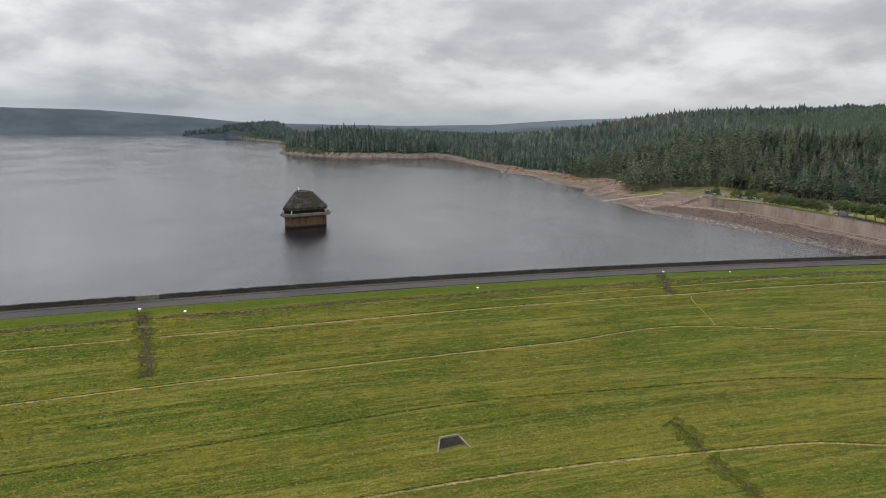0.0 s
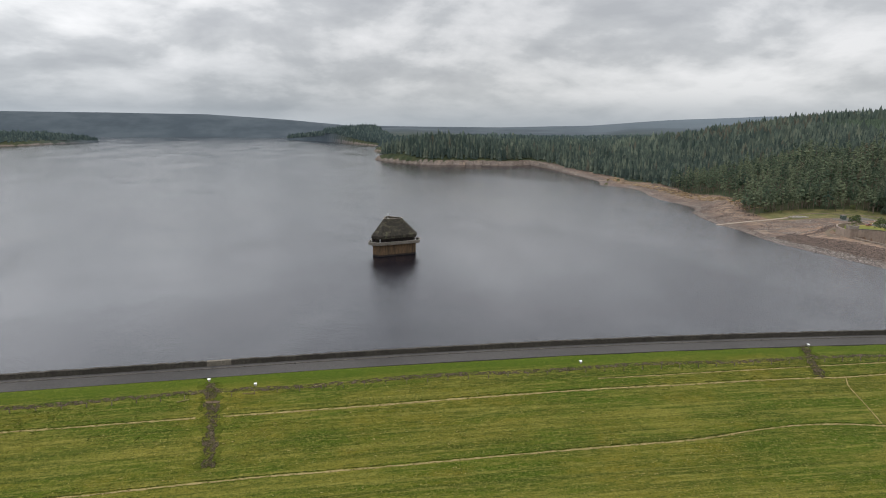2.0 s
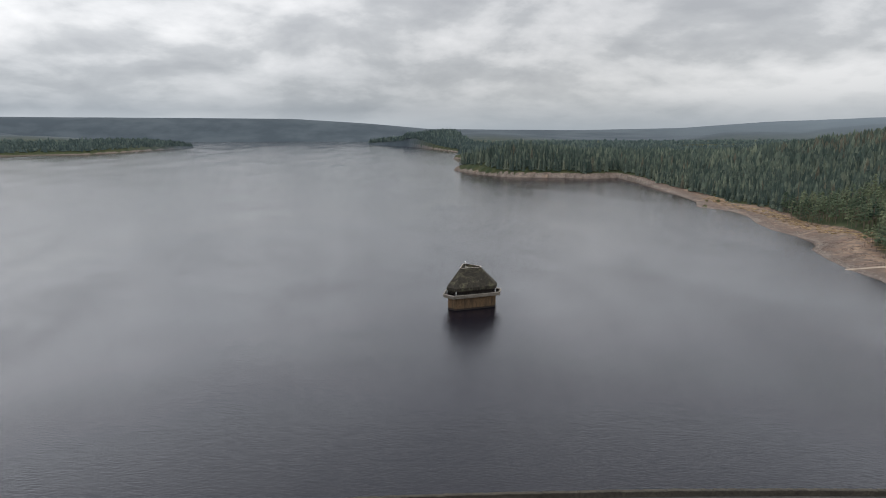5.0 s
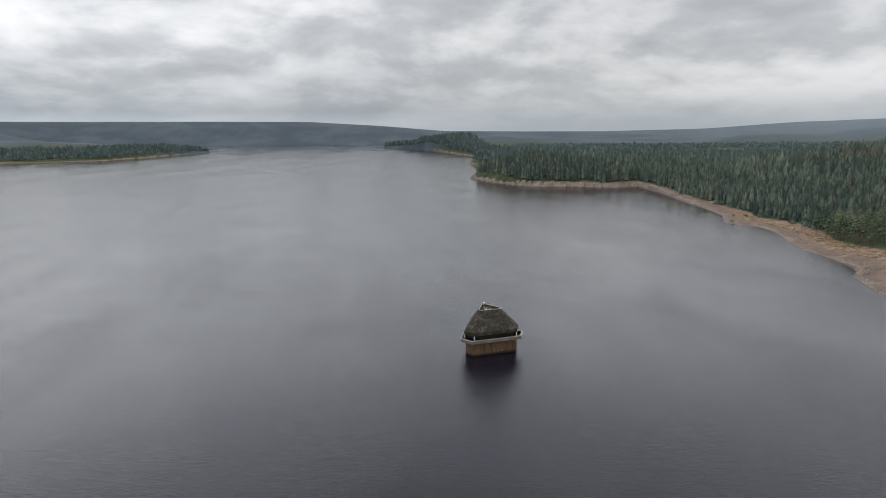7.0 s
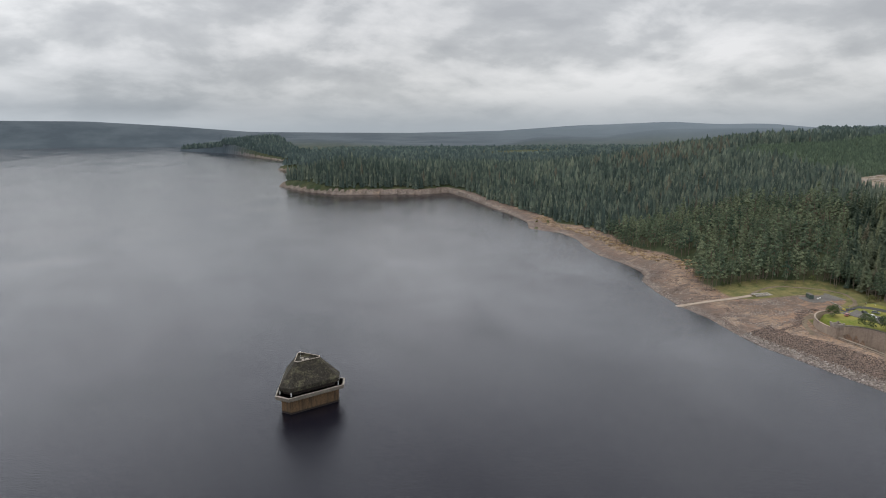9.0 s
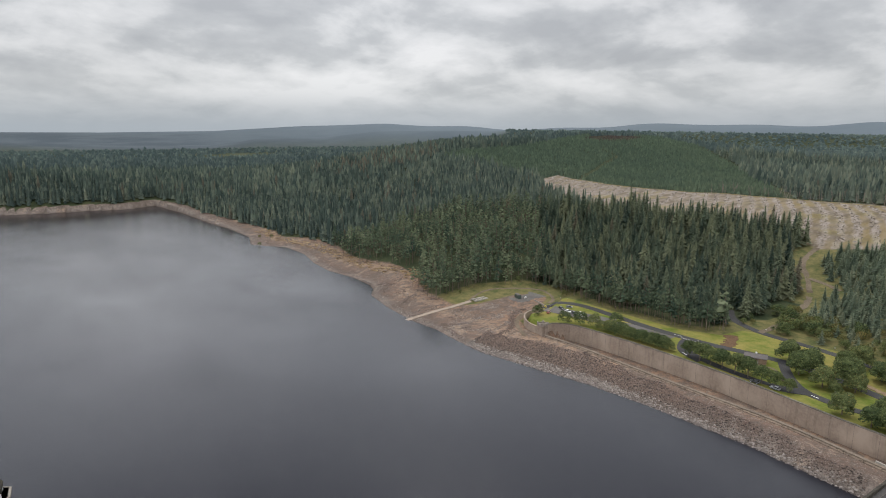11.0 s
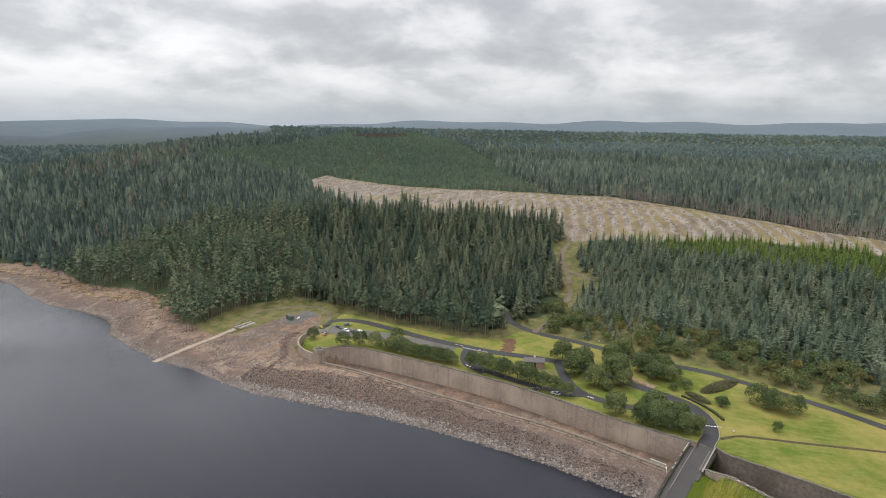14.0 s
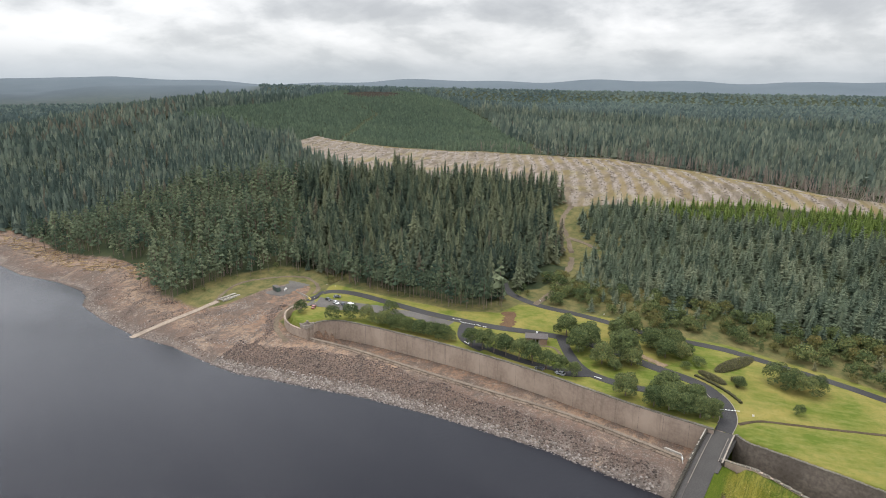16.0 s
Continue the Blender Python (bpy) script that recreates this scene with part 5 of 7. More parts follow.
def clump_pine(seed, clumps, blades, radius, bare=0.42, trunk_r=0.011):
    """A pine of height 1: a bare bent stem under flattened clumps of needles with gaps between them."""
    rng = np.random.RandomState(seed)
    v, f, m = [], [], []

    def tri(*p, mat=0):
        k = len(v)
        v.extend([tuple(q) for q in p])
        f.append((k, k + 1, k + 2))
        m.append(mat)

    bend = rng.normal(0, 0.02, 2)
    ring = [(6.283 * k / 5, 0.0) for k in range(5)]
    for i in range(clumps):
        u = (i + rng.uniform(0.2, 0.8)) / clumps
        z = bare + (0.95 - bare) * u
        a = 2.39996 * i + rng.uniform(-0.6, 0.6)
        out = radius * (1 - u ** 1.6) * rng.uniform(0.35, 0.8)
        r = radius * rng.uniform(0.46, 0.66) * (1.0 - 0.5 * u)
        cen = np.array([math.cos(a) * out + bend[0] * z, math.sin(a) * out + bend[1] * z, z])
        k, hgt = len(v), r * rng.uniform(0.75, 1.15)
        v.append(tuple(cen + (0, 0, hgt)))
        v.append(tuple(cen - (0, 0, hgt * 0.45)))
        for g, _ in ring:
            q = r * rng.uniform(0.65, 1.15)
            v.append(tuple(cen + (q * math.cos(g + i), q * math.sin(g + i), rng.uniform(-0.3, 0.2) * hgt)))
        for j in range(5):
            f.append((k, k + 2 + j, k + 2 + (j + 1) % 5))
            f.append((k + 1, k + 2 + (j + 1) % 5, k + 2 + j))
            m += [0, 0]
        for j in range(blades):
            n = rng.normal(size=3)
            n /= np.linalg.norm(n)
            n[2] = abs(n[2]) * 1.2 - 0.3
            p = cen + n * (r, r, hgt) * rng.uniform(0.75, 1.1)
            t = np.cross(n, rng.normal(size=3))
            t /= np.linalg.norm(t) + 1e-6
            b = np.cross(n + rng.normal(0, 0.3, 3), t)
            s = r * rng.uniform(0.3, 0.55)
            tri(p + t * s, p - t * s * 0.5 + b * s * 0.75, p - t * s * 0.5 - b * s * 0.75)
    for z0, z1, w0, w1 in ((-0.03, bare + 0.1, 1.0, 0.75), (bare + 0.1, 0.93, 0.75, 0.25)):
        for k in range(4):
            a, b = 1.5708 * k, 1.5708 * (k + 1)
            q = [(trunk_r * w * math.cos(g) + bend[0] * z, trunk_r * w * math.sin(g) + bend[1] * z, z) for z, w, g in ((z0, w0, a), (z0, w0, b), (z1, w1, b), (z1, w1, a))]
            tri(q[0], q[1], q[2], mat=1)
            tri(q[0], q[2], q[3], mat=1)
    return np.array(v), np.array(f), np.array(m)


def cone_tree(seed, tiers, sides_, radius, boughs=0, power=0.8, wide=0.3):
    """A conifer for the middle distance, height 1: ragged skirts one above another, with boughs that break the outline."""
    rng = np.random.RandomState(seed)
    v, f = [], []
    for i in range(tiers):
        u = i / tiers
        z0, top = 0.06 + 0.94 * u * 0.92, min(0.06 + 0.94 * (u + 1.75 / tiers), 1.0)
        k, a0 = len(v), rng.uniform(0, 6.283)
        v.append((rng.normal(0, 0.006), rng.normal(0, 0.006), top))
        for j in range(sides_):
            a = a0 + 6.283 * (j + rng.uniform(-0.25, 0.25)) / sides_
            q = radius * (1 - u * 0.92) ** power * (rng.uniform(0.55, 0.8) if j % 2 else rng.uniform(0.9, 1.2))
            v.append((q * math.cos(a), q * math.sin(a), z0 + (0.05 if j % 2 else -0.01) + rng.uniform(-0.02, 0.02)))
        f += [(k, k + 1 + j, k + 1 + (j + 1) % sides_) for j in range(sides_)]
    if boughs:
        bv, bf, _ = kite_tree(seed + 500, boughs, radius * 1.12, 0.06, 0.4, power, wide, False, jitter=0.3, lift=0.1)
        f += [tuple(int(x) + len(v) for x in t) for t in bf]
        v += [tuple(p) for p in bv]
    return np.array(v), np.array(f), np.zeros(len(f), int)


def scatter(name, pts, kinds, heights, widths, mats, seed, tints=None):
    """One mesh of many trees, each turned, sized and tinted by chance."""
    rng = np.random.RandomState(seed)
    n = len(pts)
    which = rng.randint(0, len(kinds), n)
    turn, hs, ws = rng.uniform(0, 6.283, n), rng.uniform(*heights, n), rng.uniform(*widths, n)
    ts = rng.beta(1.6, 2.4, n) if tints is None else tints
    hs = hs * (1 + 0.16 * bumps(pts[:, 0], pts[:, 1], 75, 77)) * np.clip(rng.normal(1, 0.16, n), 0.55, 1.35)
    zs = height(pts[:, 0], pts[:, 1]) - 0.2
    V, F, M, A, base = [], [], [], [], 0
    for k, (v, f, m) in enumerate(kinds):
        s = np.flatnonzero(which == k)
        if not len(s):
            continue
        c, d = np.cos(turn[s])[:, None], np.sin(turn[s])[:, None]
        scale = (hs[s] * ws[s])[:, None]
        x, y = v[:, 0][None] * scale, v[:, 1][None] * scale
        lean = rng.normal(0, 0.02, (len(s), 2))
        z = v[:, 2][None] * hs[s][:, None]
        X = pts[s, 0][:, None] + x * c - y * d + z * lean[:, :1]
        Y = pts[s, 1][:, None] + x * d + y * c + z * lean[:, 1:]
        V.append(np.stack([X, Y, z + zs[s][:, None]], -1).reshape(-1, 3))
        F.append((f[None] + (np.arange(len(s)) * len(v))[:, None, None] + base).reshape(-1, 3))
        M.append(np.tile(m, len(s)))
        A.append(np.repeat(ts[s], len(v)))
        base += len(s) * len(v)
    return mesh_object(name, np.concatenate(V), np.concatenate(F), mats, np.concatenate(M), {"tint": np.concatenate(A)})


def sprinkle(x0, x1, y0, y1, gap, seed, jitter=0.42):
    rng = np.random.RandomState(seed)
    X, Y = np.meshgrid(np.arange(x0, x1, gap), np.arange(y0, y1, gap))
    P = np.stack([X.ravel(), Y.ravel()], 1)
    return P + rng.uniform(-jitter, jitter, P.shape) * gap


def seen_side(P):
    """The half of the country that the woods are built on."""
    b = np.degrees(np.arctan2(P[:, 0] - 20, P[:, 1] + 330))
    return (b > -42) & (b < 112)


PLANTATION = np.array([(378, -128), (440, -124), (456, -128), (470, -131), (482, -114), (518, -103), (540, -109), (557, -149), (577, -220), (569, -307), (534, -390), (473, -502), (300, -560), (312, -330), (345, -285), (362, -235), (385, -180)], float)
LARCHES = np.array([(538, -149), (567, -132), (602, -224), (588, -312), (552, -409), (502, -413), (508, -332), (533, -235)], float)
SOUTH_OF_TRACK = np.array([(400, -118), (447, -115), (482, -104), (515, -92), (550, -95), (594, -85), (648, -262), (585, -474), (300, -560), (330, -330)], float)
GAPS = ((1030, 1790, 130, 90), (354, 1045, 22, 30), (484, 2520, 90, 60), (293, 915, 9, 14), (469, 1010, 26, 16), (318, 960, 7, 22))      # small openings in the far woods
RIDES = [[(752, -11), (980, 90), (1189, 216), (1374, 353), (1600, 480)], [(800, 290), (976, 352), (1057, 371), (1101, 433)], [(1500, -300), (1900, 100), (2600, 500)], [(1200, -150), (1900, -350), (2800, -500)]]


def near_line(P, line, d):
    line = np.asarray(line, float)
    best = np.full(len(P), 1e9)
    for a, b in zip(line, line[1:]):
        e = b - a
        u = np.clip(((P - a) @ e) / (e @ e), 0, 1)
        best = np.minimum(best, np.hypot(*(P - a - u[:, None] * e).T))
    return best < d


HILL = np.array([(752, -11), (750, 390), (786, 467), (783, 574), (824, 601), (925, 590), (1069, 580), (1250, 590), (1420, 500), (1376, 356), (1189, 216)], float)


def on_hill(P):
    """The young plantation on the hill behind the felled ground."""
    return inside(P, HILL)


def bald(P):
    return ((P[:, 0] - 1290) / 95) ** 2 + ((P[:, 1] - 510) / 60) ** 2 < 1


def wooded(P):
    d = outline_distance(P[:, 0], P[:, 1], LAKE)
    ok = (d > np.interp(P[:, 1], [350, 620], [34, 10]) + np.interp(P[:, 1], [350, 620], [7, 2]) * bumps(P[:, 0], P[:, 1], 40, 9)) & seen_side(P)
    ok &= outline_distance(P[:, 0], P[:, 1], OPEN) > 3
    ok &= outline_distance(P[:, 0], P[:, 1], CLEARING) > 0
    ok &= outline_distance(P[:, 0], P[:, 1], PLANTATION) > 0
    ok &= ~near_line(P, TRACK, 9) & ~inside(P, SOUTH_OF_TRACK)
    ok &= ~((P[:, 1] < -100) & (P[:, 0] < 420)) & ~((P[:, 0] < 296) & (P[:, 1] < 75)) & ~near_line(P, UPPER, 6) & ~bald(P)
    for cx_, cy_, a_, b_ in GAPS:
        ok &= ((P[:, 0] - cx_) / a_) ** 2 + ((P[:, 1] - cy_) / b_) ** 2 > 1
    for ride in RIDES:
        ok &= ~near_line(P, ride, 6)
    return ok


def inside(P, ring, by=0.0):
    return outline_distance(P[:, 0], P[:, 1], ring) < -by


def reach(P):
    return np.hypot(P[:, 0] - 20, P[:, 1] + 200)


def wood_tints(P, seed, odd=0.03, wide=0.22):
    """Stands of one age share a tint; a few trees are browned."""
    r_ = np.random.RandomState(seed)
    t_ = 0.50 - 0.25 * smooth(120, 800, P[:, 1]) + 0.13 * bumps(P[:, 0], P[:, 1], 160, seed) + 0.15 * bumps(P[:, 0], P[:, 1], 620, seed + 1) + 0.13 * bumps(P[:, 0], P[:, 1], 42, seed + 2) + r_.normal(0, wide * 1.25, len(P))
    t_ = np.clip(t_, 0, 0.9)
    old = ((P[:, 0] - 740) / 150) ** 2 + ((P[:, 1] - 680) / 110) ** 2 < 1      # a browned old stand on the ridge
    t_[r_.rand(len(P)) < np.where(old, 0.3, odd)] = 1.0
    return t_


HI = [kite_tree(k, 104, 0.20, bare=0.10, wide=0.27, droop=0.42, power=0.85, jitter=0.3, core=0.5, lift=0.12) for k in range(8)]
PINES = [clump_pine(80 + k, 10, 7, 0.155, bare=0.30 + 0.04 * (k % 4)) for k in range(8)]
MID = [cone_tree(20 + k, 4, 7, 0.145, 23, wide=0.30) for k in range(8)]
LO = [cone_tree(40 + k, 2, 8, 0.2) for k in range(8)]
YNG = [kite_tree(60 + k, 66, 0.235, bare=0.0, droop=0.10, power=0.8, wide=0.26, trunk=False, jitter=0.28, core=0.55, lift=0.10) for k in range(8)]

P = sprinkle(250, 1500, -700, 1000, 6.2, 1)
P = P[wooded(P)]
P = P[((bumps(P[:, 0], P[:, 1], 48, 23) + np.random.RandomState(24).normal(0, 0.3, len(P)) < 0.95) | (outline_distance(P[:, 0], P[:, 1], LAKE) < 75)) & (np.random.RandomState(25).rand(len(P)) < 0.88)]      # small openings in the canopy
r = reach(P)
shore_d = outline_distance(P[:, 0], P[:, 1], LAKE)
pinewood = (shore_d + 22 * bumps(P[:, 0], P[:, 1], 120, 21) < np.interp(P[:, 1], [60, 160, 420, 600], [110, 240, 200, 70])) | ((P[:, 1] < 95) & (P[:, 0] < 352 + 10 * bumps(P[:, 0], P[:, 1], 50, 22)))
hill = on_hill(P)
near_, mid_ = (r < 600) & ~hill, (r >= 600) & (r < 930) & ~hill
for pick, kinds, mats, hs_, ws_, nm, lab, sd in (
        (near_ & ~pinewood, HI, [SPRUCE, BARK], (15, 23), (0.9, 1.3), "spruce_wood", "dense dark green spruce wood behind the park", 2),
        (near_ & pinewood, PINES, [PINE, BARK], (15, 21), (0.95, 1.3), "pine_wood", "tall bare-stemmed pine wood along the shore", 3),
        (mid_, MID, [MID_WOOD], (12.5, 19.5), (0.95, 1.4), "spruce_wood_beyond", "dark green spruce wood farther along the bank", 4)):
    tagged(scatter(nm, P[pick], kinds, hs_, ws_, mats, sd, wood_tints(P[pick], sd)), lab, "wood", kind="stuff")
for r0, r1, gap, hs_, ws_, nm, sd in ((930, 1350, 7.4, (12, 19), (1.0, 1.4), "conifer_wood_far", 5), (1350, 1900, 11.5, (10, 15), (1.6, 2.2), "conifer_wood_behind", 7), (1900, 2600, 18, (9, 13), (2.6, 3.6), "conifer_wood_distant", 6)):
    P = sprinkle(-r1, r1 + 50, -1500, r1 + 50, gap, sd)
    P = P[(reach(P) >= r0) & (reach(P) < r1)]
    P = P[wooded(P) & ~on_hill(P)]
    if r0 == 930:      # taller, finer trees along the far shore
        fringe = (outline_distance(P[:, 0], P[:, 1], LAKE) < 110) | (P[:, 0] > 1200)
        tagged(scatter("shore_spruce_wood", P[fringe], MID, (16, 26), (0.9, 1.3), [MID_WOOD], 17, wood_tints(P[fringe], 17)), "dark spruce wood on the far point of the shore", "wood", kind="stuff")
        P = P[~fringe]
    tagged(scatter(nm, P, LO, hs_, ws_, [MID_WOOD if r0 < 1000 else FAR_WOOD], sd, wood_tints(P, sd, 0.01, 0.15)), "distant conifer woods on the hills, haze painted in as blue-green", "wood", kind="stuff")
P = sprinkle(1500, 3500, -1500, 2600, 21.0, 55)
P = P[(reach(P) >= 2560) & (reach(P) < 3450) & (np.degrees(np.arctan2(P[:, 0] - 20, P[:, 1] + 198)) > 51) & wooded(P)]
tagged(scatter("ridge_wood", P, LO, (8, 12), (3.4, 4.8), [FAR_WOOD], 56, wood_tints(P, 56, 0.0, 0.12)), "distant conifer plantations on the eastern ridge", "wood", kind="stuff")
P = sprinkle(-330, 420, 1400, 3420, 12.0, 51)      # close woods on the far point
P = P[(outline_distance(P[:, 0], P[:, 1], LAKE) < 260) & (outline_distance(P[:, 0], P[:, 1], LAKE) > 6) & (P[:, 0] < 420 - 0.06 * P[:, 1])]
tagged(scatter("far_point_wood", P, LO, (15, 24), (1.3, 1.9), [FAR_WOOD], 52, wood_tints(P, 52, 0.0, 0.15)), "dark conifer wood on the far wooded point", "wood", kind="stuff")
P = sprinkle(-1900, -940, 1500, 2700, 14.0, 53)
d_ = outline_distance(P[:, 0], P[:, 1], LAKE)
P = P[(d_ < 190) & (d_ > 6) & (P[:, 0] > -1500)]
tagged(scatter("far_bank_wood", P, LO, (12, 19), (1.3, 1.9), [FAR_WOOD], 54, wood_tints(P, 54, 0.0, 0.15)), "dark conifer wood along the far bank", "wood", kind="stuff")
P = sprinkle(740, 1450, -10, 620, 5.0, 8)
P = P[on_hill(P) & wooded(P)]
tagged(scatter("hill_plantation", P, LO, (6, 8.5), (1.2, 1.7), [HILL_WOOD], 9, wood_tints(P, 9, 0.0, 0.12)), "even young plantation on the hill above the felled ground", "wood", kind="stuff")
P = sprinkle(300, 720, -470, -80, 6.3, 11)
P = P[inside(P, PLANTATION) & ~near_line(P, TRACK, 7)]
s = inside(P, LARCHES)
tagged(scatter("young_spruce_wood", P[~s], YNG, (9, 14), (1.15, 1.55), [YOUNG], 12, wood_tints(P[~s], 12, 0.006)), "young blue-green spruce plantation beside the track", "wood", kind="stuff")
P = sprinkle(318, 500, -345, -104, 6.0, 14)
P = P[inside(P, ROUGH, 2) & ~near_line(P, TRACK, 5) & ~near_line(P, UPPER, 6)]
q = np.random.RandomState(15)
P = P[q.rand(len(P)) < np.clip((P[:, 0] - 335) / 90, 0.10, 0.42)]
tagged(scatter("scattered_spruce", P, YNG, (4, 9.5), (1.2, 1.7), [YOUNG], 16, wood_tints(P, 16, 0.1)), "young spruces scattered through the rough ground", "trees", kind="stuff")
P = sprinkle(480, 640, -470, -80, 5.0, 11)
P = P[~near_line(P, TRACK, 7) & (outline_distance(P[:, 0], P[:, 1], CLEARING) > 1)]
s = inside(P, LARCHES)
tagged(scatter("larch_belt", P[s], YNG, (6, 9.5), (1.0, 1.4), [LARCH], 13), "bright yellow-green belt of young larches", "wood", kind="stuff")

P = sprinkle(1180, 1400, 440, 590, 4.6, 18)
P = P[bald(P)]
KNOLL = leaf_material("knoll_heath", (0.040, 0.032, 0.028), (0.062, 0.048, 0.040), (0.090, 0.072, 0.050), (0.10, 0.09, 0.05))
tagged(scatter("knoll_heath", P, LO, (1.0, 2.2), (5.0, 7.0), [KNOLL], 19), "dark brown heath on the bald knoll", "heath", kind="stuff")

# the opened edge of the far spruce wood: bare pale stems, some leaning or down
EDGE = resample([(760, 77), (757, -10), (761, -90), (742, -132), (716, -177), (677, -230), (626, -293), (588, -356)], 1.3)
erng = np.random.RandomState(31)
V, F = [], []
for row in range(3):
    for p in EDGE:
        if erng.rand() < (0.85 if p[1] > -100 else 0.3):
            continue
        x, y = p[0] - 3.0 + row * 3 + erng.uniform(-1.5, 1.5), p[1] + erng.uniform(-1.5, 1.5)
        z, h = float(height(np.array(x), np.array(y))), erng.uniform(9, 15)
        a, lean = erng.uniform(0, 6.283), (erng.uniform(0.3, 1.4) if erng.rand() < 0.28 else abs(erng.normal(0, 0.12)))
        dx, dy, dz = math.cos(a) * math.sin(lean) * h, math.sin(a) * math.sin(lean) * h, math.cos(lean) * h
        k = len(V)
        for t_, w_ in ((0, 0.36), (1, 0.16)):
            for b_ in range(3):
                V.append((x + dx * t_ + w_ * math.cos(b_ * 2.094), y + dy * t_ + w_ * math.sin(b_ * 2.094), z - 0.2 + dz * t_))
        F += [(k, k + 1, k + 4), (k, k + 4, k + 3), (k + 1, k + 2, k + 5), (k + 1, k + 5, k + 4), (k + 2, k, k + 3), (k + 2, k + 3, k + 5)]
tagged(mesh_object("bare_stems", V, F, PALE_BARK), "bare pale stems along the opened spruce edge", "stems", kind="stuff")

# lop and top left in rows on the felled ground
V, F = [], []
P = sprinkle(500, 900, -440, 470, 3.2, 33)
P = P[inside(P, CLEARING, 6)]
row_ = np.sin((P[:, 1] - 0.17 * P[:, 0] - 0.0006 * np.maximum(P[:, 0] - 560, 0) ** 2 + 7) * 6.283 / 13)
P = P[row_ > 0.15]
zz = height(P[:, 0], P[:, 1])
for (x, y), z in zip(P, zz):
    a, l, w, h, k = erng.normal(0.25, 0.5), erng.uniform(1.2, 3.0), erng.uniform(0.3, 0.9), erng.uniform(0.2, 0.7), len(V)
    c, s_ = math.cos(a), math.sin(a)
    V += [(x - c * l, y - s_ * l, z), (x + s_ * w, y - c * w, z), (x + c * l, y + s_ * l, z), (x - s_ * w, y + c * w, z), (x, y, z + h)]
    F += [(k, k + 1, k + 4), (k + 1, k + 2, k + 4), (k + 2, k + 3, k + 4), (k + 3, k, k + 4)]
BRASH = Nodes("brash", 0.95, 0.15)
tagged(mesh_object("felling_brash", V, F, BRASH.done(BRASH.ramp(BRASH.island(), (0.0, (0.06, 0.048, 0.036)), (0.5, (0.165, 0.138, 0.112)), (1.0, (0.31, 0.28, 0.25))))), "grey rows of brash on the felled ground", "brash", kind="stuff")


# ---- trees and shrubs of the park ----
def crown_mesh(name, seed, leaves, lumps, material, spread=1.0, low=0.25, small=1.0):
    """A crown of many small leaf blades on uneven lumps; height 1, its foot at 0."""
    r = np.random.RandomState(seed)
    cen = [(0.0, 0.0, 0.56, 0.33 * spread, 0.36)]
    for k in range(lumps):
        a, z = 6.283 * (k + r.uniform(-0.3, 0.3)) * 0.382, low + 0.14 + (0.70 - low) * (k + 0.5) / lumps
        d = (0.30 - 0.16 * max(z - 0.45, 0) / 0.4) * spread * r.uniform(0.7, 1.1)
        cen.append((d * math.cos(a), d * math.sin(a), z, r.uniform(0.13, 0.19) * spread, r.uniform(0.13, 0.19)))
    cen = np.array(cen)
    pick = r.choice(len(cen), leaves, p=cen[:, 3] ** 2 / (cen[:, 3] ** 2).sum())
    V, F, T = [], [], []
    for i in range(leaves):
        c = cen[pick[i]]
        u = r.normal(size=3)
        u /= np.linalg.norm(u)
        if u[2] < -0.3:
            u[2] *= -1
        q = r.uniform(0.85, 1.06)
        q *= 1.0 if r.rand() < 0.85 else r.uniform(1.05, 1.3)
        p = np.array([c[0] + u[0] * c[3] * q, c[1] + u[1] * c[3] * q, max(c[2] + u[2] * c[4] * q, low * r.uniform(0.8, 1.1))])
        n = u + r.normal(0, 0.4, 3) + (0, 0, 0.25)
        n /= np.linalg.norm(n)
        t = np.cross(n, r.normal(size=3))
        t /= np.linalg.norm(t)
        b = np.cross(n, t)
        s = r.uniform(0.04, 0.085) * small
        k = len(V)
        V += [p + t * s, p - t * s * 0.4 + b * s * 0.8, p - t * s * 0.5 - b * s * 0.7]
        F.append((k, k + 1, k + 2))
    me_ob = mesh_object(name, V, F, material, attrs={"tint": np.clip(r.normal(0.45, 0.2, len(F)), 0, 0.88).repeat(3)})
    return me_ob


def trunk_mesh(name, seed, top=0.55, r0=0.03, limbs=4):
    r = np.random.RandomState(seed)
    bm = bmesh.new()

    def stem(p0, p1, a, b):
        ax = Vector(p1) - Vector(p0)
        side = ax.orthogonal().normalized()
        up_ = ax.cross(side).normalized()
        loft(bm, [[tuple(Vector(p) + side * w * math.cos(q) + up_ * w * math.sin(q)) for q in np.arange(0, 6.28, 1.2566)] for p, w in ((p0, a), (p1, b))])

    stem((0, 0, -0.06), (0.01, 0.0, top), r0, r0 * 0.5)
    for k in range(limbs):
        a, z = 6.283 * k / limbs + r.uniform(-0.4, 0.4), top * r.uniform(0.5, 0.95)
        stem((0, 0, z), (0.2 * math.cos(a), 0.2 * math.sin(a), z + r.uniform(0.12, 0.25)), r0 * 0.45, r0 * 0.15)
    return part(name, bm, BARK)


TREE_KINDS = {}


def tree_kind(key, name, label, seed, leaves, lumps, material, spread, low, trunk=True, category="tree", small=1.0):
    root = empty(name, 0, 0, -200)
    c = crown_mesh("crown", seed, leaves, lumps, material, spread, low, small)
    c.parent = root
    if trunk:
        t = trunk_mesh("trunk", seed, max(low + 0.25, 0.4))
        t.parent = root
    tagged(root, label, category)
    TREE_KINDS[key] = [root, False]


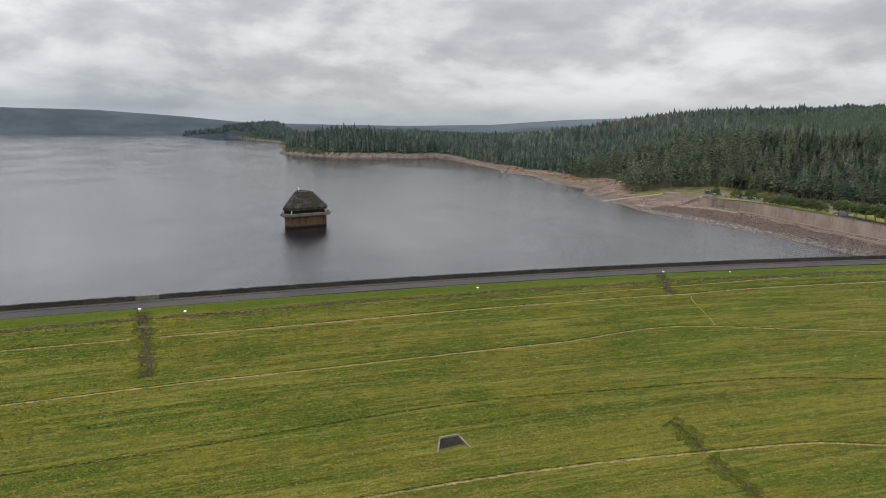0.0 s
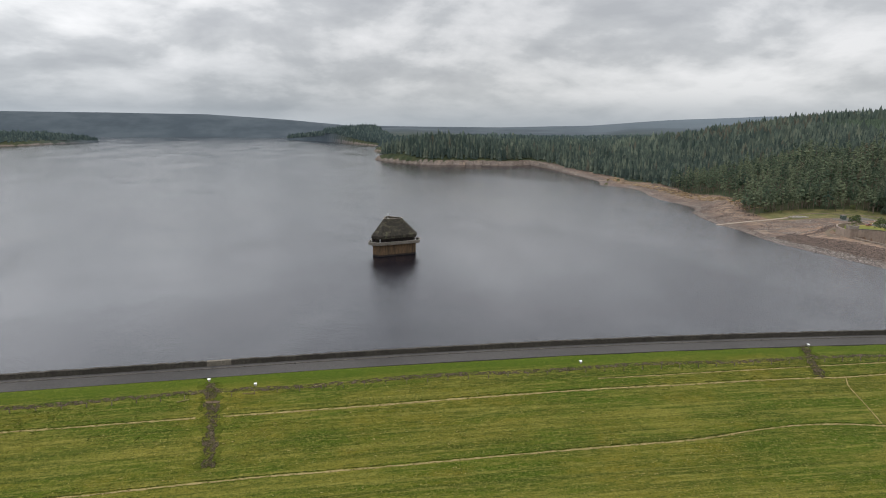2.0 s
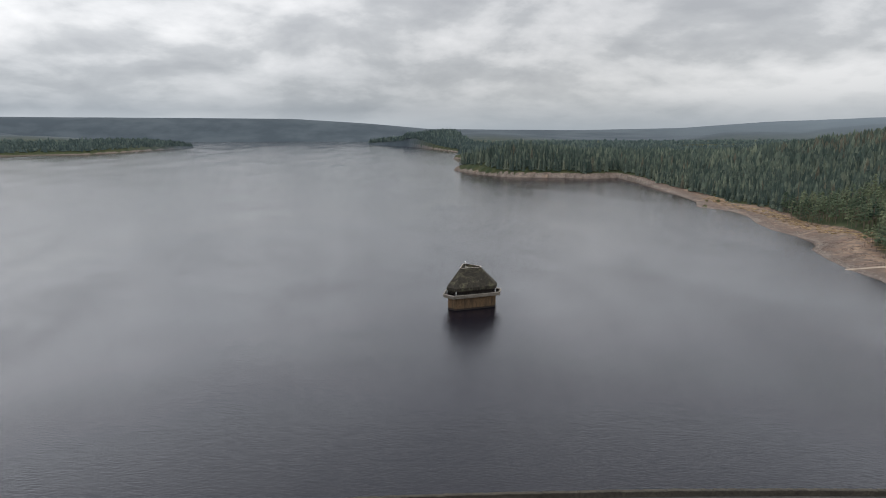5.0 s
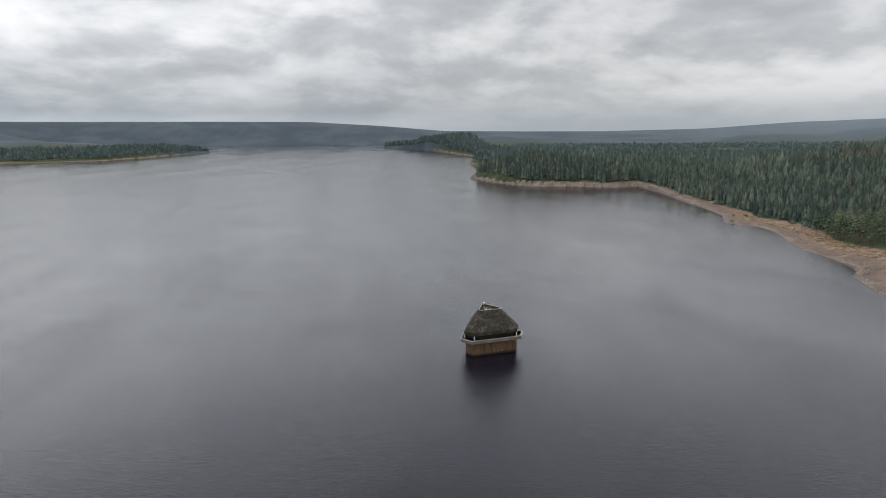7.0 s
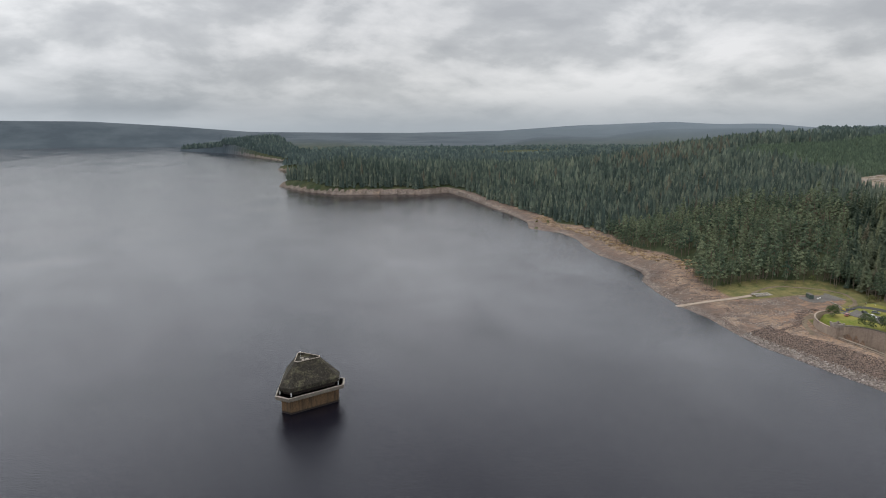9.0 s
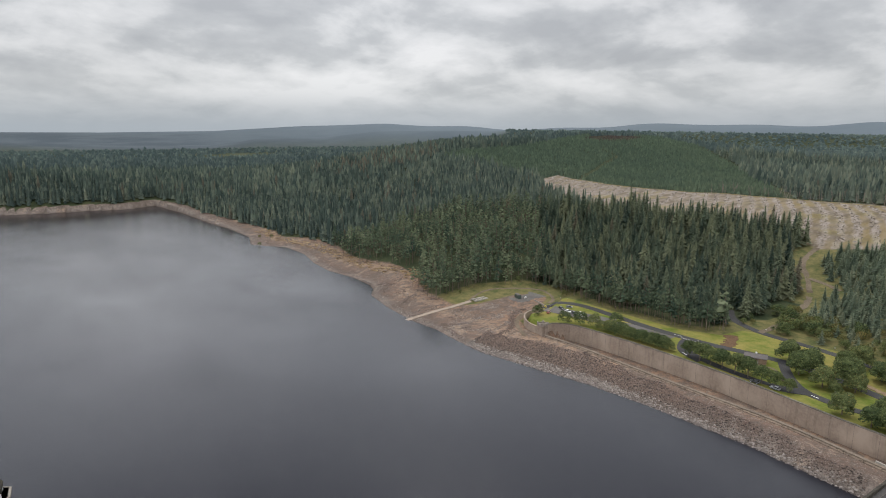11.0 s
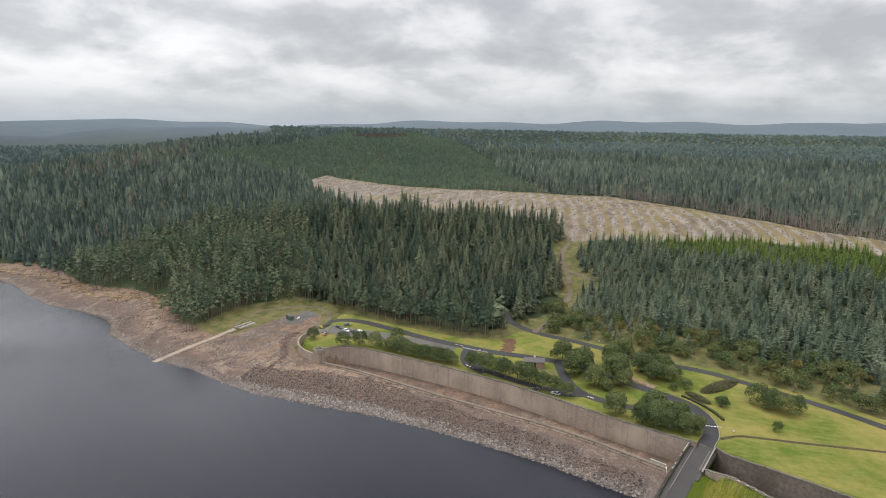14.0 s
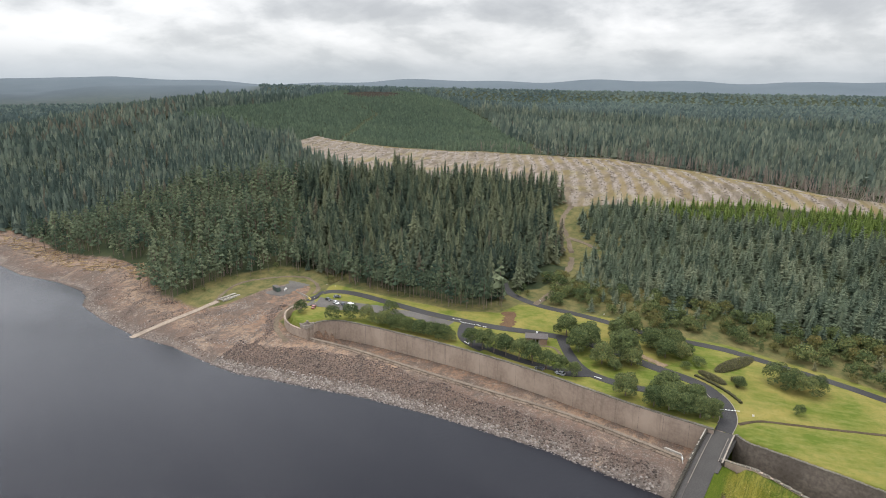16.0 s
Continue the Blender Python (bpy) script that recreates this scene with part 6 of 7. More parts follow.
def plant(key, x, y, h, wide=1.0, seed=0, group=""):
    root, used = TREE_KINDS[key]
    r = random.Random(seed * 7919 + int(x * 13 + y * 7))
    z = float(height(np.array(x), np.array(y))) - 0.05
    if outline_distance(np.array([float(x)]), np.array([float(y)]), WING_VERGE)[0] < 0:
        z = 9.5
    m = Matrix.Translation((x, y, z)) @ Matrix.Rotation(r.uniform(0, 6.283), 4, "Z")
    if used:
        ob = copy_thing(root, m)
    else:
        ob = root
        ob.matrix_basis = m
        TREE_KINDS[key][1] = True
    big = h * (1.0 if key[0] in ("pine", "heath") else 1.12)
    ob.scale = (big * wide, big * wide, big)
    if group:
        tagged(ob, group=group)
    return ob


WING_VERGE = np.concatenate([WING[:-1], (WING[:-1] + (7, -1))[::-1]])
HEATHER = leaf_material("heather", (0.060, 0.058, 0.028), (0.095, 0.090, 0.042), (0.13, 0.12, 0.06), (0.17, 0.12, 0.08))
GOLD = leaf_material("golden_scrub", (0.075, 0.085, 0.028), (0.135, 0.125, 0.042), (0.20, 0.165, 0.058), (0.22, 0.15, 0.06), own=True)
for k in range(3):
    tree_kind(("round", k), "broadleaf_tree", "round green broadleaf tree on the park lawn", 100 + k, 5600, 17, LEAF, 1.1, 0.10, small=0.5)
    tree_kind(("bush", k), "shrub", "dense green shrub growing along the wall verge", 120 + k, 2200, 10, LEAF, 1.4, 0.03, False, "shrub", small=0.55)
    tree_kind(("scrub", k), "scrub_bush", "yellow-green scrub bush beside the upper road", 140 + k, 640, 7, GOLD if k == 1 else LEAF, 1.3, 0.04, False, "shrub", small=0.8)
    tree_kind(("row", k), "parking_tree", "small green tree in the row behind the wall", 160 + k, 2800, 12, LEAF, 1.15, 0.20, small=0.52)
tree_kind(("heath", 0), "heather_clump", "low brown-green heather clump in the lawn", 180, 900, 9, HEATHER, 1.5, 0.02, False, "shrub")
for i, (x, y, h) in enumerate(((291, -1, 4.6), (289, -23, 5.2), (293, -31, 5.8), (295, -39, 5.6), (309, -46, 5.0), (293, -50, 4.8), (291.5, -57, 4.6), (291, -64, 4.9), (290.5, -71, 5.0), (290, -78, 4.8), (289, -85, 5.0))):
    plant(("bush", i % 3), x, y, h * 1.35, 0.95, i, "shrubs along the wall verge")
for i, y in enumerate(np.arange(-88, -44, 4.3)):
    plant(("bush", (i + 1) % 3), float(np.interp(y, [-88, -60, -40], [289.5, 292, 295])) + (1.6 if i % 2 else -0.4), float(y), 5.2 + 1.9 * ((i * 7) % 5) / 4, 1.0, i, "shrubs along the wall verge")
for i, (x, y, h) in enumerate(((287.5, -99, 6.4), (286, -105, 6.8), (285, -111, 6.2), (284, -117, 6.6), (282.5, -123.5, 7.0), (281, -130, 6.6), (278, -137, 6.3), (277, -143, 5.8), (276, -149, 4.8), (291, -106, 5.6), (289.5, -114, 5.8), (287, -128, 5.8))):
    plant(("row", i % 3), x, y, h * 1.3, 0.98, i, "tree row behind the wall")
for i, (x, y, h) in enumerate(((268, -171, 8.0), (318, -137, 9.5), (302, -146, 9.5), (308, -149, 10.5), (293, -158, 8.5), (301, -166, 12), (297, -170, 8), (289, -164, 4.5), (334, -165, 9.5), (320, -176, 8.5), (312, -183, 8.0), (326, -160, 8.0), (314, -190, 6.5), (328, -186, 7.0),
                               (263.5, -182, 7.2), (262.5, -187.5, 7.8), (262.5, -193, 7.5), (262.5, -198.5, 7.2), (265.5, -203, 6.4), (268.5, -189, 8.4), (269.5, -196, 7.8), (274, -186, 9.0),
                               (294, -212.5, 4.2))):
    plant(("round", i % 3), x, y, h * 1.08, 1.12, i, "trees on the park lawn")
for i, (x, y, h) in enumerate(((305, -226, 8.5), (300, -231, 7.5), (298, -237, 8.0), (301.5, -241, 7.0), (303, -233, 8.0))):
    plant(("bush", i % 3), x, y, h, 0.95, i, "dense shrubs on the open lawn")
for i, (x, y, h) in enumerate(((322, -180, 6.5), (317, -186, 6.0), (325, -187, 6.5), (330, -181, 6.0), (320, -192, 5.0))):
    plant(("bush", i % 3), x, y, h, 1.05, i, "dense shrubs between the park roads")
plant(("bush", 1), 279, -232.5, 4.0, 0.85, 5)
plant(("bush", 2), 309, -197, 4.0, 1.3, 6)
plant(("bush", 0), 304, -192, 3.2, 1.2, 8)
for i, (x, y, h) in enumerate(((298.4, -212.0, 2.6), (293.5, -211.8, 0.8))):
    plant(("heath", 0), x, y, h, 1.7, i, "heather clumps in the lawn")


def heather_bed(x0, y0, x1, y1, wide, high, seed):
    """A lens-shaped planted bed: a mound of small blades over dark soil."""
    r = np.random.RandomState(seed)
    l = math.hypot(x1 - x0, y1 - y0)
    t, cx_, cy_ = ((x1 - x0) / l, (y1 - y0) / l), (x0 + x1) / 2, (y0 + y1) / 2
    V, F = [], []
    for k in range(2600):
        u, w = r.uniform(-1, 1), r.uniform(-1, 1)
        q = u * u + w * w
        if q > 1:
            continue
        a, b = u * l / 2, w * wide / 2
        x, y = cx_ + t[0] * a - t[1] * b, cy_ + t[1] * a + t[0] * b
        z = float(height(np.array(x), np.array(y))) + high * (1 - q) ** 0.5 * r.uniform(0.75, 1.1) + 0.05
        s, g, k0 = r.uniform(0.25, 0.5), r.uniform(0, 6.283), len(V)
        for j in range(3):
            V.append((x + s * math.cos(g + 2.1 * j), y + s * math.sin(g + 2.1 * j), z + r.uniform(-0.25, 0.25)))
        F.append((k0, k0 + 1, k0 + 2))
    ob = mesh_object("heather_bed", V, F, HEATHER, attrs={"tint": np.clip(r.normal(0.4, 0.2, len(F)), 0, 0.95).repeat(3)})
    return tagged(ob, "low olive-brown heather bed cut into the lawn", "flower bed", group="heather beds in the lawn")


heather_bed(303.6, -197.4, 294.0, -207.8, 5.0, 1.0, 1)
heather_bed(305, -204.0, 328, -219.2, 7.5, 1.2, 2)
prng = random.Random(8)
scrub_line = resample([(366, -110), (362, -130), (356, -158), (347, -180), (344, -208), (338, -228), (329, -255), (314, -285)], 1.0)
for i in range(400):
    p = scrub_line[prng.randrange(len(scrub_line))]
    x, y = p[0] + prng.uniform(-8, 36), p[1] + prng.uniform(-6, 6)
    if i >= 400 or prng.random() < 0.42 or near_line(np.array([(x, y)]), UPPER, 5.5)[0]:
        continue
    plant(("scrub", prng.choice((0, 1, 2, 2))), x, y, prng.uniform(2.2, 7.5), prng.uniform(0.85, 1.2), i, "scrub along the upper road")
for i, (x, y, h) in enumerate(((362, -100, 3.5), (366, -104, 3.0), (372, -100, 4.0), (378, -126, 4), (384, -130, 5), (296, 84, 3.0), (302, 76, 2.4), (344, 14, 4.5), (350, 60, 3.5), (306, 372, 4.0), (326, 408, 3.2), (332, 392, 3.6), (318, 100, 2.6))):
    plant(("scrub", i % 3), x, y, h, 1.0, i, "bushes at the wood's edge")

# pines standing singly along the edge of the wood
for k in range(4):
    root = empty("pine_tree", 0, 0, -200)
    v, f, m = clump_pine(200 + k, 12, 14, 0.15, bare=0.34 + 0.05 * k)
    for nm, mt, sel in (("crown", PINE, m == 0), ("trunk", BARK, m == 1)):
        used_v = np.unique(f[sel])
        remap = np.zeros(len(v), int)
        remap[used_v] = np.arange(len(used_v))
        o = mesh_object(nm, v[used_v], remap[f[sel]], mt, attrs={"tint": np.full(len(used_v), 0.25 + 0.15 * k)})
        o.parent = root
    tagged(root, "tall bare-stemmed pine at the edge of the wood", "tree")
    TREE_KINDS[("pine", k)] = [root, False]
edge_line = resample([(300, 84), (312, 80), (336, 78), (352, 66), (358, 40), (350, 20), (343, 4), (338, -20), (334, -50), (332, -76), (338, -96)], 3.6)
for i, p in enumerate(edge_line):
    for q in range(2):
        plant(("pine", prng.randrange(4)), p[0] + 2.5 + q * 4.0 + prng.uniform(-1.5, 1.5), p[1] + prng.uniform(-1.5, 1.5) + (2 if p[1] > 60 else 0), prng.uniform(12, 18), prng.uniform(0.8, 1.1), i, "pines at the edge of the wood")

# ---- cars ----
GLASS = Nodes("car_glass", 0.08, 0.6).done((0.015, 0.018, 0.02))
TYRE = two_tone("tyre", (0.015, 0.015, 0.015), (0.03, 0.03, 0.03), 20.0, 0.8, 0.3, 0.2, 0.005)
RIM = Nodes("alloy", 0.35, 0.5).done((0.45, 0.45, 0.46))
LAMP = Nodes("lamp_glass", 0.15, 0.6).done((0.75, 0.75, 0.72))
REAR = Nodes("rear_lamp", 0.2, 0.6).done((0.30, 0.02, 0.015))


def paint(name, colour):
    m = Nodes(name, 0.28, 0.5)
    m.bsdf.inputs["Coat Weight"].default_value = 0.5
    return m.done(m.mix(m.ramp(m.noise(3.0, 3.0), (0.4, 0.0), (0.7, 0.12)), colour, (0.16, 0.14, 0.12)))


def car(x, y, turn, colour, label, van=False):
    z = float(height(np.array(x), np.array(y))) + 0.18
    c = empty("van" if van else "car", x, y, z, turn)
    L, W = (5.3, 2.0) if van else (4.3, 1.78)
    body = paint("car_paint", colour)
    prof = ([(-L / 2, 0.45), (-L / 2, 1.0), (-L / 2 + 0.1, 2.2), (L / 2 - 1.5, 2.25), (L / 2 - 0.75, 1.25), (L / 2 - 0.1, 1.1), (L / 2, 0.45)] if van
            else [(-L / 2, 0.35), (-L / 2 + 0.02, 0.82), (-L / 2 + 0.15, 0.95), (L / 2 - 1.2, 0.93), (L / 2 - 0.12, 0.78), (L / 2, 0.35)])
    bm = bmesh.new()
    loft(bm, [[(px_, s * W / 2 * k, pz) for px_, pz in prof] for s, k in ((-1, 1.0), (1, 1.0))])
    part("body", bm, body, c, bevel=0.06)
    if van:
        for s in (-1, 1):
            bm = bmesh.new()
            box(bm, L / 2 - 2.2, L / 2 - 1.45, s * (W / 2) - 0.02, s * (W / 2) + 0.02, 1.3, 1.95)
            part("window", bm, GLASS, c)
        bm = bmesh.new()
        loft(bm, [[(L / 2 - 1.42, -0.9, 2.15), (L / 2 - 1.42, 0.9, 2.15), (L / 2 - 1.38, 0.9, 2.2), (L / 2 - 1.38, -0.9, 2.2)], [(L / 2 - 0.8, -0.9, 1.3), (L / 2 - 0.8, 0.9, 1.3), (L / 2 - 0.72, 0.9, 1.33), (L / 2 - 0.72, -0.9, 1.33)]])
        part("windscreen", bm, GLASS, c)
    else:
        bm = bmesh.new()
        loft(bm, [[(-1.75, -0.8, 0.93), (1.05, -0.8, 0.92), (1.05, 0.8, 0.92), (-1.75, 0.8, 0.93)], [(-1.35, -0.66, 1.40), (0.3, -0.66, 1.42), (0.3, 0.66, 1.42), (-1.35, 0.66, 1.40)]])
        part("windows", bm, GLASS, c)
        bm = bmesh.new()
        box(bm, -1.38, 0.34, -0.68, 0.68, 1.405, 1.47)
        part("roof", bm, body, c, bevel=0.025)
    for wx in (-L * 0.31, L * 0.31):
        for s in (-1, 1):
            bm = bmesh.new()
            loft(bm, [[(wx + 0.33 * math.cos(a), s * (W / 2 - 0.2 + o), 0.33 + 0.33 * math.sin(a)) for a in np.arange(0, 6.28, 0.5236)] for o in (0.0, 0.22)])
            w_ = part("wheel", bm, TYRE, c)
            bm = bmesh.new()
            loft(bm, [[(wx + 0.2 * math.cos(a), s * (W / 2 + o), 0.33 + 0.2 * math.sin(a)) for a in np.arange(0, 6.28, 0.7854)] for o in (0.0, 0.035)])
            part("rim", bm, RIM, w_)
    for s in (-1, 1):
        bm = bmesh.new()
        box(bm, L / 2 - 0.1, L / 2 + 0.02, s * W * 0.36 - 0.18, s * W * 0.36 + 0.18, 0.58, 0.74)
        part("headlight", bm, LAMP, c)
        bm = bmesh.new()
        box(bm, -L / 2 - 0.03, -L / 2 + 0.08, s * W * 0.40 - 0.1, s * W * 0.40 + 0.1, 0.6, 0.85)
        part("tail_light", bm, REAR, c)
    return tagged(c, label, "van" if van else "car", group="parked vehicles")


SILVER, BLACK, WHITE_P, BLUE = (0.30, 0.31, 0.32), (0.02, 0.022, 0.024), (0.75, 0.75, 0.74), (0.03, 0.04, 0.06)
car(318.5, -6.5, -60, (0.13, 0.14, 0.15), "dark grey hatchback parked by the road")
car(312.5, -4.5, -110, BLACK, "black car parked on the gravel")
car(309.5, -11.5, -115, WHITE_P, "white car parked on the gravel")
car(309.0, -16.5, -120, BLUE, "dark blue car parked on the gravel")
car(308.5, -22.0, -115, WHITE_P, "white van parked on the gravel", True)
car(280.5, -114, 80, BLACK, "black car parked under the trees")
car(279.5, -120, 70, BLACK, "black car parked beneath the tree row")
car(276.5, -134.5, 85, BLACK, "black car parked near the wall")
car(275.5, -143.5, 75, SILVER, "pale silver car parked near the wall")
car(299, -4.0, 20, (0.35, 0.10, 0.08), "faded red car half hidden by shrubs")

# ---- the shelter on the lawn ----
SLATE = two_tone("slate", (0.075, 0.065, 0.062), (0.13, 0.115, 0.11), 2.5, 0.7, 0.35, 0.4, 0.03)
BRICK = two_tone("red_stone", (0.20, 0.13, 0.09), (0.34, 0.24, 0.17), 2.0, 0.92, 0.2, 0.5, 0.04)
TIMBER = two_tone("timber", (0.14, 0.085, 0.05), (0.24, 0.16, 0.10), 3.0, 0.85, 0.25, 0.4, 0.02)
sh = empty("picnic_shelter", 304.6, -125.6, float(height(np.array(304.6), np.array(-125.6))), -75)
for x0, x1, y0, y1, nm in ((-5, 5, 2.6, 3.0, "back_wall"), (-5, -4.6, -3, 2.6, "side_wall"), (4.6, 5, -3, 2.6, "side_wall"), (-4.6, -1.8, -3, -2.6, "front_wall"), (1.2, 4.6, -3, -2.6, "front_wall")):
    bm = bmesh.new()
    box(bm, x0, x1, y0, y1, -0.3, 3.1)
    part(nm, bm, BRICK, sh)
for s in (-1, 1):
    bm = bmesh.new()
    loft(bm, [[(x, s * 3.35, 2.98), (x, 0, 4.55), (x, 0, 4.72), (x, s * 3.35, 3.15)] for x in (-5.3, 5.3)])
    part("roof_slope", bm, SLATE, sh)
bm = bmesh.new()
box(bm, -5.35, 5.35, -0.14, 0.14, 4.66, 4.82)
part("ridge", bm, STONE, sh)
bm = bmesh.new()
box(bm, -0.3, 0.5, -0.35, 0.35, 4.6, 5.25)
part("roof_vent", bm, WHITE, sh, "small pale roof vent", bevel=0.05)
for x in (-1.8, -0.3, 1.2):
    bm = bmesh.new()
    box(bm, x - 0.16, x + 0.16, -3.1, -2.75, -0.2, 3.02)
    part("post", bm, PALE_CONCRETE, sh, "pale square post")
tagged(sh, "stone picnic shelter with a dark slate roof on the lawn", "shelter")


def picnic_table(x, y, turn):
    t = empty("picnic_table", x, y, float(height(np.array(x), np.array(y))) + 0.05, turn)
    for y0, z0, w in ((0, 0.72, 0.75), (-0.7, 0.42, 0.28), (0.7, 0.42, 0.28)):
        bm = bmesh.new()
        box(bm, -0.9, 0.9, y0 - w / 2, y0 + w / 2, z0, z0 + 0.06)
        part("tabletop" if y0 == 0 else "bench", bm, TIMBER, t)
    for x0 in (-0.6, 0.6):
        bm = bmesh.new()
        box(bm, x0 - 0.05, x0 + 0.05, -0.8, 0.8, 0.34, 0.42)
        box(bm, x0 - 0.05, x0 + 0.05, -0.4, -0.3, -0.1, 0.72)
        box(bm, x0 - 0.05, x0 + 0.05, 0.3, 0.4, -0.1, 0.72)
        part("leg_frame", bm, TIMBER, t)
    return tagged(t, "brown timber picnic table on the shelter lawn", "picnic table", group="picnic tables")


for x, y, tn in ((299, -117, 20), (297.5, -121, 70), (296, -126, 40)):
    picnic_table(x, y, tn)

# ---- hut, boat, jetty, turret, small things ----
GREEN = paint("green_steel", (0.06, 0.09, 0.075))
hz = float(height(np.array(319.0), np.array(36.0))) + 0.1
hut = empty("container_hut", 319, 36, hz, 62)
bm = bmesh.new()
box(bm, -3, 3, -1.2, 1.2, 0, 2.5)
part("body", bm, GREEN, hut, bevel=0.05)
for x in np.arange(-2.7, 2.8, 0.45):
    for s in (-1, 1):
        bm = bmesh.new()
        box(bm, x - 0.08, x + 0.08, s * 1.2 - 0.05, s * 1.2 + 0.05, 0.15, 2.35)
        part("rib", bm, GREEN, hut)
bm = bmesh.new()
box(bm, -3.05, 3.05, -1.25, 1.25, 2.48, 2.62)
part("roof", bm, SLATE, hut, bevel=0.03)
bm = bmesh.new()
box(bm, -1.0, 0.0, -1.28, -1.2, 0.1, 2.1)
part("door", bm, SLATE, hut)
tagged(hut, "dark green steel container hut on the gravel yard", "hut")


def boat(x, y, turn, material, label, length=4.2):
    b = empty("rowing_boat", x, y, float(height(np.array(x), np.array(y))) + 0.12, turn)
    bm = bmesh.new()
    rings = []
    for u in np.linspace(-1, 1, 7):
        w, h = 0.75 * math.sqrt(max(1 - abs(u) ** 2.4, 0.02)), 0.55 + 0.18 * u * u
        rings.append([(u * length / 2, -w, h), (u * length / 2, -w * 0.55, 0.05), (u * length / 2, w * 0.55, 0.05), (u * length / 2, w, h), (u * length / 2, w * 0.8, h - 0.12), (u * length / 2, -w * 0.8, h - 0.12)])
    loft(bm, rings)
    part("hull", bm, material, b)
    for u in (-0.35, 0.25):
        bm = bmesh.new()
        box(bm, u * length / 2 - 0.14, u * length / 2 + 0.14, -0.66, 0.66, 0.5, 0.6)
        part("thwart", bm, TIMBER, b)
    return tagged(b, label, "boat")


boat(321.5, 31.5, 20, WHITE, "small white boat beside the green hut")
boat(304.5, 10.5, 70, paint("red_paint", (0.45, 0.05, 0.04)), "small red boat beside the curved wall", 3.4)

jet = empty("jetty_frame", 299.5, 54.6, float(height(np.array(299.5), np.array(54.6))) + 0.1, -8)
for y in (-2.1, 2.1):
    bm = bmesh.new()
    box(bm, -6, 6, y - 0.35, y + 0.35, -0.2, 0.75)
    part("float", bm, PALE_CONCRETE, jet, bevel=0.05)
for x in np.arange(-5.5, 5.6, 2.2):
    bm = bmesh.new()
    box(bm, x - 0.25, x + 0.25, -1.75, 1.75, 0.2, 0.62)
    part("crossbeam", bm, PALE_CONCRETE, jet)
tagged(jet, "pale pontoon frame stranded at the top of the slipway", "jetty")
slip = [(243, 71.5), (246, 70), (262, 66.5), (277, 61.5), (284, 59.5), (293, 57)]
tagged(ribbon("slipway", slip, 3.6, two_tone("slip_concrete", (0.22, 0.175, 0.135), (0.36, 0.295, 0.235), 1.0, 0.9, 0.2, 0.3, 0.03, 0.12), 0.35, 0.9, 3.0), "pale concrete slipway running into the water", "slipway", kind="structure")

EARTH_DARK = two_tone("dark_bank", (0.07, 0.055, 0.042), (0.16, 0.125, 0.095), 1.4, 0.95, 0.15, 0.8, 0.2)
tz = 11.2
tur = empty("wall_turret", 272.6, -18.2, 0, -12)
bm = bmesh.new()
loft(bm, [[(-2.3, -2.0, z), (2.3, -2.0, z), (2.3, 2.0, z), (-2.3, 2.0, z)] for z in (-3, tz)])
part("shaft", bm, WALL, tur)
for x0, x1, y0, y1 in ((-2.5, 2.5, -2.2, -1.7), (-2.5, 2.5, 1.7, 2.2), (-2.5, -2.0, -1.7, 1.7), (2.0, 2.5, -1.7, 1.7)):
    bm = bmesh.new()
    box(bm, x0, x1, y0, y1, tz - 0.2, tz + 1.2)
    part("parapet", bm, CONCRETE, tur, bevel=0.04)
for x, y in ((-2.2, -1.95), (2.2, -1.95), (2.2, 1.95), (-2.2, 1.95)):
    bm = bmesh.new()
    box(bm, x - 0.45, x + 0.45, y - 0.4, y + 0.4, tz + 1.2, tz + 1.75)
    part("merlon", bm, CONCRETE, tur, bevel=0.04)
for x in (-2.0, 0, 2.0):
    bm = bmesh.new()
    box(bm, x - 0.3, x + 0.3, -2.35, -1.98, -3, tz - 0.2)
    part("pilaster", bm, WALL, tur)
tagged(tur, "square concrete turret at the end of the wall", "turret")
BAY = rounded([(271, -16), (273, -8), (278, -1), (284, 4), (291, 7), (299, 6.5), (304, 4)], 2)
tagged(sweep("bay_wall", resample(BAY, 1.5), [(0.3, 1), (0.3, 9.7), (0.4, 9.75), (0.4, 10.0), (-0.5, 10.0), (-0.5, 9.75), (-0.4, 9.7), (-0.4, 1)], WALL), "curved low concrete wall round the lawn's end", "wall", kind="structure")
tagged(ribbon("bay_path", [(264, -12), (270, -3), (276.5, 4), (282.5, 8.6), (291, 13), (300, 13.5), (306, 10)], 2.6, TRACK_SOIL, 0.12, 0.3, 2.0, edge=0.3), "pale path curving below the wall", "path", kind="structure")


def sign(x, y, turn, h, colour, label, w=0.7):
    s_ = empty("sign_post", x, y, float(height(np.array(x), np.array(y))) + 0.1, turn)
    bm = bmesh.new()
    box(bm, -0.05, 0.05, -0.05, 0.05, -0.3, h)
    part("post", bm, TIMBER, s_)
    bm = bmesh.new()
    box(bm, -w / 2, w / 2, -0.1, -0.05, h - 0.7, h)
    part("board", bm, colour, s_)
    return tagged(s_, label, "sign", group="small signs")


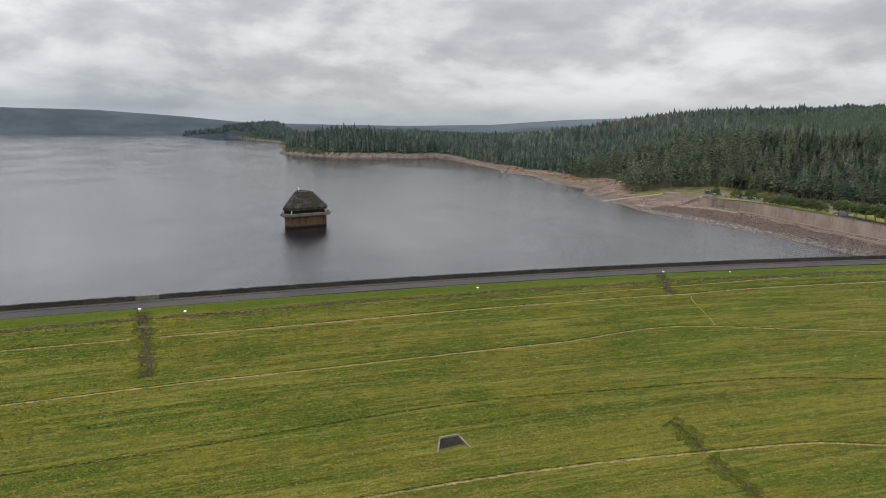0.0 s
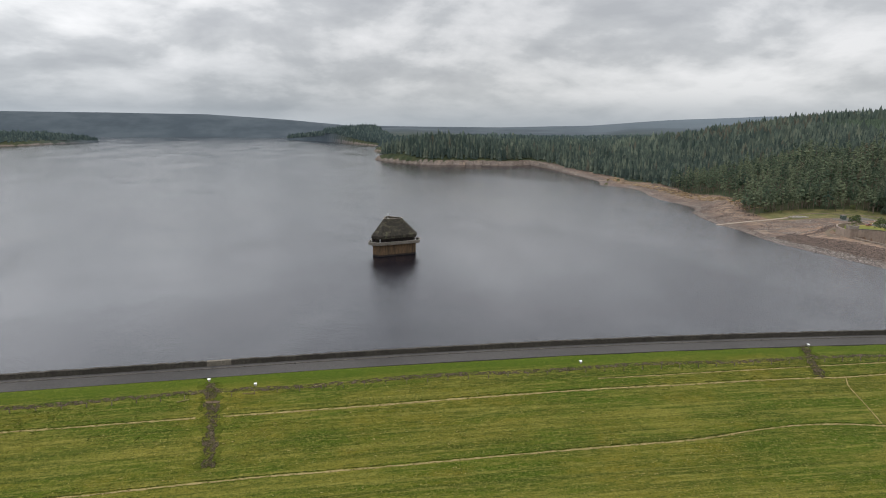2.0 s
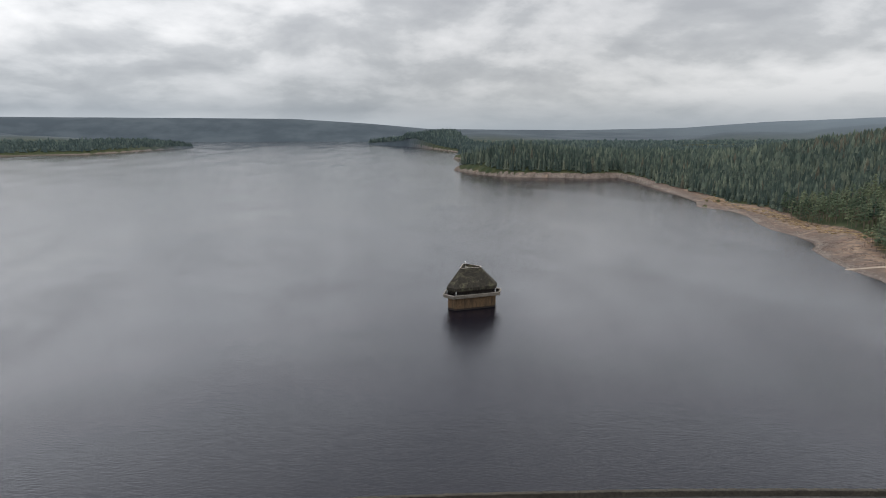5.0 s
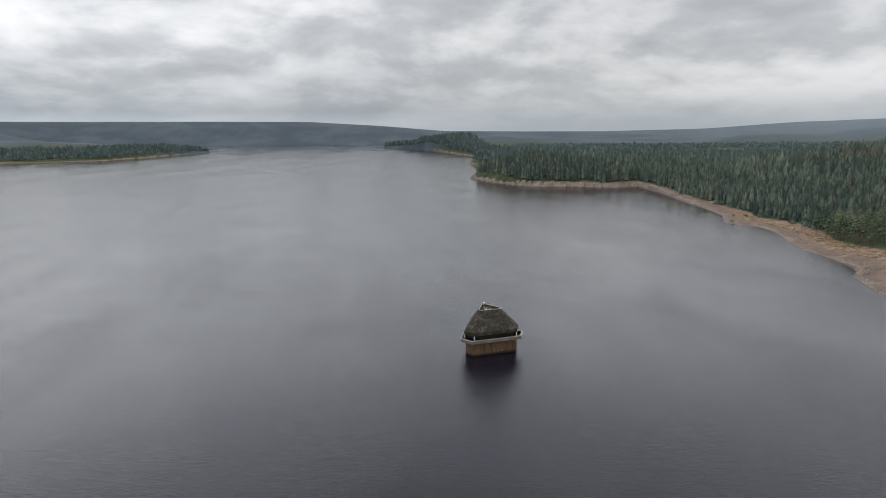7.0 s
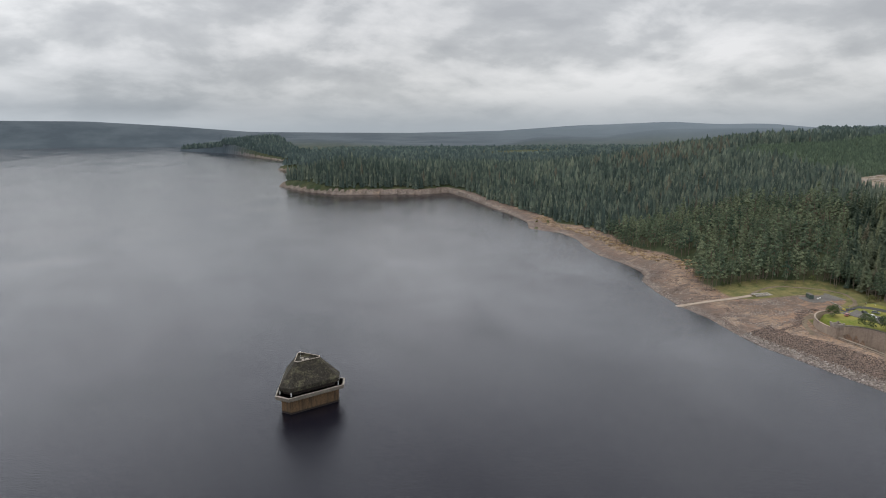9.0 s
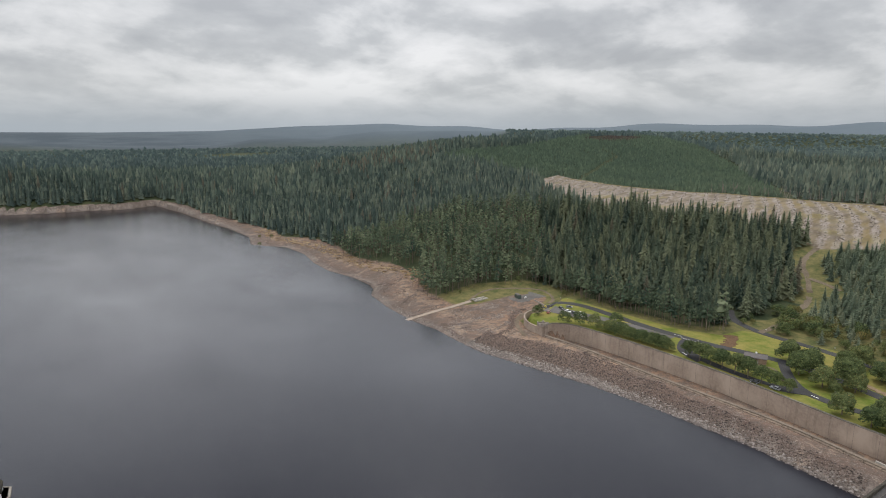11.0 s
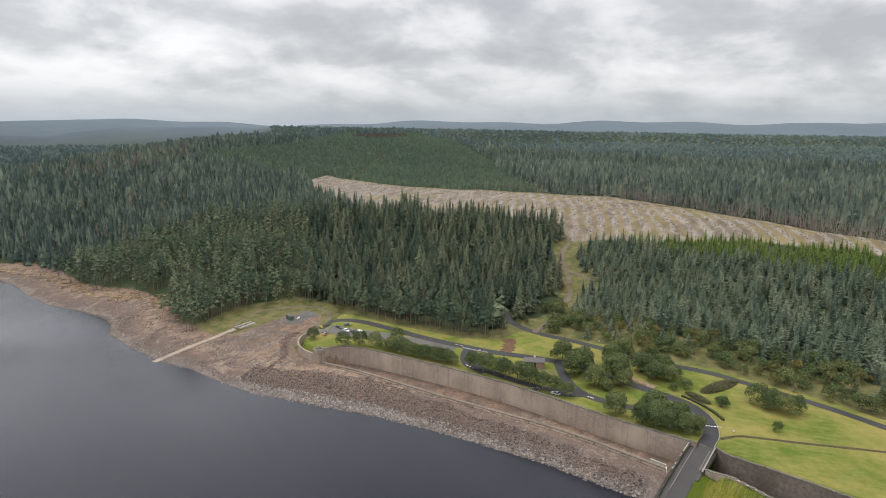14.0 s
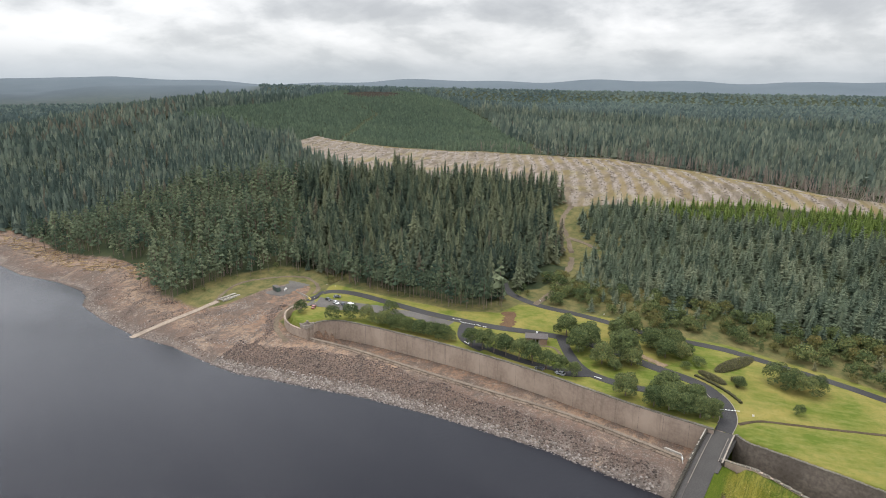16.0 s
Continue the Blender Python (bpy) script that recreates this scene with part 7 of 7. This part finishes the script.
YELLOW = paint("yellow_paint", (0.62, 0.48, 0.12))
for x, y, tn, h in ((309.5, 2.5, 30, 2.2), (302.5, -3, 30, 1.6), (336, 12, 50, 1.6), (332.5, 4, 50, 1.3), (357, -114, 60, 1.5), (351, -150, 60, 1.4), (270.5, -216.5, 70, 1.0), (337.5, -29, 60, 1.8), (311, -94, 60, 1.4)):
    sign(x, y, tn, h, WHITE, "small white sign on a timber post")
sign(256.3, -199.5, 60, 2.0, YELLOW, "small yellow sign by the bridge end", 0.9)
fence2 = empty("yard_fence", 316, 10, 8.0)
for k, p in enumerate(resample([(313, 8), (315.5, 12), (318, 17), (320, 22)], 1.5)):
    bm = bmesh.new()
    z = float(height(p[0], p[1]))
    box(bm, p[0] - 0.12, p[0] + 0.12, p[1] - 0.6, p[1] + 0.6, z - 0.2, z + 1.0)
    o = part("board", bm, PALE_CONCRETE if k > 1 else YELLOW, fence2)
    o.matrix_parent_inverse = fence2.matrix_world.inverted()
tagged(fence2, "low pale boarded fence beside the yard", "fence")
HEDGE = [(298, -196), (293, -203), (286.5, -209), (280, -213)]
hedge = ribbon("hedge", HEDGE, 1.1, HEATHER, 0.75, 0.9, 0.8, edge=0.25)
tagged(hedge, "low dark clipped hedge beside the park road", "hedge", kind="structure")
bank2 = ribbon("bare_bank", [(313, -168), (308, -174), (302, -184)], 3.0, EARTH, 0.25, 0.5, 1.2, edge=0.7, seed=6)
tagged(bank2, "bare brown earth bank beside the road", "bank", kind="structure")
tagged(ribbon("bracken_patch", [(317, -106), (323, -107), (330, -105), (337, -102)], 6.5, two_tone("bracken", (0.085, 0.052, 0.032), (0.17, 0.105, 0.06), 1.4, 0.95, 0.1, 0.6, 0.2), 0.12, 0.3, 1.5, edge=1.2, seed=12), "rusty brown bracken patch at the wood's edge", "bracken", kind="structure")


# ---- stones, driftwood and litter of the shore ----
def rock_field(name, pts, sizes, material, label, seed, flat=0.7):
    """Many uneven boulders in one mesh."""
    r = np.random.RandomState(seed)
    base = np.array([(1, 0, 0), (0.3, 0.95, 0), (-0.8, 0.6, 0), (-0.8, -0.6, 0), (0.3, -0.95, 0), (0.45, 0.2, 0.8), (-0.35, 0.35, 0.85), (-0.1, -0.45, 0.75)])
    tri = np.array([(0, 1, 5), (1, 6, 5), (1, 2, 6), (2, 3, 6), (3, 7, 6), (3, 4, 7), (4, 0, 7), (0, 5, 7), (5, 6, 7)])
    n = len(pts)
    s = r.uniform(*sizes, n) * r.uniform(0.7, 1.2, n)
    a = r.uniform(0, 6.283, n)
    B = base[None] * (1 + r.uniform(-0.28, 0.28, (n, len(base), 3))) * s[:, None, None]
    B[:, :, 2] *= flat
    x = B[:, :, 0] * np.cos(a)[:, None] - B[:, :, 1] * np.sin(a)[:, None] + pts[:, 0][:, None]
    y = B[:, :, 0] * np.sin(a)[:, None] + B[:, :, 1] * np.cos(a)[:, None] + pts[:, 1][:, None]
    z = B[:, :, 2] + np.maximum(height(pts[:, 0], pts[:, 1]), -0.4)[:, None] - 0.12 * s[:, None]
    V = np.stack([x, y, z], -1).reshape(-1, 3)
    F = (tri[None] + (np.arange(n) * len(base))[:, None, None]).reshape(-1, 3)
    return tagged(mesh_object(name, V, F, material), label, "stones", kind="stuff")


def rock_material(name, *stops):
    m = Nodes(name, 0.9, 0.25)
    c = m.ramp(m.island(), *stops)
    g = m.noise(2.5, 5.0, 0.7)
    m.bump(g, 0.5, 0.08)
    return m.done(m.mix(m.ramp(g, (0.4, 0.0), (0.65, 0.5)), c, (0.06, 0.052, 0.045)))


LOW_ROCK = rock_material("bleached_rip_rap", (0.0, (0.082, 0.067, 0.058)), (0.5, (0.185, 0.156, 0.137)), (1.0, (0.33, 0.292, 0.262)))
HIGH_ROCK = rock_material("brown_rip_rap", (0.0, (0.034, 0.026, 0.022)), (0.5, (0.094, 0.065, 0.053)), (1.0, (0.195, 0.142, 0.115)))
P = sprinkle(215, 275, -200, 12, 0.72, 41)
d = outline_distance(P[:, 0], P[:, 1], LAKE)
run = np.interp(P[:, 1], [-195, -160, -134, -106, -75, -55, -20, 8], [5, 8, 10, 14, 20, 25, 24, 20])
ok = (d > -1.2) & (d < run + 1.5 * bumps(P[:, 0], P[:, 1], 14, 42)) & (outline_distance(P[:, 0], P[:, 1], TROUGH) > 2) & (P[:, 1] > -188)
P, d, run = P[ok], d[ok], run[ok]
pale = d < run * 0.29 + np.random.RandomState(4).uniform(-1.5, 1.5, len(d))
rock_field("rip_rap_low", P[pale], (0.32, 0.68), LOW_ROCK, "bleached boulders along the water's edge", 43)
rock_field("rip_rap_high", P[~pale], (0.3, 0.58), HIGH_ROCK, "brown boulders on the slope above the water", 44)
P = sprinkle(230, 345, 8, 420, 1.25, 45)
d = outline_distance(P[:, 0], P[:, 1], LAKE)
r_ = np.random.RandomState(46)
keep = (d > -0.8) & (d < 34) & (r_.rand(len(P)) < np.where(d < 6, 0.8 * (P[:, 1] < 150) + 0.10, 0.05 + 0.35 * (bumps(P[:, 0], P[:, 1], 26, 47) > 0.4))) & ~near_line(P, slip, 2.6)
B_ = resample([(252, 4), (260, 2.5), (267, 1.5), (274, 4.5), (281.5, 11.5), (289.5, 17), (297, 19), (301.5, 16)], 0.07)
B_ = B_ + np.clip(r_.normal(0, 1.3, B_.shape), -2.6, 2.6)
rock_field("bank_stones", B_, (0.25, 0.55), HIGH_ROCK, "dark brown stones of the curved bank", 49)
Q_ = sprinkle(255, 300, 8, 48, 0.8, 50)
Q_ = Q_[(bumps(Q_[:, 0], Q_[:, 1], 22, 51) > 0.15) & (outline_distance(Q_[:, 0], Q_[:, 1], LAKE) > 1) & ~near_line(Q_, slip, 2.6) & ~near_line(Q_, [(264, -12), (276, 4), (291, 13), (306, 10)], 3)]
rock_field("beach_cobbles", Q_, (0.16, 0.42), LOW_ROCK, "patches of grey cobbles on the bare beach", 52)
R_ = sprinkle(238, 312, 20, 150, 0.95, 57)
R_ = R_[(bumps(R_[:, 0], R_[:, 1], 19, 58) + 0.6 * bumps(R_[:, 0], R_[:, 1], 7, 59) > 0.42) & (outline_distance(R_[:, 0], R_[:, 1], LAKE) > 2) & (outline_distance(R_[:, 0], R_[:, 1], LAKE) < 36) & ~near_line(R_, slip, 2.8) & (outline_distance(R_[:, 0], R_[:, 1], GREEN_SHORE) > 2)]
rock_field("beach_rubble", R_, (0.2, 0.55), HIGH_ROCK, "patches of dark brown rubble on the bare beach", 60)
rock_field("shore_stones", P[keep], (0.2, 0.55), LOW_ROCK, "scattered grey stones on the bare shore", 48)

# driftwood, roots and cut trunks along the wood's foot
V, F = [], []
line = resample([(300, 100), (306, 118), (316, 146), (317, 179), (320, 212), (327, 250), (341, 305), (343, 340), (335, 380), (350, 440)], 0.9)
for p in line:
    for q in range(r_.randint(0, 4)):
        x, y = p[0] + r_.uniform(-9, 5), p[1] + r_.uniform(-3, 3)
        if outline_distance(np.array([x]), np.array([y]), LAKE)[0] < 12:
            continue
        z, a, l, w, k = float(height(np.array(x), np.array(y))), r_.uniform(0, 6.283), r_.uniform(0.6, 3.4), r_.uniform(0.12, 0.3), len(V)
        up_ = r_.uniform(0, 0.5) * l * 0.5
        for t_ in (-1, 1):
            for b_ in range(4):
                ca, sa = math.cos(b_ * 1.571), math.sin(b_ * 1.571)
                V.append((x + math.cos(a) * l * t_ - math.sin(a) * w * ca, y + math.sin(a) * l * t_ + math.cos(a) * w * ca, z + w * 0.8 + sa * w + max(t_, 0) * up_))
        F += [(k + i, k + (i + 1) % 4, k + 4 + (i + 1) % 4, k + 4 + i) for i in range(4)] + [(k + 3, k + 2, k + 1, k), (k + 4, k + 5, k + 6, k + 7)]
DRIFT = rock_material("driftwood", (0.0, (0.12, 0.08, 0.045)), (0.5, (0.30, 0.20, 0.10)), (1.0, (0.48, 0.36, 0.20)))
tagged(mesh_object("driftwood", V, F, DRIFT), "tangled orange-brown driftwood below the wood", "driftwood", kind="stuff")

# ---- tufts on the dam's grass slope ----
g_ = np.random.RandomState(70)
n_t = 260000
tx, ts = g_.uniform(-135, 228, n_t), 12.8 + 84 * g_.uniform(0, 1, n_t) ** 1.15
ty = crest_line(tx) - ts
ok = (tx < np.interp(ty, SPILL_NEAR[::-1, 1], SPILL_NEAR[::-1, 0]) - 2) & (g_.rand(n_t) < 0.55 + 0.45 * bumps(tx * 0.35, ty, 13, 71))
for line in ([(-66.0, -176.3), (-63.8, -190.7), (-64, -197)], [(97, -182), (92, -193)], [(-4, -233), (3, -233)]):
    ok &= ~near_line(np.stack([tx, ty], 1), line, 2.2)
tx, ty = tx[ok], ty[ok]
tz, ta, tw, th = height(tx, ty), g_.normal(0, 0.5, len(tx)), g_.uniform(0.08, 0.32, len(tx)), g_.uniform(0.04, 0.14, len(tx))
c_, s_, lean_ = np.cos(ta) * tw, np.sin(ta) * tw, g_.normal(0, 0.26, (2, len(tx)))
V = np.stack([np.stack([tx - c_, ty - s_, tz - 0.03], -1), np.stack([tx + c_, ty + s_, tz - 0.03], -1), np.stack([tx + lean_[0], ty + lean_[1], tz + th], -1)], 1).reshape(-1, 3)
F = np.arange(len(V)).reshape(-1, 3)
TUFT = Nodes("grass_tufts", 0.9, 0.15)
tuft_ = TUFT.ramp(TUFT.island(), (0.0, (0.060, 0.088, 0.009)), (0.45, (0.09, 0.112, 0.015)), (0.75, (0.17, 0.150, 0.036)), (1.0, (0.32, 0.26, 0.10)))
tagged(mesh_object("grass_tufts", V, F, TUFT.done(TUFT.mix(TUFT.ramp(TUFT.noise(0.035, 5.0, 0.6), (0.40, 0.45), (0.58, 0.0)), tuft_, (0.11, 0.155, 0.018)))), "short green and straw-coloured grass tufts on the dam", "grass", kind="stuff")
